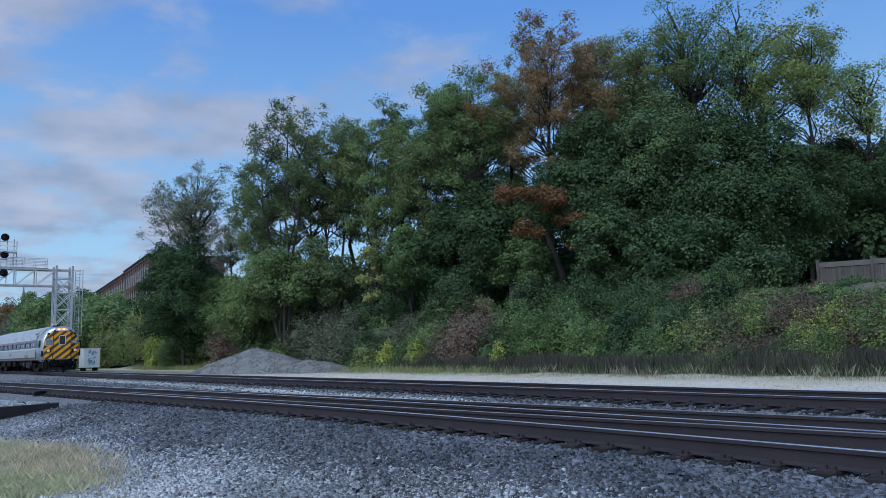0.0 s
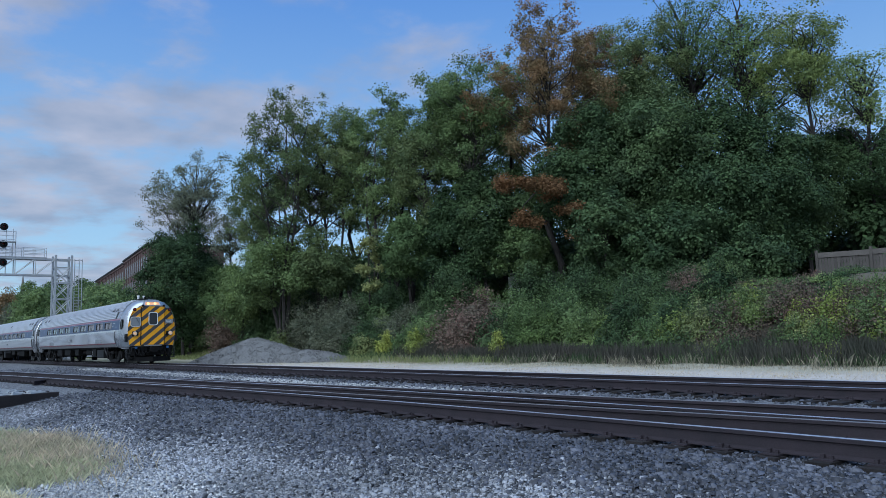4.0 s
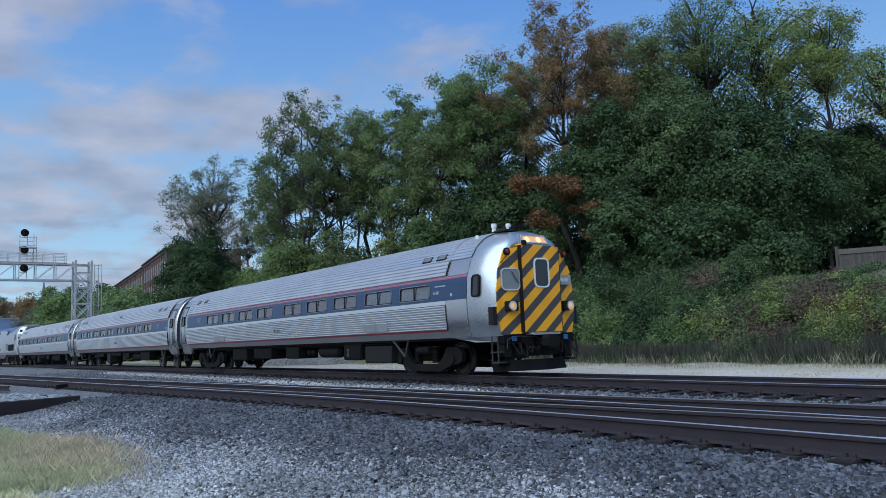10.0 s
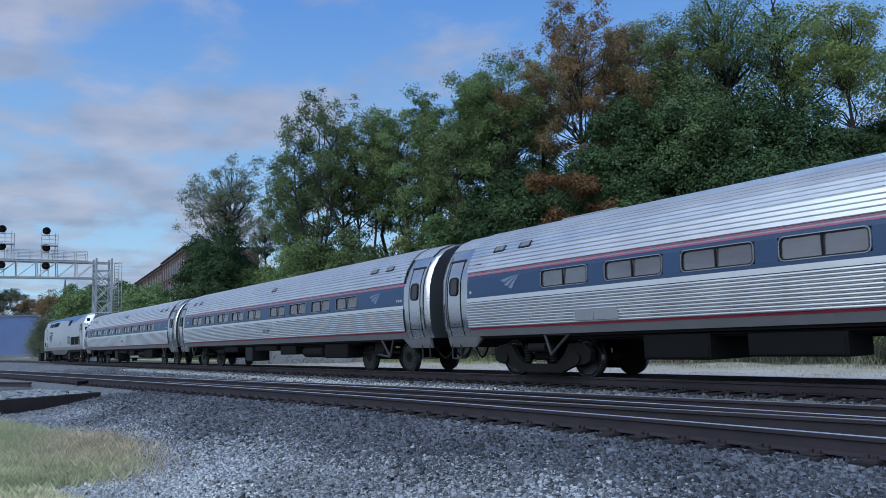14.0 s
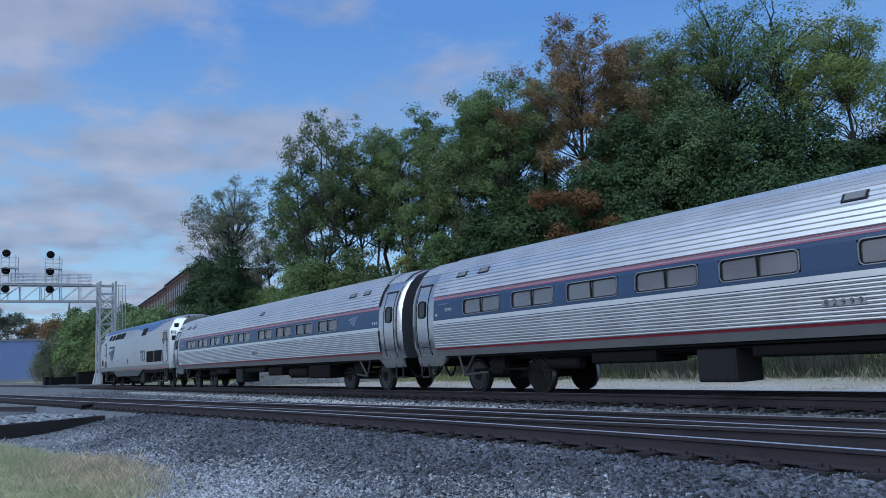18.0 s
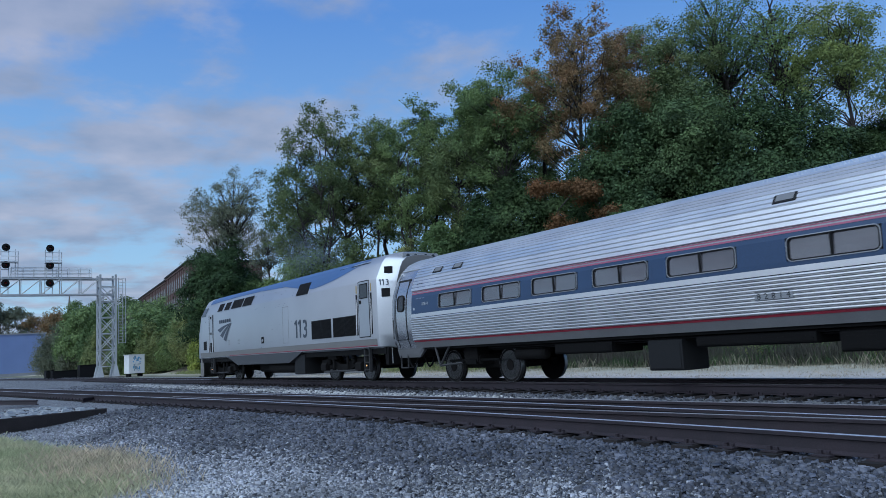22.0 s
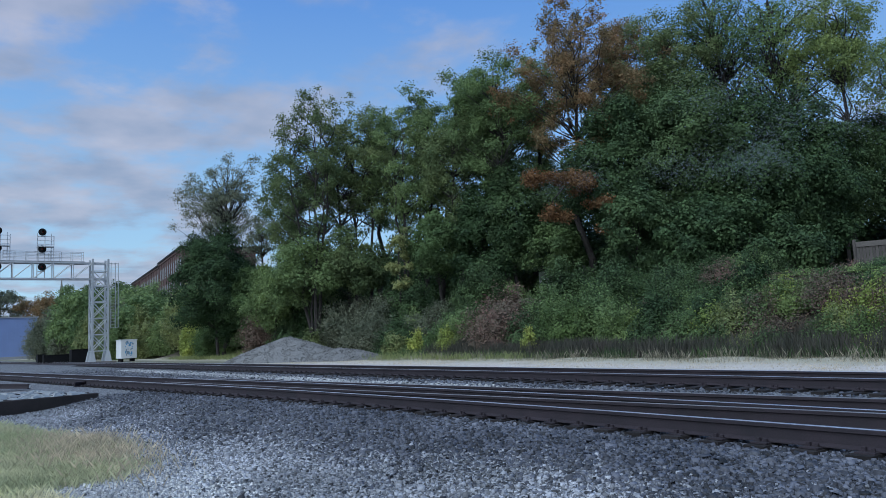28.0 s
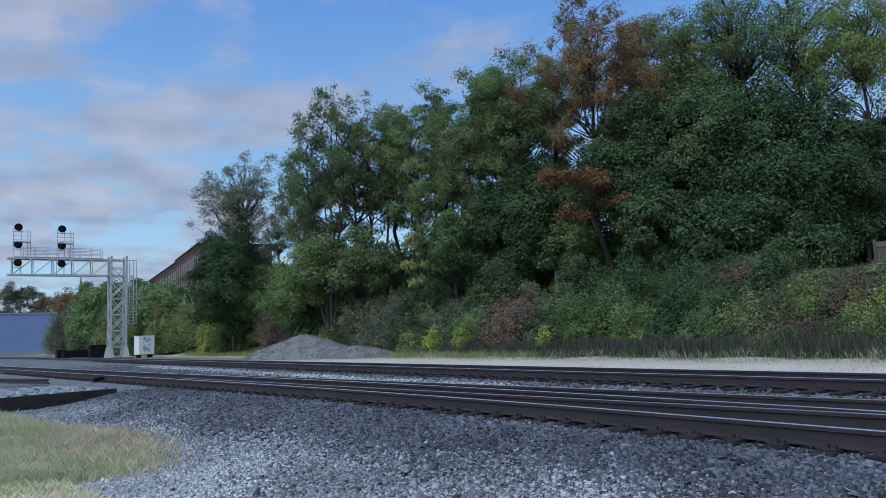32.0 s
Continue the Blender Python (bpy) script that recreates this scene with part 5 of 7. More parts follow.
    for s in (-1, 1):
        part("windscreen", Geo().sections([[(-8.88, s * 0.12, 4.06), (-8.88, s * 1.1, 3.9), (-9.16, s * 1.22, 3.42), (-9.18, s * 0.12, 3.48)], [(-8.96, s * 0.12, 4.06), (-8.96, s * 1.1, 3.9), (-9.24, s * 1.22, 3.42), (-9.26, s * 0.12, 3.48)]]), PANE_DARK, c, "dark windscreen pane")
    # ladders
    for x in (-7.15, 9.02):
        lad = Geo()
        for dx in (-0.17, 0.17):
            lad.box(x + dx - 0.02, x + dx + 0.02, -1.5, -1.4, 0.34, 1.4)
        for z in (0.4, 0.64, 0.88, 1.12, 1.32):
            lad.box(x - 0.17, x + 0.17, -1.5, -1.4, z, z + 0.03)
        part("ladder", lad, BRACKET, c, "steel side ladder")
        part("ladder_back", Geo().box(x - 0.17, x + 0.17, -1.4, -1.36, 0.36, 1.14), BLACK, c)
        part("step_light", Geo().lathe((x - 0.02, -1.5, 0.56), (0, -1, 0), [(0, 0.024), (0.012, 0.02), (0.016, 0.0)], 10), LAMP, c, "small glowing step light")
    part("filler_recess", Geo().strip(loco_strip(1.62, 1.9, 0.006), [-0.3, 0.0]), BLACK, c, "dark filler recess")
    part("filler_cap", Geo().lathe((-0.12, -1.53, 1.74), (0, -1, 0), [(0, 0.06), (0.04, 0.06), (0.05, 0.0)], 12), GREY, c)
    part("access_panel", loco_frame(2.1, 2.66, 1.55, 3.0, 0.012, 0.004), GREY_BAND, c)
    for x in (-4.6, -3.2):
        part("jacking_plate", loco_frame(x, x + 0.2, 1.72, 1.92, 0.012, 0.004), GREY_BAND, c)
    # lettering: the number, the emblem and plain bars for the name
    road_number(c, on_loco(3.28, 1.7, 0.01, 0), 0.7, "large slate-grey road number")
    road_number(c, Matrix.Translation((9.985, -1.475, 3.14)) @ pose(0, 0, 0, 88, 0, 47.5), 0.2, "small slate-grey road number")
    swoosh(c, on_loco(-5.1, 2.32, 0.012, 0), 2.1, 0.85, TEXT_GREY)
    bars(c, on_loco(-5.0, 2.88, 0.012, 0), 1.7, 0.16, 6, TEXT_GREY)
    # rear end: marker windows, number lamp bar
    rb = part("rear_light_bar", Geo().box(10.05, 10.33, -0.7, 0.7, 4.02, 4.2, 0.03), GREY, c)
    for y in (-0.5, -0.2, 0.2, 0.5):
        part("lens", Geo().lathe((10.33, y, 4.1), (1, 0, 0), [(0, 0.07), (0.015, 0.05), (0.02, 0.0)], 12), PANE_DARK, rb)
    for z, w in ((3.62, 0.1), (2.9, 0.1)):
        e = part("corner_window", Geo().box(-0.14, 0.14, -0.012, 0.012, z - 0.14, z + 0.14), BLACK, c)
        e.matrix_basis = pose(10.13, -1.31 + (0.14 if z > 3.3 else 0.0), 0, 0, 0, 47.5)
    part("rear_handrail", Geo().rod((10.16, -1.1, 1.25), (10.16, -1.1, 2.2), 0.018, 8).rod((10.2, -1.2, 0.6), (10.2, -1.2, 1.1), 0.018, 8), STEEL, c)
    part("buffer_beam", Geo().box(10.0, 10.2, -1.35, 1.35, 0.55, 1.12, 0.03), DARK, c)
    part("coupler", Geo().box(10.1, 10.48, -0.15, 0.15, 0.74, 0.98, 0.04), SHADED_GRIME, c)
    pil = [(-9.2, 1.42), (-9.75, 1.3), (-9.95, 0.9), (-10.0, 0.0)]
    out = [(x, -y, z) for x, y in pil for z in (0,)] + [(x, y, 0) for x, y in pil[-2::-1]]
    part("pilot", Geo().sections([[(x, y, 0.2) for x, y, _ in out] + [(x + 0.1, y * 0.93, 0.2) for x, y, _ in out[::-1]], [(x, y, 1.12) for x, y, _ in out] + [(x + 0.1, y * 0.93, 1.12) for x, y, _ in out[::-1]]]), GREY_BAND, c, "grey pilot sheet round the nose")
    part("pilot_edge", Geo().box(-9.85, -9.0, -1.35, 1.35, 0.16, 0.24), BLACK, c)
    # tanks and boxes under the frame
    part("air_tank", Geo().lathe((-0.1, -1.1, 0.55), (1, 0, 0), [(0, 0.0), (0.02, 0.15), (0.08, 0.22), (2.9, 0.22), (2.96, 0.15), (2.98, 0.0)], 18), SHADED_GRIME, c, "", True)
    part("battery_box", Geo().box(2.95, 3.9, -1.42, -0.6, 0.28, 1.05, 0.03), CHARCOAL, c, "dark grey box beside the truck")
    part("fuel_tank", Geo().box(-1.9, 2.4, -1.0, 1.4, 0.38, 0.8, 0.08), DARK, c)
    for cx in (-6.62, 6.62):
        for k in (-1, 1):
            wheelset(c, cx + k * 1.36, 0.508)
        for s in (-1, 1):
            pr = [(-1.9, 0.5), (-1.75, 0.78), (-0.9, 0.86), (-0.3, 0.62), (0.3, 0.62), (0.9, 0.86), (1.75, 0.78), (1.9, 0.5), (1.5, 0.42), (0.8, 0.5), (0.3, 0.38), (-0.3, 0.38), (-0.8, 0.5), (-1.5, 0.42)]
            f = part("truck_frame", Geo().sections([[(cx + a, s * 0.98, z) for a, z in pr], [(cx + a, s * 1.14, z) for a, z in pr]]), SHADED_GRIME, c, "cast truck side frame")
            for k in (-1, 1):
                part("axle_box", Geo().box(cx + k * 1.36 - 0.2, cx + k * 1.36 + 0.2, min(s * 1.1, s * 1.3), max(s * 1.1, s * 1.3), 0.36, 0.68, 0.06), SHADED_GRIME, f)
                part("damper", Geo().rod((cx + k * 0.55, s * 1.25, 0.42), (cx + k * 0.55, s * 1.25, 1.05), 0.05, 10), SHADED_GRIME, f)
                sp = Geo().lathe((cx + k * 0.95, s * 1.2, 0.62), (0, 0, 1), [(j * 0.06 + a, r) for j in range(6) for a, r in ((0, 0.08), (0.02, 0.105), (0.045, 0.08))], 10)
                part("coil_spring", sp, DARK, f)
            part("traction_rod", Geo().rod((cx - 1.3, s * 1.26, 0.36), (cx + 1.3, s * 1.26, 0.4), 0.035, 8), BRACKET, f)
            part("brake_cylinder", Geo().rod((cx - 0.9, s * 1.22, 0.88), (cx - 0.25, s * 1.22, 0.88), 0.09, 12), SHADED_GRIME, f)
    return c


SKIRT_GREY = material("skirt_grey", (0.05, 0.052, 0.058), 0.5, 0.0, 0.3, 2.0)
DULL_YELLOW = material("dull_yellow_strip", (0.4, 0.28, 0.09), 0.6, 0.0, 0.2, 3.0)
BLUE_ROOF = material("roof_blue", (0.04, 0.105, 0.25), 0.4, 0.0, 0.15, 0.8)
GREY_BAND = material("band_grey", (0.19, 0.184, 0.178), 0.45, 0.15, 0.12, 0.8)
PUSHER = locomotive()
CARS = [(LEADING, -12.5), (CHARGED, -38.45), (SECOND, -64.35), (PUSHER, -87.8)]

# ---- trees and undergrowth ----
def leaf_quads(centres, size, rng, facing=None, scatter=0.5):
    """A bent kite-shaped leaf at each centre; facing gives the way that its face inclines to."""
    n = len(centres)
    face = rng.normal(0, 1, (n, 3)) * (scatter if facing is not None else 1.0)
    if facing is not None:
        face = face + facing
    face /= np.linalg.norm(face, axis=1)[:, None] + 1e-6
    a = np.cross(face, rng.normal(0, 1, (n, 3)))
    a /= np.linalg.norm(a, axis=1)[:, None] + 1e-6
    b = np.cross(face, a)
    s = size * rng.uniform(0.6, 1.4, n)[:, None]
    fold = face * s * 0.25
    v = np.stack([centres - a * s, centres - b * s * 0.7 + fold, centres + a * s, centres + b * s * 0.7 + fold], 1).reshape(-1, 3)
    i = np.arange(n)[:, None] * 4
    return v, np.concatenate([i + [[0, 1, 2]], i + [[0, 2, 3]]], 0).reshape(-1, 3)


def limb(g, a, b, r0, r1, rng, bends=3, bend=0.06):
    """A tapering crooked limb."""
    a, b = Vector(a), Vector(b)
    pts = [a]
    for k in range(1, bends + 1):
        u = k / bends
        w = (b - a).length * bend * (1 - u * 0.5) if k < bends else 0
        pts.append(a.lerp(b, u) + Vector((rng.normal() * w, rng.normal() * w, (b - a).length * 0.05 * math.sin(u * 3.14))))
    rings = []
    for k, p in enumerate(pts):
        q = (pts[min(k + 1, bends)] - pts[max(k - 1, 0)]).to_track_quat("Z", "Y")
        r = r0 + (r1 - r0) * k / bends
        rings.append([p + q @ Vector((r * math.cos(6.283 * j / 6), r * math.sin(6.283 * j / 6), 0)) for j in range(6)])
    g.sections(rings)
    return pts


# crown habits: clumps per square metre of crown surface, clump size, layers of leaves, leaf size, flattening, hollow, how far leaves fill a clump
HABIT = {
    "dense": (0.5, (0.5, 1.4), 7.0, 0.086, 0.8, 0.5, 0.5),
    "under": (0.55, (0.45, 1.2), 6.0, 0.084, 0.75, 0.35, 0.5),
    "mid": (0.64, (0.38, 0.98), 2.15, 0.074, 0.8, 0.15, 0.1),
    "open": (0.6, (0.55, 1.25), 1.2, 0.082, 0.8, 0.12, 0.2),
    "airy": (0.75, (0.35, 0.85), 1.6, 0.072, 0.85, 0.1, 0.05),
    "far": (0.3, (0.9, 1.7), 5.0, 0.2, 0.8, 0.6, 0.4),
}


def tree(x, y, top, low, radius, kind, habit, label, seed=0, trunks=1, boughs=()):
    """A trunk with limbs that end in leafy clumps: the crown reaches from low to top and spreads by radius."""
    rng = np.random.default_rng(seed + int(abs(x) * 10) + int(y))
    per, (c0, c1), layers, size, flat, hollow, shell = HABIT[habit]
    base = float(ground_z(x, y))
    t = thing("tree", label, "tree", at=pose(x, y, base))
    H, Lo = top - base, max(low - base, 0.3)
    mid, half = (H + Lo) / 2, (H - Lo) / 2
    area = 4 * math.pi * ((radius * radius + 2 * radius * half) / 3)
    count = int(np.clip(per * area, 14, 190))
    d = rng.normal(0, 1, (count, 3)); d /= np.linalg.norm(d, axis=1)[:, None]
    # the outline swells and draws in, so that boughs stand out of the crown
    ph = rng.uniform(0, 6.283, 3)
    swell = 1 + 0.13 * np.sin(3 * np.arctan2(d[:, 1], d[:, 0]) + ph[0] + 2 * d[:, 2]) + 0.11 * np.sin(5 * d[:, 2] + ph[1]) + rng.normal(0, 0.06, count)
    r = (hollow + (1 - hollow) * rng.uniform(0, 1, count) ** 0.55) * swell
    taper = 1.08 - 0.1 * np.maximum(d[:, 2], 0) - 0.06 * np.maximum(-d[:, 2], 0)
    rc = rng.uniform(c0, c1, count) * min(1.0, 0.35 + radius / 5.0)
    cen = np.stack([d[:, 0] * r * taper * (radius - rc * 0.6), d[:, 1] * r * taper * (radius - rc * 0.6), mid + d[:, 2] * r * (half - rc * flat * 0.6)], 1)
    pts, face = [], []
    total = layers * math.pi * radius * half / (1.0 * size * size)
    share = rc ** 2 / (rc ** 2).sum()
    for c, q, way, part_of in zip(cen, rc, d, share):
        n = max(8, int(total * part_of))
        e = rng.normal(0, 1, (n, 3)) + way * 0.35 + (0, 0, 0.35)
        e /= np.linalg.norm(e, axis=1)[:, None]
        ragged = 1 + 0.38 * np.sin(e[:, 0] * 5 + c[0] * 9) * np.sin(e[:, 1] * 6 + c[1] * 7 + e[:, 2] * 5)
        pts.append(c + e * (q * ragged * (shell + (1.12 - shell) * rng.uniform(0, 1, n) ** 0.6))[:, None] * (1, 1, flat))
        face.append(e * 0.7 + way * 0.3 + (0, 0, 0.4))
    v, f = leaf_quads(np.concatenate(pts), size, rng, np.concatenate(face), 0.5)
    wood = Geo()
    thick = 0.011 * H + 0.04
    reach = Lo + half * (1.45 if trunks == 1 else 1.15)
    for tr in range(trunks):
        ox, oy = (0, 0) if trunks == 1 else rng.normal(0, 0.4, 2)
        lean = rng.normal(0, 0.035 * H, 2) if trunks > 1 else rng.normal(0, 0.025 * H, 2)
        lean *= min(1, radius / 3)
        crook = limb(wood, (ox, oy, -0.4), (ox + lean[0], oy + lean[1], reach), thick / trunks ** 0.5, thick * 0.2, rng, 7, 0.014)
        for c in cen[tr::trunks]:
            k = int(np.clip((c[2] - 0.8 * math.hypot(c[0], c[1])) / reach * 7, 2, 7))
            if rng.random() < (0.8 if habit in ("open", "airy") else 0.45):
                limb(wood, crook[k], c, thick * (0.32 if habit == "open" else 0.2), thick * 0.04, rng, 4, 0.08)
    low_pts, low_face = [], []
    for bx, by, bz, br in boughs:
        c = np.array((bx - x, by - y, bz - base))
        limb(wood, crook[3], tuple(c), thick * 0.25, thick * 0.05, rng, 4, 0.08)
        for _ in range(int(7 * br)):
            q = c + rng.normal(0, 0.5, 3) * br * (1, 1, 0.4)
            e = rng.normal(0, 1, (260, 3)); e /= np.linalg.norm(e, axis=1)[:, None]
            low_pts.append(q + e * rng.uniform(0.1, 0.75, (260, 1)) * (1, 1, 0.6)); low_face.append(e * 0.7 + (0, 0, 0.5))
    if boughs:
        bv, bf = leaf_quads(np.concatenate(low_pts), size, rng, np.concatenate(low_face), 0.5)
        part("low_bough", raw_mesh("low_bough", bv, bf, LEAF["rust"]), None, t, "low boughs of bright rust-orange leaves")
    part("trunk", wood, BARK, t)
    part("crown", raw_mesh("crown", v, f, LEAF[kind]), None, t)
    return t


TREES = (
    (-74.8, 25.5, 20.3, 10.8, 4.88, "grey", "airy", "tall grey-green tree with a thin airy crown"),
    (-73.0, 24.4, 12.0, 1.7, 4.28, "dark", "dense", "dense green tree on the bank"),
    (-60.4, 26.6, 16.1, 7.2, 2.55, "olive", "mid", "thin olive green tree on the bank"),
    (-56.7, 33.7, 22.1, 9.5, 3.05, "green", "mid", "tall green tree on the bank"),
    (-52.4, 36.7, 21.7, 9.5, 2.76, "green", "mid", "tall green tree on the bank"),
    (-46.8, 37.6, 22.5, 12.5, 2.68, "green", "dense", "green tree among the taller ones"),
    (-45.5, 42.1, 23.8, 12.7, 2.39, "olive", "mid", "olive green tree behind the orange one"),
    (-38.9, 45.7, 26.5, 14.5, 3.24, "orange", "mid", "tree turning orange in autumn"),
    (-67.9, 26.9, 13.3, 8.4, 2.37, "grey", "airy", "thin grey-green tree on the bank"),
    (-69.1, 26.5, 8.3, 2.1, 2.28, "green", "dense", "shaded green tree on the bank"),
    (-55.2, 26.0, 20.6, 8.5, 4.14, "olive", "mid", "tall green tree with an airy outline"),
    (-55.2, 30.3, 21.7, 9.1, 4.08, "olive", "mid", "tall slender green tree on the bank"),
    (-51.4, 32.9, 21.0, 8.3, 3.58, "green", "mid", "tall green tree with several trunks"),
    (-56.5, 37.8, 23.9, 18.5, 2.10, "dark", "mid", "slender dark tree behind the others"),
    (-47.4, 35.1, 20.2, 7.9, 3.73, "olive", "mid", "green tree with a full crown"),
    (-48.4, 30.1, 9.6, 4.4, 1.19, "yel", "mid", "slim yellow-green tree hung with vines"),
    (-43.5, 36.8, 23.0, 11.9, 4.48, "green", "mid", "tall green tree with a full crown"),
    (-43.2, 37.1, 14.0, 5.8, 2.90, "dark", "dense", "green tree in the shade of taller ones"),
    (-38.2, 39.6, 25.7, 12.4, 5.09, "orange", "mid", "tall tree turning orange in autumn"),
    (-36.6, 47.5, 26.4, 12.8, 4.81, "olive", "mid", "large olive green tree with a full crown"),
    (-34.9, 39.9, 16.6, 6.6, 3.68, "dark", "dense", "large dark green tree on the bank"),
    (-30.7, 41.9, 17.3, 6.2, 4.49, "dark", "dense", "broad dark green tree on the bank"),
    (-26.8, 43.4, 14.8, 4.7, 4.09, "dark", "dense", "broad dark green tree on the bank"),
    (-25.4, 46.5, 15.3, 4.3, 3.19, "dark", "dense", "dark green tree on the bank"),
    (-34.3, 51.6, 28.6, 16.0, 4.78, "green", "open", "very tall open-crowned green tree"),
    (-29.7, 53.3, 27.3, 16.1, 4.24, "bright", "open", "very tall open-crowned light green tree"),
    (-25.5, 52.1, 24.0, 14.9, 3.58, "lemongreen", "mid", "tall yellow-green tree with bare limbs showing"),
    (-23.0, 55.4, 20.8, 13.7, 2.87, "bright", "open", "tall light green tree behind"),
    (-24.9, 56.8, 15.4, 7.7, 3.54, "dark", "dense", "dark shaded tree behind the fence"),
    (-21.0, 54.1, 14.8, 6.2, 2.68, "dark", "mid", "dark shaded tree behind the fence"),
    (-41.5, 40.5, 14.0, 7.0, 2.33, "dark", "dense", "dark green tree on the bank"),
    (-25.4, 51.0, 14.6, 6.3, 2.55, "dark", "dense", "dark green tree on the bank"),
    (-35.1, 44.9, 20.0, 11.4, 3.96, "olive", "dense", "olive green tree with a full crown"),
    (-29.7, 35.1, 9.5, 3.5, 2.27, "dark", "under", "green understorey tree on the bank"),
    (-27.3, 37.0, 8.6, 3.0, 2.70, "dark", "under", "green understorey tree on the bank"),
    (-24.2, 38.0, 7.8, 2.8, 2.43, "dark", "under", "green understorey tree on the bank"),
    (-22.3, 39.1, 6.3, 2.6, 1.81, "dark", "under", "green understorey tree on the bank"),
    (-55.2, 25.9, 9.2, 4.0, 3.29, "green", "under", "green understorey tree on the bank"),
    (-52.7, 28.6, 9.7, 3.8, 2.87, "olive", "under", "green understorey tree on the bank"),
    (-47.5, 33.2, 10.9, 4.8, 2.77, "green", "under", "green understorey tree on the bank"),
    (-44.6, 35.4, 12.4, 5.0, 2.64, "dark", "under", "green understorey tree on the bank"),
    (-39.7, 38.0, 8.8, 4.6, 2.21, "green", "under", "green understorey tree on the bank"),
    (-60.9, 25.4, 8.4, 1.9, 2.55, "green", "under", "green understorey tree on the bank"),
    (-105.0, 27.5, 8.4, -0.4, 5.4, "green", "far", "dark green tree by the line"),
    (-118.0, 28.0, 9.8, -0.4, 5.5, "green", "far", "dark green tree by the line"),
    (-136.0, 24.5, 11.4, -0.6, 6.2, "green", "far", "green tree beside the shed"),
    (-150.0, 31.0, 13.5, -0.6, 7.0, "dark", "far", "green tree in the distance"),
    (-270.0, 21.0, 22.5, 3.0, 9.0, "grey", "far", "distant tree thinning in autumn"),
    (-262.0, 33.0, 19.5, 1.0, 7.0, "orange", "far", "distant tree turning russet in autumn"),
    (-258.0, 43.0, 21.0, 0.0, 9.5, "green", "far", "distant green tree below the spire"),
    (-96.0, 30.5, 9.0, 1.0, 5.0, "green", "far", "dark green tree near the signal bridge"),
    (-63.5, 29.0, 8.4, 0.8, 3.2, "dark", "dense", "dense green tree on the bank"),
    (-69.5, 29.5, 8.0, 0.6, 3.4, "dark", "dense", "dense green tree on the bank"),
)
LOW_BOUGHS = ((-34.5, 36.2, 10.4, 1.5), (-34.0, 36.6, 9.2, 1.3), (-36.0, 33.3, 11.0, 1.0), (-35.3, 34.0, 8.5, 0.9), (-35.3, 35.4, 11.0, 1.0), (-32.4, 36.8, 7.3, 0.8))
for k, (x, y, top, low, rad, kind, habit, label) in enumerate(TREES):
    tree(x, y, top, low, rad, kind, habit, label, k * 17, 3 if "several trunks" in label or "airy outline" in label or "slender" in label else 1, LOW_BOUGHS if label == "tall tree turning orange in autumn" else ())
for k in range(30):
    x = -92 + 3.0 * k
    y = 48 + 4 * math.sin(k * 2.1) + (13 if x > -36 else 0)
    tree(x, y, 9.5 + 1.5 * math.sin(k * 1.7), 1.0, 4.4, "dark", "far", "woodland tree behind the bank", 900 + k)

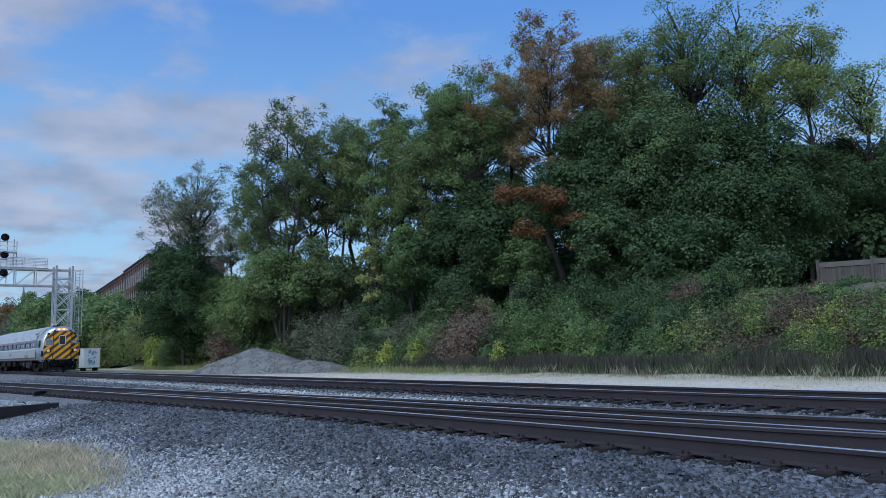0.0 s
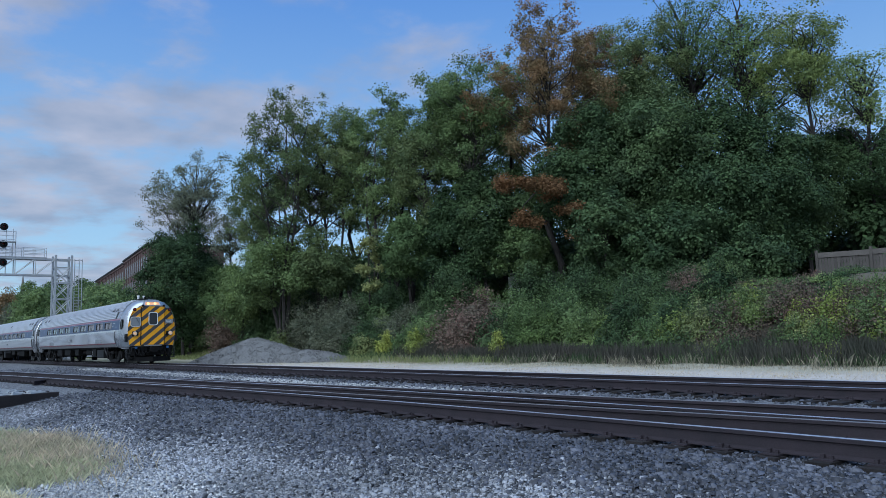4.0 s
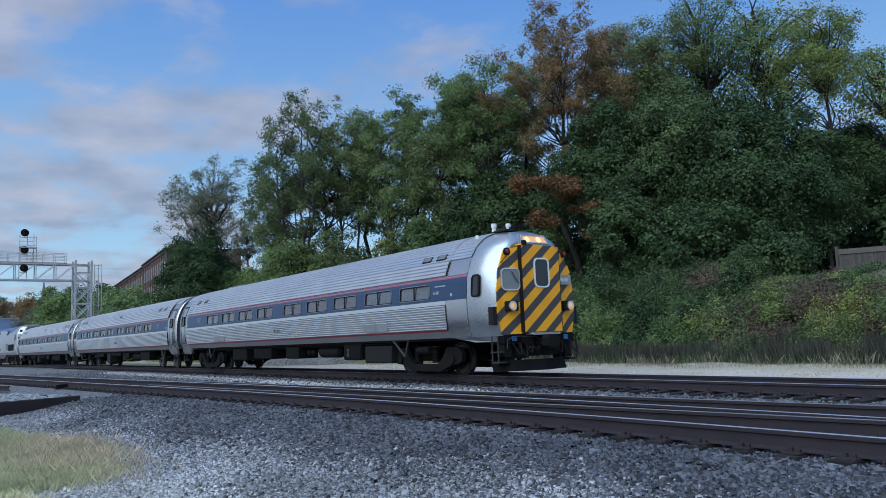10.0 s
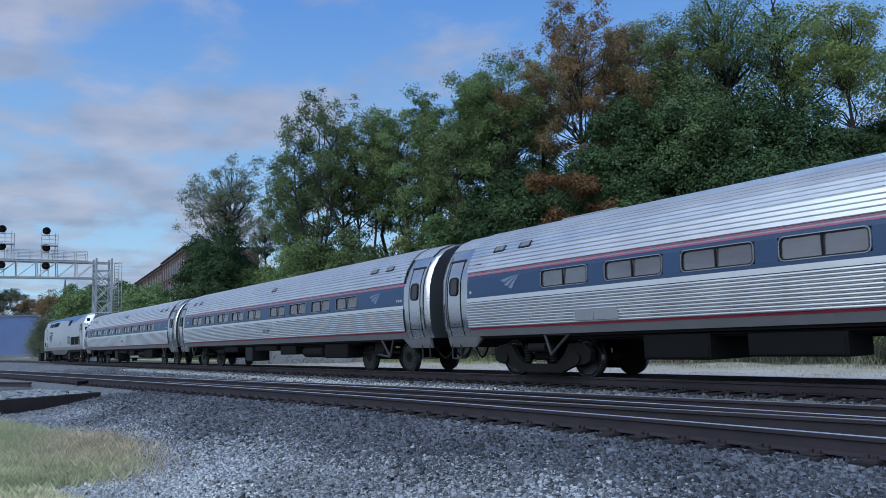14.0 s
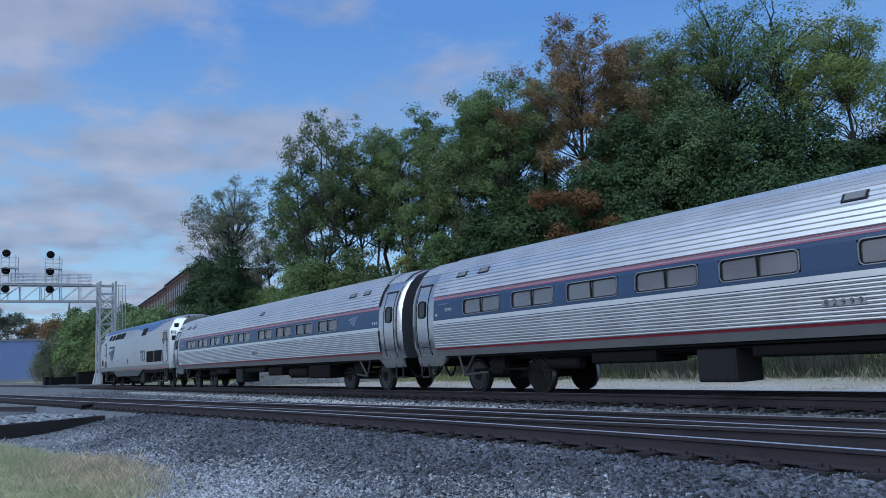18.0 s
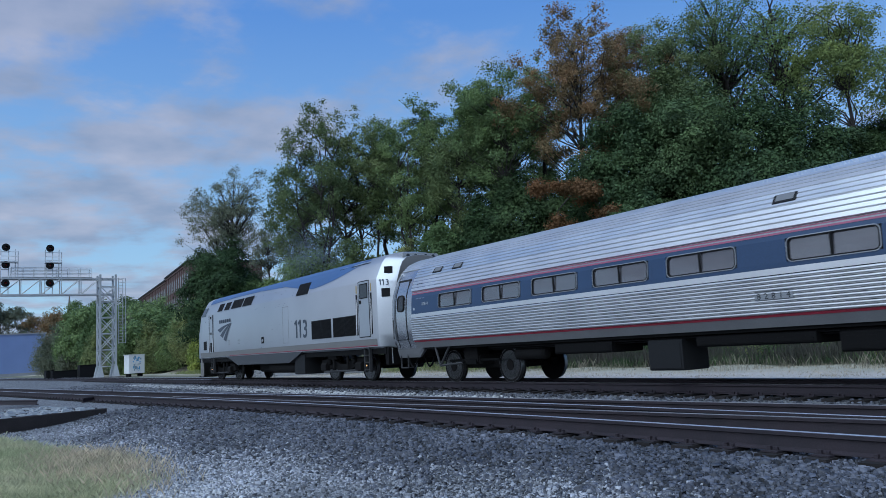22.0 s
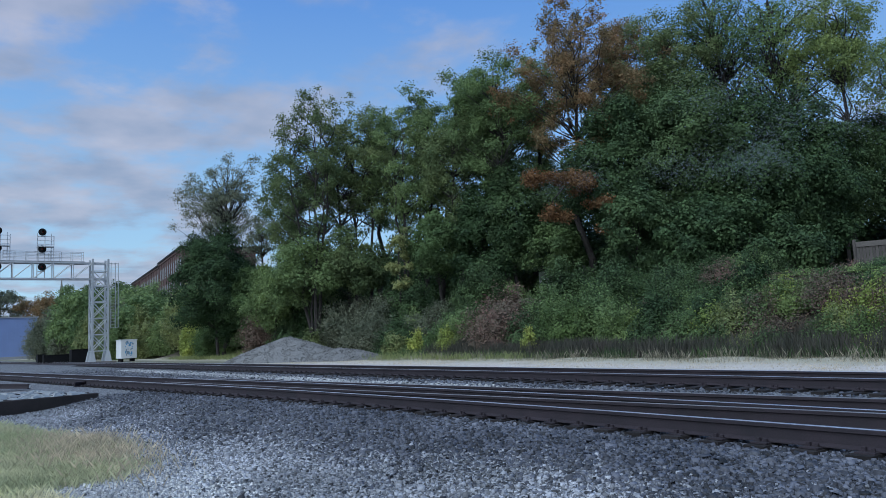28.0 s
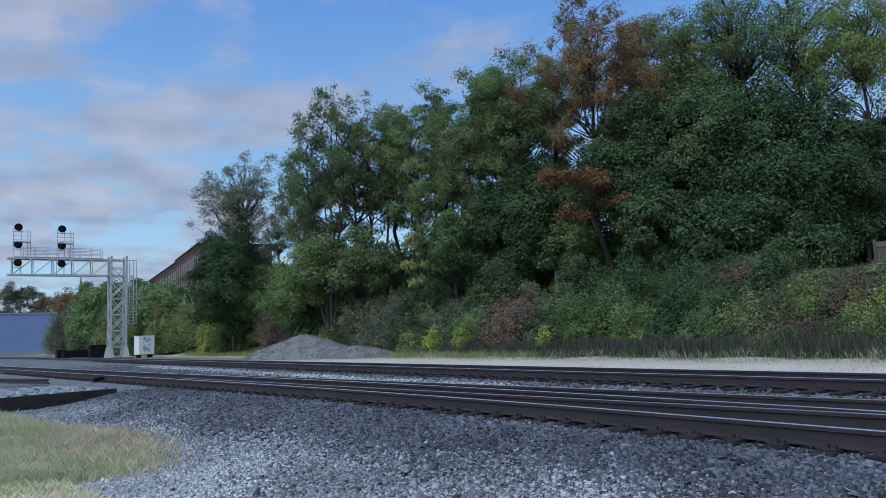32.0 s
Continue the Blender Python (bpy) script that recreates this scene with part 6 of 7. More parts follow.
# ---- shrubs on the bank: place, height, half width, leaves ----
BUSHES = (
    (-165, 22, 9.0, 3.6, "grey"), (-151, 23.5, 10.0, 3.4, "green"), (-140, 22, 7.5, 3.0, "grey"), (-131, 23.5, 9.0, 2.8, "green"), (-122, 22.5, 6.4, 2.6, "yel"), (-114, 23.5, 7.4, 2.4, "grey"), (-106, 22.6, 4.6, 2.2, "green"), (-180, 24, 9.0, 4.6, "grey"), (-145, 25, 10.5, 3.0, "grey"), (-100, 24, 5.8, 1.8, "yel"),
    (-136.8, 30, 8.9, 3.6, "dark"), (-120.2, 30, 9.0, 3.2, "green"), (-92.5, 27, 6.7, 2.3, "yel"), (-85.3, 25.5, 3.9, 1.2, "lemon"),
    (-96.2, 26, 4.8, 2.0, "green"), (-79.7, 28, 6.9, 2.0, "green"), (-77.3, 26, 4.3, 2.2, "dark"), (-73.1, 28, 3.9, 2.2, "dark"),
    (-65.2, 27, 4.0, 2.8, "red"), (-59.9, 29, 3.8, 2.4, "dark"), (-52.8, 28, 4.3, 2.2, "grey"), (-53.1, 25, 2.0, 0.8, "yel"),
    (-49.3, 29, 3.1, 1.9, "grey"), (-42.1, 26, 1.9, 1.5, "dark"), (-42.1, 28, 1.9, 1.5, "grey"), (-37.0, 25.5, 1.5, 0.8, "green"),
    (-35.4, 25, 1.6, 0.5, "lemon"), (-41.1, 25, 1.6, 0.7, "yel"), (-37.4, 28, 1.2, 1.4, "dark"), (-33.0, 27.5, 2.9, 2.2, "red"),
    (-31.7, 26, 2.2, 1.5, "red"), (-30.8, 28.5, 2.5, 1.4, "green"), (-27.6, 27, 2.4, 1.3, "bright"), (-26.2, 28, 2.4, 1.4, "green"),
    (-23.9, 27, 2.3, 1.1, "bright"), (-22.8, 28, 2.7, 1.2, "dark"), (-20.0, 26, 1.7, 1.0, "green"), (-20.3, 28, 2.5, 1.0, "dark"),
    (-17.9, 26.5, 2.5, 0.5, "yel"), (-16.8, 25.5, 0.9, 0.5, "yel"), (-17.7, 28, 1.9, 0.8, "red"), (-17.3, 29, 1.7, 0.9, "green"),
    (-15.4, 26.5, 1.1, 0.8, "red"), (-16.4, 30, 1.4, 1.0, "dark"), (-14.0, 26, 1.2, 0.7, "green"), (-14.0, 27, 1.4, 0.5, "lemon"),
    (-14.6, 29, 1.5, 0.8, "red"), (-12.7, 26, 1.2, 0.7, "bright"), (-11.9, 25.2, 0.6, 0.4, "lemon"), (-13.4, 29, 1.6, 0.6, "lemon"),
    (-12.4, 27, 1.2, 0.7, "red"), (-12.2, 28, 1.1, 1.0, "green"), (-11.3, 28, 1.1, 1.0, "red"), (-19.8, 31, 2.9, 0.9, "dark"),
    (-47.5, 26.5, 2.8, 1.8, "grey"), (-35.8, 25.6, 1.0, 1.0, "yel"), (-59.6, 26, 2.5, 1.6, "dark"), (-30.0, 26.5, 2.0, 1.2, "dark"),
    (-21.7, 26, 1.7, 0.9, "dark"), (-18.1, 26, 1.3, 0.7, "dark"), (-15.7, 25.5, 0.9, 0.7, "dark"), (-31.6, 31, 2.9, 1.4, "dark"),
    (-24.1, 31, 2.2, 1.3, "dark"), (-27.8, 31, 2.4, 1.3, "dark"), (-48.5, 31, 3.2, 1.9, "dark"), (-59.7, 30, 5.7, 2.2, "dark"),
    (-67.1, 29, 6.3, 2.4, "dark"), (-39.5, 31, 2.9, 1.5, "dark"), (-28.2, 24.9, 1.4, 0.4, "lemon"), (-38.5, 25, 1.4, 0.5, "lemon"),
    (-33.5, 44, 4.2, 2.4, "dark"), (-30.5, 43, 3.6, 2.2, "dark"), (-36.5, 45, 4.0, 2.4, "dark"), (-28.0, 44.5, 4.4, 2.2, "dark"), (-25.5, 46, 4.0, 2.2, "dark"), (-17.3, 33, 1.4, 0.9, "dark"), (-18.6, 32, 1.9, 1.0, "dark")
)
BUSH_LABEL = {"dark": "dark green shrub on the bank", "green": "leafy green shrub on the bank", "bright": "light green sumac shrub on the bank", "yel": "yellowing shrub on the bank",
              "lemon": "small bright yellow-green shrub by the gravel", "red": "russet autumn shrub on the bank", "grey": "grey-green shrub on the bank"}


def bush(x, y, height, half, kind, seed):
    """A low crown of many leafy shoots that rise from one root."""
    rng = np.random.default_rng(4000 + seed)
    # distant shrubs get the lighter green, haze painted through their leaf colour
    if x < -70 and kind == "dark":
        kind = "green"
    b = thing("shrub", BUSH_LABEL[kind], "shrub", at=pose(x, y, float(ground_z(x, y))))
    height, half = height * 1.12, half * 1.2
    if x > -30 and x > -0.62 * y:
        height = max(0.35, min(height, 1.0 + 0.066 * y - float(ground_z(x, y)) + rng.uniform(-0.45, 0.12)))
        half = min(half, 0.5 + height)
    n = int(np.clip(26 + 30 * half, 26, 110))
    shoots, pts = Geo(), []
    small = 0.022 + 0.007 * min(height, 3) + 0.0005 * abs(x)
    total = int(3700 * min(half, 2.8) ** 1.25 * min(height, 5) ** 0.65 * (0.6 if kind in ("red", "grey") else 1.0))
    for k in range(n):
        a, r = rng.uniform(0, 6.283), half * rng.uniform(0.0, 1.0) ** 0.6
        h = height * rng.uniform(0.4, 1.1) * (1 - 0.5 * (r / half) ** 2.2)
        tip = np.array([r * math.cos(a), r * math.sin(a), h])
        root = np.array([tip[0] * 0.45, tip[1] * 0.45, -0.2])
        shoots.rod(tuple(root), tuple(tip), 0.014, 4, 0.004)
        m = total // n
        u = rng.uniform(0.12, 1.0, m) ** 0.75
        spread = (0.07 + 0.13 * half * rng.uniform(0.6, 1.4)) * (1.25 - 0.75 * u)
        p = root + (tip - root) * u[:, None] + rng.normal(0, 1, (m, 3)) * spread[:, None] * (1, 1, 0.7)
        p[:, 2] = np.maximum(p[:, 2], 0.03)
        pts.append(p)
    pts = np.concatenate(pts)
    v, f = leaf_quads(pts, small, rng, pts / (half, half, height) * (0.8, 0.8, 0.4) + (0, 0, 0.55), 0.5)
    part("stem", shoots, BARK, b)
    part("foliage", raw_mesh("foliage", v, f, LEAF[kind]), None, b)


for k, row in enumerate(BUSHES):
    bush(*row, k)
# the fill between: lower scrub so that no bare bank shows
rng_ = random.Random(11)
for k in range(60):
    x = -88 + 82 * (k + rng_.random()) / 60
    y = rng_.uniform(26.3, 36) if x < -24 else rng_.uniform(29.5, 33)
    if -44 < x < -37 and y < 32:
        continue
    bush(x, y, rng_.uniform(0.6, 1.3) + 0.012 * abs(x), rng_.uniform(1.0, 1.7), rng_.choice(["dark", "dark", "green", "grey", "dark", "green"]), 200 + k)


for k in range(48):
    x = -21.5 + 13.5 * (k + rng_.random()) / 48
    bush(x, rng_.uniform(26.4, 31.5), rng_.uniform(1.0, 2.2), rng_.uniform(0.6, 1.2), ["red", "bright", "dark", "yel", "red", "green", "lemon", "red"][k % 8], 400 + k)


for k in range(26):
    d, a = rng_.uniform(36.5, 44), radians(36.5 - 17 * (k + rng_.random()) / 26)
    bush(-d * math.sin(a), d * math.cos(a), rng_.uniform(0.9, 1.7), rng_.uniform(0.9, 1.5), ["dark", "green", "dark", "red", "dark", "green"][k % 6], 500 + k)


def blades(name, label, kind, count, place, low, high, width, seed, lean=0.25):
    """Upright stalks and blades, three-cornered, each leaning its own way."""
    rng = np.random.default_rng(seed)
    x, y = place(rng, count)
    z = ground_z(x, y)
    h = rng.uniform(low, high, count) * rng.uniform(0.6, 1.0, count)
    a = rng.uniform(0, 6.283, count)
    dx, dy = np.cos(a) * width * h ** 0.3, np.sin(a) * width * h ** 0.3
    tx, ty = rng.normal(0, lean, count) * h, rng.normal(0, lean, count) * h
    v = np.stack([np.stack([x - dx, y - dy, z - 0.02], -1), np.stack([x + dx, y + dy, z - 0.02], -1),
                  np.stack([x + tx * 0.4 + dx * 0.8, y + ty * 0.4 + dy * 0.8, z + h * 0.55], -1), np.stack([x + tx, y + ty, z + h], -1)], 1).reshape(-1, 3)
    i = np.arange(count)[:, None] * 4
    f = np.concatenate([i + [[0, 1, 2]], i + [[0, 2, 3]]], 0)
    tagged(new(name, raw_mesh(name, v, f, LEAF[kind])), label, "grass", kind="stuff")


def weeds_at(x0, x1, y0, y1, wob=0.5):
    def f(rng, n):
        x = rng.uniform(x0, x1, n)
        return x, y0 + (y1 - y0) * rng.uniform(0, 1, n) + wob * np.sin(x * 0.9) * np.sin(x * 0.37 + 1)
    return f


def patch(rng, n):
    """The lawn edge in the foreground, its rim uneven."""
    x = -10.3 - 15 * rng.uniform(0, 1, n) ** 1.3
    y = -1.5 + 4.2 * rng.uniform(0, 1, n) ** 0.8 - 0.35 * np.abs(np.sin(x * 1.7)) - 0.11 * np.abs(x + 13) ** 1.15
    return x + rng.normal(0, 0.25, n), y + rng.normal(0, 0.22, n)


def tufts(x0, x1, y0, y1, n_tuft, spread):
    """Stalks gathered in loose tufts of uneven size."""
    def f(rng, n):
        cx, cy = rng.uniform(x0, x1, n_tuft), rng.uniform(y0, y1, n_tuft)
        k = (n_tuft * rng.uniform(0, 1, n) ** 1.5).astype(int)
        return cx[k] + rng.normal(0, spread, n), cy[k] + rng.normal(0, spread * 0.8, n)
    return f


blades("dry_weeds", "brown dry weeds along the foot of the bank", "brown", 40000, tufts(-36, -5, 24.3, 26.4, 520, 0.36), 0.35, 1.05, 0.004, 5, 0.14)
blades("dry_weeds", "green weeds along the foot of the bank", "dark", 20000, tufts(-60, -5, 24.0, 26.2, 500, 0.34), 0.15, 0.6, 0.006, 15, 0.25)
blades("dry_weeds", "pale straw stalks along the gravel", "straw", 2600, tufts(-36, -5, 23.2, 24.8, 300, 0.3), 0.15, 0.55, 0.004, 6)
blades("grass", "short green grass by the gravel", "yel", 14000, tufts(-85, -27, 22.8, 25.5, 400, 0.7), 0.12, 0.5, 0.016, 7)
blades("grass", "thin dry grass over the far gravel", "straw", 4500, weeds_at(-45, -6, 21.6, 24.0), 0.05, 0.2, 0.012, 8)
blades("grass", "short tan stubble over the far gravel strip", "tan", 16000, tufts(-46, -4, 18.2, 24.0, 700, 0.4), 0.02, 0.07, 0.008, 28, 0.6)
blades("grass", "unmown yellow-green grass in the foreground", "grass", 200000, patch, 0.04, 0.16, 0.0019, 9, 0.5)
blades("grass", "dry reddish grass tips along the lawn edge", "tan", 6000, lambda rng, n: (rng.normal(-13.2, 1.3, n), rng.normal(2.25, 0.4, n)), 0.08, 0.24, 0.0016, 19, 0.4)
blades("grass", "thin yellow-green grass in pale gravel", "grass", 3200, weeds_at(-10.0, -7.9, 0.0, 1.2, 0.3), 0.05, 0.16, 0.006, 10, 0.5)

# ---- signal bridge, cabinet, gravel heap and the rest along the line ----
BX = -88.5


def signal_bridge():
    t = thing("signal_bridge", "galvanised steel cantilever signal bridge over the tracks", "signal bridge", at=pose(BX, 0, 0))
    y0, w, top = 16.56, 0.78, 10.9
    corners = [(sx, y0 + sy) for sx in (-w, w) for sy in (-w, w)]
    for x, y in corners:
        part("leg", Geo().box(x - 0.1, x + 0.1, y - 0.1, y + 0.1, 0.3, top, 0.02), GALV, t)
        part("leg_foot", Geo().sections([[(x + a * 0.35, y + b * 0.35, -0.15) for a, b in ((-1, -1), (1, -1), (1, 1), (-1, 1))], [(x + a * 0.14, y + b * 0.14, 1.0) for a, b in ((-1, -1), (1, -1), (1, 1), (-1, 1))]]), GALV, t)
    part("footing", Geo().box(-1.5, 1.5, y0 - 1.5, y0 + 1.5, -0.5, -0.1), WOOD_GREY, t, "grey concrete footing")
    zs = [1.0, 2.75, 4.5, 6.25, 8.0, 9.6]
    for k, z in enumerate(zs):
        zn = zs[k + 1] if k + 1 < len(zs) else None
        for (xa, ya), (xb, yb) in ((corners[0], corners[1]), (corners[2], corners[3]), (corners[0], corners[2]), (corners[1], corners[3])):
            part("cross_bar", Geo().rod((xa, ya, z), (xb, yb, z), 0.06, 6), GALV, t)
            if zn:
                part("brace", Geo().rod((xa, ya, z), (xb, yb, zn), 0.05, 6), GALV, t)
                part("brace", Geo().rod((xb, yb, z), (xa, ya, zn), 0.05, 6), GALV, t)
    # arm: a box truss reaching over the tracks
    a0, a1, zl, zh = 6.0, y0 + w, 8.75, 10.45
    for x in (-0.6, 0.6):
        for z in (zl, zh):
            part("chord", Geo().sections([[(x - 0.07, a0, z - 0.08), (x + 0.07, a0, z - 0.08), (x + 0.07, a0, z + 0.08), (x - 0.07, a0, z + 0.08)], [(x - 0.07, a1, z - 0.08), (x + 0.07, a1, z - 0.08), (x + 0.07, a1, z + 0.08), (x - 0.07, a1, z + 0.08)]]), GALV, t)
        n = 5
        for k in range(n):
            p, q = a0 + 0.4 + (y0 - w - a0 - 0.4) * k / n, a0 + 0.4 + (y0 - w - a0 - 0.4) * (k + 1) / n
            part("upright", Geo().rod((x, p, zl), (x, p, zh), 0.055, 6), GALV, t)
            part("diagonal", Geo().rod((x, p, zl), (x, q, zh) if k % 2 == 0 else (x, q, zh), 0.06, 6), GALV, t)
    for k in range(9):
        y = a0 + 0.3 + 1.1 * k
        part("tie_bar", Geo().rod((-0.6, y, zh), (0.6, y, zh), 0.05, 6), GALV, t)
    part("walkway", Geo().box(-0.55, 0.55, 6.6, 15.0, zh + 0.13, zh + 0.18), GALV, t)
    for x in (-0.55, 0.55):
        for z in (zh + 0.55, zh + 0.85, zh + 1.15):
            part("handrail", Geo().rod((x, 7.4, z), (x, 14.9, z), 0.028, 6), GALV, t)
        for k in range(8):
            y = 7.4 + 7.5 * k / 7
            part("rail_post", Geo().rod((x, y, zh + 0.15), (x, y, zh + 1.15), 0.032, 6), GALV, t)
    # ladder with side rails
    for y in (17.75, 18.2, 18.5):
        part("ladder_rail", Geo().rod((0.1, y, 3.4), (0.1, y, 10.6), 0.04, 6), GALV, t)
    for k in range(22):
        part("rung", Geo().rod((0.1, 17.75, 3.5 + 0.33 * k), (0.1, 18.2 if k % 4 else 18.5, 3.5 + 0.33 * k), 0.02, 5), GALV, t)
    part("ladder_stay", Geo().rod((0.1, y0, 10.5), (0.1, 18.5, 10.5), 0.04, 6), GALV, t)
    # two signal masts with three heads each
    for y in (6.8, 10.83):
        for dy in (-0.35, 0.35, 0.95, 1.2):
            part("signal_post", Geo().rod((0.5, y + dy, zh - 1.7 if abs(dy) < 0.5 else zh), (0.5, y + dy, 13.5 if dy < 1 else 13.3), 0.045, 6), GALV, t)
        for z in (12.2, 12.35, 13.2, 12.75):
            part("platform_rail", Geo().rod((0.5, y - 0.35, z), (0.5, y + 1.2, z), 0.025, 5), GALV, t)
        part("platform", Geo().box(0.1, 0.9, y - 0.4, y + 1.2, 12.05, 12.12), GALV, t)
        for z in (13.62, 11.82, 9.95):
            h = part("signal_head", Geo().lathe((0.72, y + 0.08, z), (1, 0, 0), [(-0.12, 0.0), (-0.1, 0.26), (-0.02, 0.28), (0.0, 0.39), (0.04, 0.39), (0.04, 0.2)], 22), BLACK, t, "round black signal head")
            part("hood", Geo().lathe((0.76, y + 0.08, z + 0.02), (1, 0, -0.1), [(0, 0.17), (0.35, 0.17), (0.35, 0.15), (0.0, 0.15)], 16), BLACK, h)
            part("lens", Geo().lathe((0.765, y + 0.08, z), (1, 0, 0), [(0.0, 0.13), (0.02, 0.1), (0.03, 0.0)], 14), LENS_RED, h, "unlit dark red lens")
            part("bracket", Geo().rod((0.55, y - 0.3, z - 0.45), (0.55, y + 0.35, z - 0.45), 0.04, 6), GALV, h)
    return t


signal_bridge()


def cabinet():
    t = thing("signal_cabinet", "white trackside signal cabinet with blue graffiti", "cabinet", at=pose(-86.0, 18.85, 0, 0, 0, 8))
    part("body", Geo().box(-0.7, 0.7, -0.82, 0.82, 0.1, 2.05, 0.03), WHITE, t)
    part("roof", Geo().box(-0.76, 0.76, -0.88, 0.88, 2.05, 2.1, 0.01), WHITE, t)
    for y in (-0.6, 0.6):
        part("foot", Geo().box(-0.5, 0.5, y - 0.1, y + 0.1, -0.35, 0.1), DARK, t)
    for a, b in ((-0.8, -0.01), (0.01, 0.8)):
        d = part("door", Geo().box(0.7, 0.72, a, b, 0.14, 2.0), WHITE, t)
        part("handle", Geo().box(0.72, 0.75, b - 0.12 if a < 0 else a + 0.08, b - 0.08 if a < 0 else a + 0.12, 0.95, 1.1), GREY, d)
    rng = random.Random(5)
    for k in range(34):
        y, z = rng.uniform(-0.42, 0.3), rng.uniform(0.3, 1.75)
        w, h = rng.uniform(0.06, 0.18), rng.uniform(0.06, 0.3)
        part("paint_mark", Geo().box(0.722 + 0.0006 * k, 0.7235 + 0.0006 * k, y, y + w, z, z + h), GRAFFITI[k % 2], t)
    return t


GRAFFITI = [material("blue_spray", (0.12, 0.4, 0.7), 0.6), material("grey_spray", (0.25, 0.36, 0.45), 0.6)]
cabinet()


def low_relay_box(x, y, w, h):
    t = thing("relay_box", "low black steel trackside box", "box", at=pose(x, y, -0.24, 0, 0, 5))
    part("body", Geo().box(-0.5, 0.5, -w / 2, w / 2, 0.1, h, 0.05), BLACK, t)
    part("lid", Geo().box(-0.55, 0.55, -w / 2 - 0.04, w / 2 + 0.04, h, h + 0.06, 0.02), BLACK, t)
    part("foot", Geo().box(-0.4, 0.4, -w / 2 + 0.1, w / 2 - 0.1, -0.1, 0.1), DARK, t)


low_relay_box(-95.0, 15.7, 1.8, 1.5)
low_relay_box(-97.0, 13.6, 2.6, 1.0)
low_relay_box(-98.0, 12.2, 0.8, 1.1)


def heap():
    """The heap of ballast beside the track: one big cone and a low tail."""
    xs, ys = np.linspace(-10, 10, 70), np.linspace(-6, 6, 50)
    X, Y = np.meshgrid(xs, ys, indexing="ij")
    r1 = np.hypot(X / 6.2, Y / 3.4)
    r2 = np.hypot((X - 5.4) / 4.6, (Y + 0.2) / 2.6)
    Z = np.maximum(1.75 * np.clip(1 - r1, 0, 1) ** 0.85, 0.85 * np.clip(1 - r2, 0, 1) ** 0.8)
    Z += 0.05 * np.sin(X * 3.1 + Y) * np.sin(Y * 2.7) * (Z > 0.05) - 0.08
    n, m = X.shape
    i = (np.arange(n - 1)[:, None] * m + np.arange(m - 1)[None]).ravel()
    a = radians(14)
    cx, cy = -49.3, 21.4
    wx, wy = cx + X * math.cos(a) - Y * math.sin(a), cy + X * math.sin(a) + Y * math.cos(a)
    wz = ground_z(wx, wy) + Z
    me = raw_mesh("gravel_heap", np.stack([wx, wy, wz], -1).reshape(-1, 3), np.stack([i, i + m, i + m + 1, i + 1], -1), HEAP)
    me.shade_smooth()
    tagged(new("gravel_heap", me), "heap of grey crushed stone beside the track", "gravel heap")
    rng = np.random.default_rng(3)

    def over(k):
        u, v = rng.uniform(-6.5, 9, k), rng.uniform(-3.5, 3.5, k)
        rr = np.maximum(1.75 * np.clip(1 - np.hypot(u / 6.2, v / 3.4), 0, 1) ** 0.85, 0.85 * np.clip(1 - np.hypot((u - 5.4) / 4.6, (v + 0.2) / 2.6), 0, 1) ** 0.8)
        x, y = cx + u * math.cos(a) - v * math.sin(a), cy + u * math.sin(a) + v * math.cos(a)
        return x, y, ground_z(x, y) + rr - 0.06
    stones("heap_stones", "loose grey stones over the heap", HEAP, 9000, over, 0.028, rng)


HEAP = material("heap_gravel", (0.21, 0.207, 0.205), 0.9, 0.0, 0.35, 9.0, 0.8, 18)
heap()


def tie_stack():
    """A low stack of dark timbers with steel plates lying on them."""
    t = thing("tie_stack", "stack of dark wooden ties with steel plates on top", "timber stack", at=pose(-22.38, 0.22, 0, 0, 0, 106.3))
    rng = random.Random(8)
    plate = mesh_of("tie_plate", Geo().box(-0.13, 0.13, -0.09, 0.09, 0.0, 0.025).box(-0.09, 0.09, -0.03, 0.03, 0.025, 0.05), GALV)
    for k in range(13):
        y = 0.05 + 0.3 * k
        a = rng.uniform(-0.12, 0.05)
        top = -0.18 + rng.uniform(-0.015, 0.015)
        part("tie", Geo().box(a, a + 4.55 + rng.uniform(-0.08, 0.06), y, y + 0.27, -0.6, top, 0.015), TIE, t, "dark weathered timber")
        for j in range(9):
            if rng.random() < 0.8:
                p = part("tie_plate", plate, None, t)
                p.matrix_basis = pose(0.5 + 0.46 * j + rng.uniform(-0.12, 0.12), y + 0.13, top, 0, rng.uniform(-5, 5), rng.uniform(-25, 25))
    return t


tie_stack()
for k, (x, y, a, ln) in enumerate(((-32.0, 3.6, 200, 5.0), (-30.5, 4.9, 125, 1.3))):
    o = solid("spare_rail", Geo().loft([(w, z + 0.186) for w, z in RAIL], 0, ln), RUST, "short length of rusty spare rail", "rail")
    o.matrix_basis = pose(x, y, -0.25, 0, 0, a)


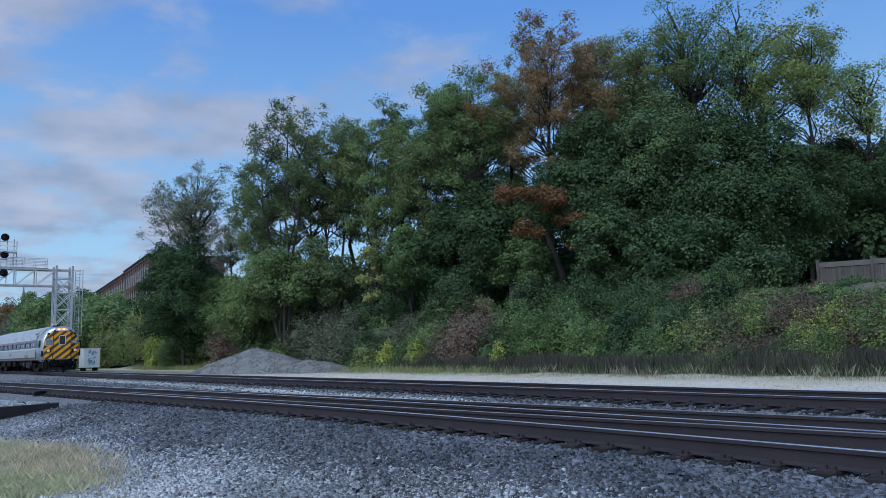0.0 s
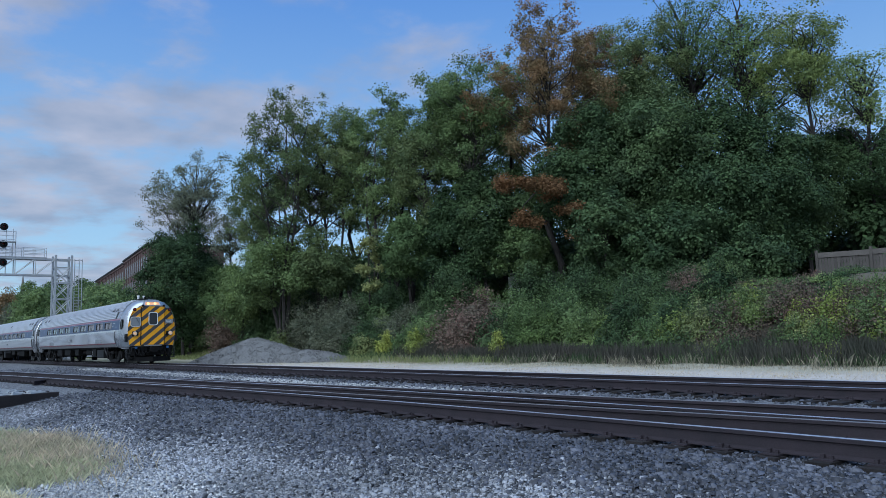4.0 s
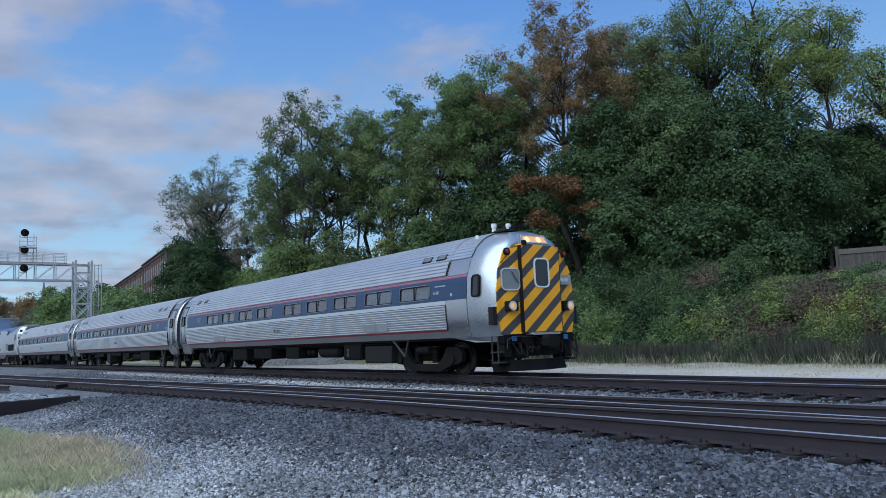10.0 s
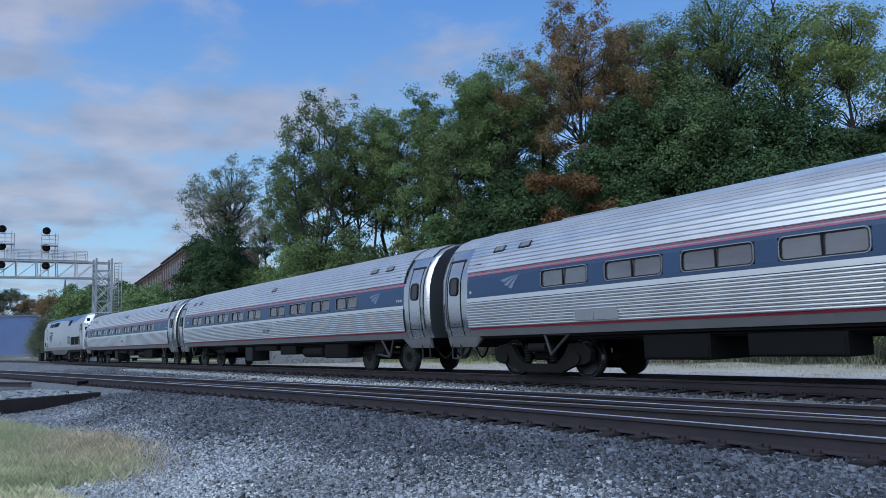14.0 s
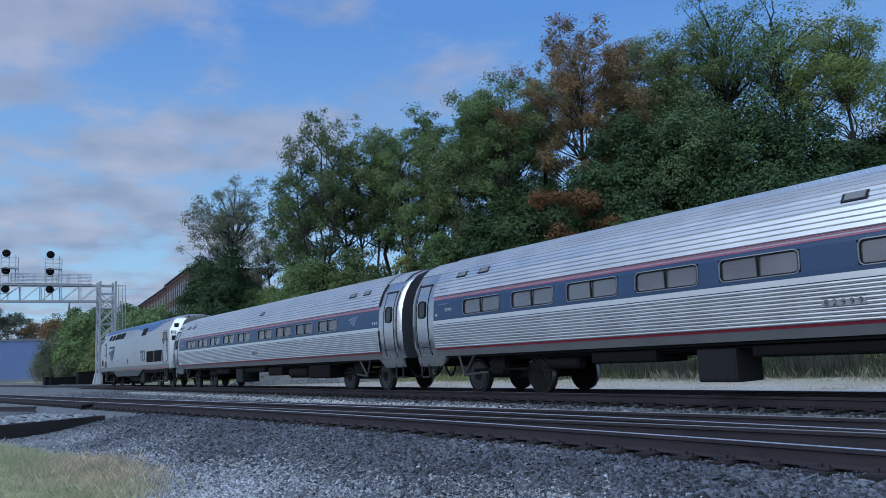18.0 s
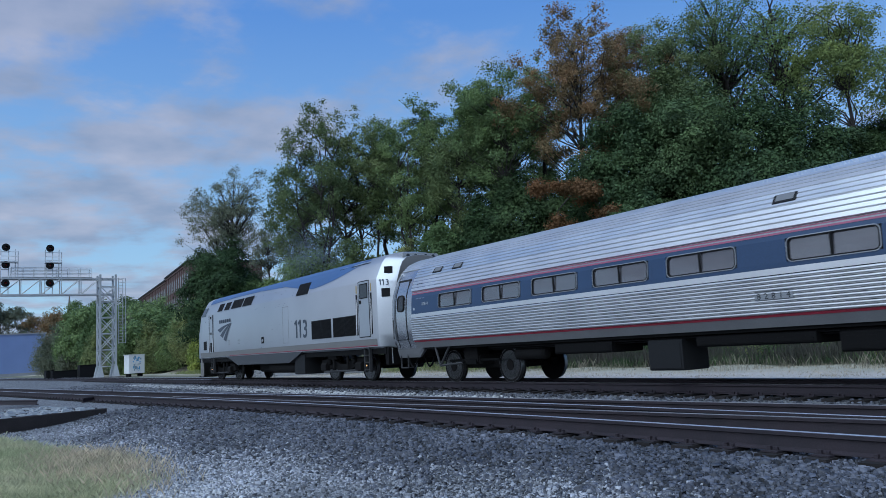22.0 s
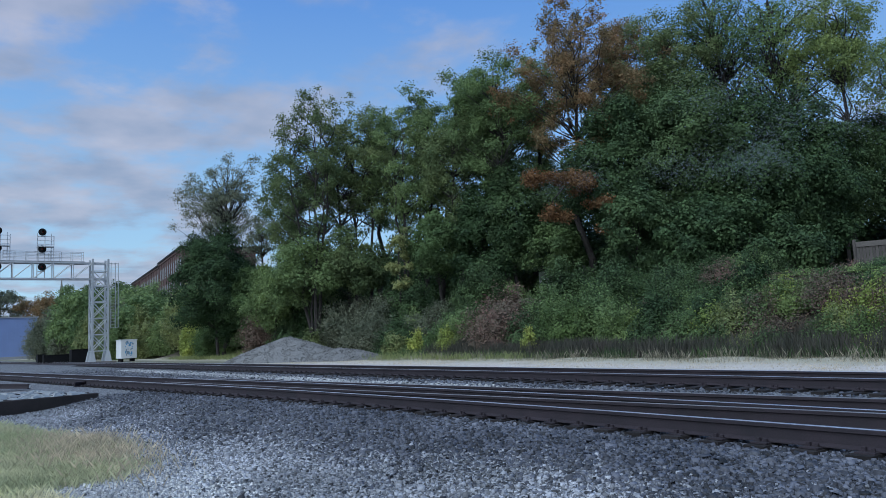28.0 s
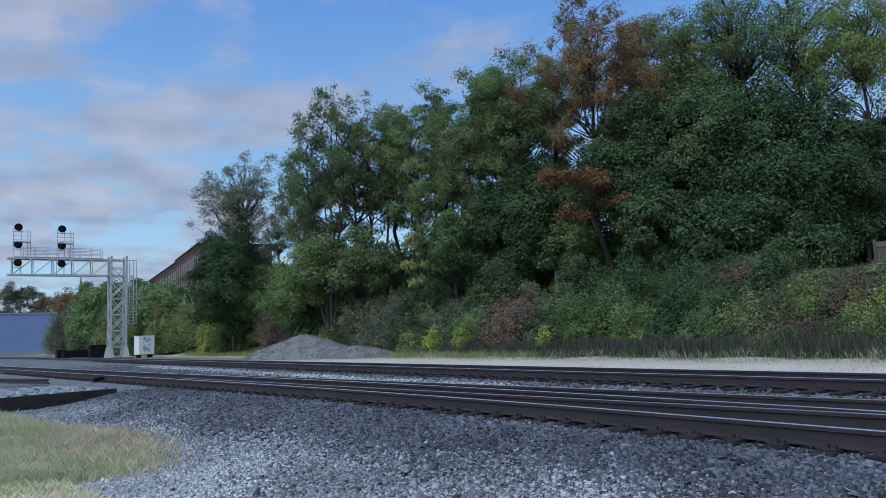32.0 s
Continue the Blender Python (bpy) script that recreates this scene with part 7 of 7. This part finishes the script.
def mill(x, y, length, depth, z0, z1, turn, rows, step):
    """A long brick mill with rows of tall windows."""
    t = thing("brick_mill", "long red brick mill building with tall windows", "building", at=pose(x, y, 0, 0, 0, turn))
    wall = part("wall", Geo().box(-length, 0, 0, depth, z0, z1), BRICK, t)
    part("roof", Geo().box(-length - 0.5, 0.5, -0.5, depth + 0.5, z1, z1 + 0.35), CHARCOAL, t)
    part("cornice", Geo().box(-length - 0.2, 0.2, -0.25, 0.0, z1 - 0.5, z1), BRICK, t)
    u = -2.2
    while u > -length + 2:
        for z in rows:
            w = part("window", Geo().box(u - 0.85, u + 0.85, -0.08, 0.02, z, z + 2.5), WINDOW_FAR, t)
            part("lintel", Geo().box(u - 1.0, u + 1.0, -0.12, 0.0, z + 2.5, z + 2.75), WOOD_GREY, w)
            part("sill", Geo().box(u - 1.0, u + 1.0, -0.15, 0.0, z - 0.15, z), WOOD_GREY, w)
            part("glazing_bar", Geo().box(u - 0.05, u + 0.05, -0.11, -0.08, z, z + 2.5), GREY, w)
        for z in (z0 + 1, ):
            part("pilaster", Geo().box(u - step / 2 - 0.2, u - step / 2 + 0.2, -0.18, 0.0, z0, z1 - 0.5), BRICK, t)
        u -= step
    return t


WINDOW_FAR = material("old_window", (0.12, 0.12, 0.13), 0.3, 0.0, 0.3, 0.5)
mill(-166.0, 47.8, 36.0, 16.0, 2.0, 22.6, 173.0 - 180.0, (9.5, 13.6, 18.0), 3.1)
mill(-203.0, 52.5, 60.0, 14.0, 2.0, 22.2, 173.5 - 180.0, (9.5, 13.6, 17.6), 3.3)


def shed():
    t = thing("metal_shed", "large pale blue metal-clad shed", "building", at=pose(-228, 0, 0))
    part("wall", Geo().box(-30, 0, 2, 27.4, -0.3, 10.6), SHED, t)
    part("roof", Geo().box(-30.3, 0.3, 1.7, 27.7, 10.6, 10.9), GREY, t)
    part("base_band", Geo().box(0, 0.1, 2, 27.4, -0.3, 0.5), GREY, t)
    for k in range(42):
        part("cladding_rib", Geo().box(0, 0.06, 2.2 + 0.6 * k, 2.35 + 0.6 * k, 0.5, 10.5), SHED, t)


SHED = material("blue_cladding", (0.2, 0.28, 0.5), 0.5, 0.1, 0.08, 0.3)
shed()


def spire():
    t = thing("church_spire", "distant pointed church spire", "church", at=pose(-316.7, 46.1, 0))
    part("tower", Geo().box(-1.3, 1.3, -1.3, 1.3, 0, 18), WOOD_GREY, t)
    part("spire", Geo().sections([[(1.2 * math.cos(k * 0.785), 1.2 * math.sin(k * 0.785), 18) for k in range(8)], [(0.08 * math.cos(k * 0.785), 0.08 * math.sin(k * 0.785), 29) for k in range(8)]]), WOOD_GREY, t)


spire()


FENCE_WOOD = material("old_fence_boards", (0.13, 0.115, 0.105), 0.85, 0.0, 0.35, 1.0, 0.3, 25, None, 0.3, 0.2)


def fence():
    t = thing("wooden_fence", "weathered grey wooden fence on the bank top", "fence")
    rng = random.Random(2)
    for k in range(2, 9):
        x, y = -27.0 + 2.55 * k, 42.4 + 1.2 * k
        base = float(ground_z(x, y))
        p = part("post", Geo().box(-0.07, 0.07, -0.07, 0.07, -0.3, 2.3), FENCE_WOOD, t)
        p.matrix_basis = pose(x, y, base)
        if k < 8:
            for zz, h in ((1.86, 0.3), (0.45, 0.12)):
                r = part("rail", Geo().box(0, 2.82, -0.03, 0.03, zz, zz + h), FENCE_WOOD, t)
                r.matrix_basis = pose(x, y, base, 0, 0, 25.2)
            for j in range(17):
                b = part("board", SHARED.setdefault("board", mesh_of("board", Geo().box(0, 0.15, -0.015, 0.01, 0.05, 1.85), FENCE_WOOD)), None, t)
                b.matrix_basis = pose(x + (0.05 + 0.163 * j) * math.cos(radians(25.2)), y + (0.05 + 0.163 * j) * math.sin(radians(25.2)) + 0.05, base + rng.uniform(-0.02, 0.02), 0, 0, 25.2)


fence()


def house():
    t = thing("clapboard_house", "white clapboard house behind the trees", "house", at=pose(-43.3, 45.5, 3.0, 0, 0, 40))
    g = [(-4, 0), (4, 0), (4, 2.6), (0, 3.6), (-4, 2.6)]
    part("wall", Geo().sections([[(x, -3.2, z) for x, z in g], [(x, 6, z) for x, z in g]]), WHITE, t)
    for s in (-1, 1):
        part("roof", Geo().sections([[(s * 4.4, -3.5, 2.5), (0, -3.5, 3.62), (0, -3.5, 3.75), (s * 4.4, -3.5, 2.65)], [(s * 4.4, 6.3, 2.5), (0, 6.3, 3.62), (0, 6.3, 3.75), (s * 4.4, 6.3, 2.65)]]), CHARCOAL, t)
    for x in (-2.2, 0.2, 2.4):
        w = part("window", Geo().box(x - 0.4, x + 0.4, -3.24, -3.19, 1.0, 2.4), WINDOW_FAR, t)
        part("frame", Geo().box(x - 0.48, x + 0.48, -3.23, -3.2, 2.4, 2.5).box(x - 0.48, x + 0.48, -3.23, -3.2, 0.9, 1.0), WHITE, w)
    for k in range(12):
        part("clapboard", Geo().box(-4.02, 4.02, -3.225, -3.2, 0.2 + 0.24 * k, 0.24 + 0.24 * k), WHITE, t)


house()

# ---- what moves ----
TRAIN = (
    (0, -70.55), (0.5, -67.36), (1, -64.20), (1.5, -61.09), (2, -58.04), (2.5, -55.06), (3, -52.17), (3.5, -49.37),
    (5.5, -38.94), (6, -36.34), (6.5, -33.71), (7, -31.01), (7.5, -28.28), (8, -25.57), (8.5, -22.89), (9, -20.20),
    (9.5, -17.47), (10, -14.76), (10.5, -12.03), (11, -9.25), (11.5, -6.48), (12, -3.71), (12.5, -0.85), (13, 1.95),
    (13.5, 4.74), (14, 7.56), (14.5, 10.44), (16.5, 22.69), (17, 25.73), (17.5, 28.73), (18, 31.69), (18.5, 34.66),
    (19, 37.61), (19.5, 40.64), (20, 43.73), (20.5, 46.84), (21, 50.01), (21.5, 53.19), (22, 56.38), (22.5, 59.62),
    (23, 62.91), (23.5, 66.22), (24, 69.57), (24.5, 72.93), (25, 76.34), (25.5, 79.73))


SMOKE = material("exhaust_haze", (0.19, 0.22, 0.27), 1.0, 0.0, 0.1, 1.0, spec=0.0)


def smoke_puffs():
    """Thin drifting exhaust: each puff a rigid cloud of fine flecks."""
    rng = np.random.default_rng(77)
    shapes = []
    for k in range(3):
        n = 800
        p = rng.normal(0, 1, (n, 3)) * (0.75, 0.6, 0.5)
        p += 0.35 * np.sin(p[:, [1, 2, 0]] * 3 + k)
        v, f = leaf_quads(p, 0.017, rng)
        shapes.append(raw_mesh("smoke_puff", v, f, SMOKE))
    return [tagged(new("smoke_puff", shapes[k % 3]), "thin grey puff of diesel exhaust smoke", "smoke", kind="stuff") for k in range(26)]


PUFFS = smoke_puffs()


def puff_rows(k, rows):
    """A puff rides in the engine until it leaves the stack, then lags, rises and spreads away over the bank."""
    ts, ss = np.array([q[0] for q in rows]), np.array([q[1] for q in rows])
    rng = random.Random(k)
    out = 20.0 + 0.25 * k
    stack = lambda t: float(np.interp(t, ts, ss)) - 87.8 + 3.0
    made = [(0.0, pose(stack(0), far_track(stack(0)), 2.6)), (3.5, pose(stack(3.5), far_track(stack(3.5)), 2.6))]
    made += [(t, pose(stack(t), far_track(stack(t)), 2.6)) for t in (7.0, 10.5, 14.0, 17.0) if t < out - 0.5] + [(out - 0.4, pose(stack(out - 0.4), far_track(stack(out - 0.4)), 2.6))]
    x0, y0 = stack(out), far_track(stack(out))
    drift, side = rng.uniform(0.2, 0.9), rng.uniform(0.5, 1.5)
    for dt in (0.0, 0.4, 1.0, 2.0, 3.5, 6.0, 12.0):
        if out + dt < 31.9:
            made.append((out + dt, pose(x0 + drift * dt + 0.9 * min(dt, 0.4), y0 + side * (0.5 * dt + 0.5 * dt * dt), 4.5 + 1.6 * min(dt, 0.6) + 0.55 * dt, 0, 0, 14 * dt)))
    dt = 32.0 - out
    return made + [(32.0, pose(x0 + drift * dt + 0.36, y0 + side * (0.5 * dt + 0.5 * dt * dt), 5.46 + 0.55 * dt, 0, 0, min(14 * dt, 160)))]


def train_rows():
    """Seconds and the place of the train's front along the line; past the last sighting it rolls on evenly."""
    return TRAIN + tuple((t, 79.73 + 6.85 * (t - 25.5)) for t in (26.5, 27.5, 28.5, 29.5, 30.5, 32.0))


def on_line(s, half=9.07):
    """A car's pose with both its trucks on the far track."""
    a, b = far_track(s - half), far_track(s + half)
    return pose(s, (a + b) / 2, 0, 0, 0, math.degrees(math.atan2(b - a, 2 * half)))


def spin(wheel, rows):
    """Roll a wheelset under its car: the turn follows the way gone."""
    r = wheel.location.z
    x = wheel.location.x
    walk(wheel, [(t, pose(x, 0, r, 0, math.degrees(s / r) % 360.0, 0)) for t, s in rows])


def motions():
    rows = train_rows()
    for car, off in CARS:
        walk(car, [(t, on_line(s + off)) for t, s in rows])
    for k, puff in enumerate(PUFFS):
        walk(puff, puff_rows(k, rows))
    # wheels turn by less than a quarter from row to row
    ts, ss = np.array([q[0] for q in rows]), np.array([q[1] for q in rows])
    fine = [(k / 10, float(np.interp(k / 10, ts, ss))) for k in range(0, 321)]
    for car, off in CARS:
        for o in car.children:
            if o.name.startswith("wheelset"):
                spin(o, fine)


motions()
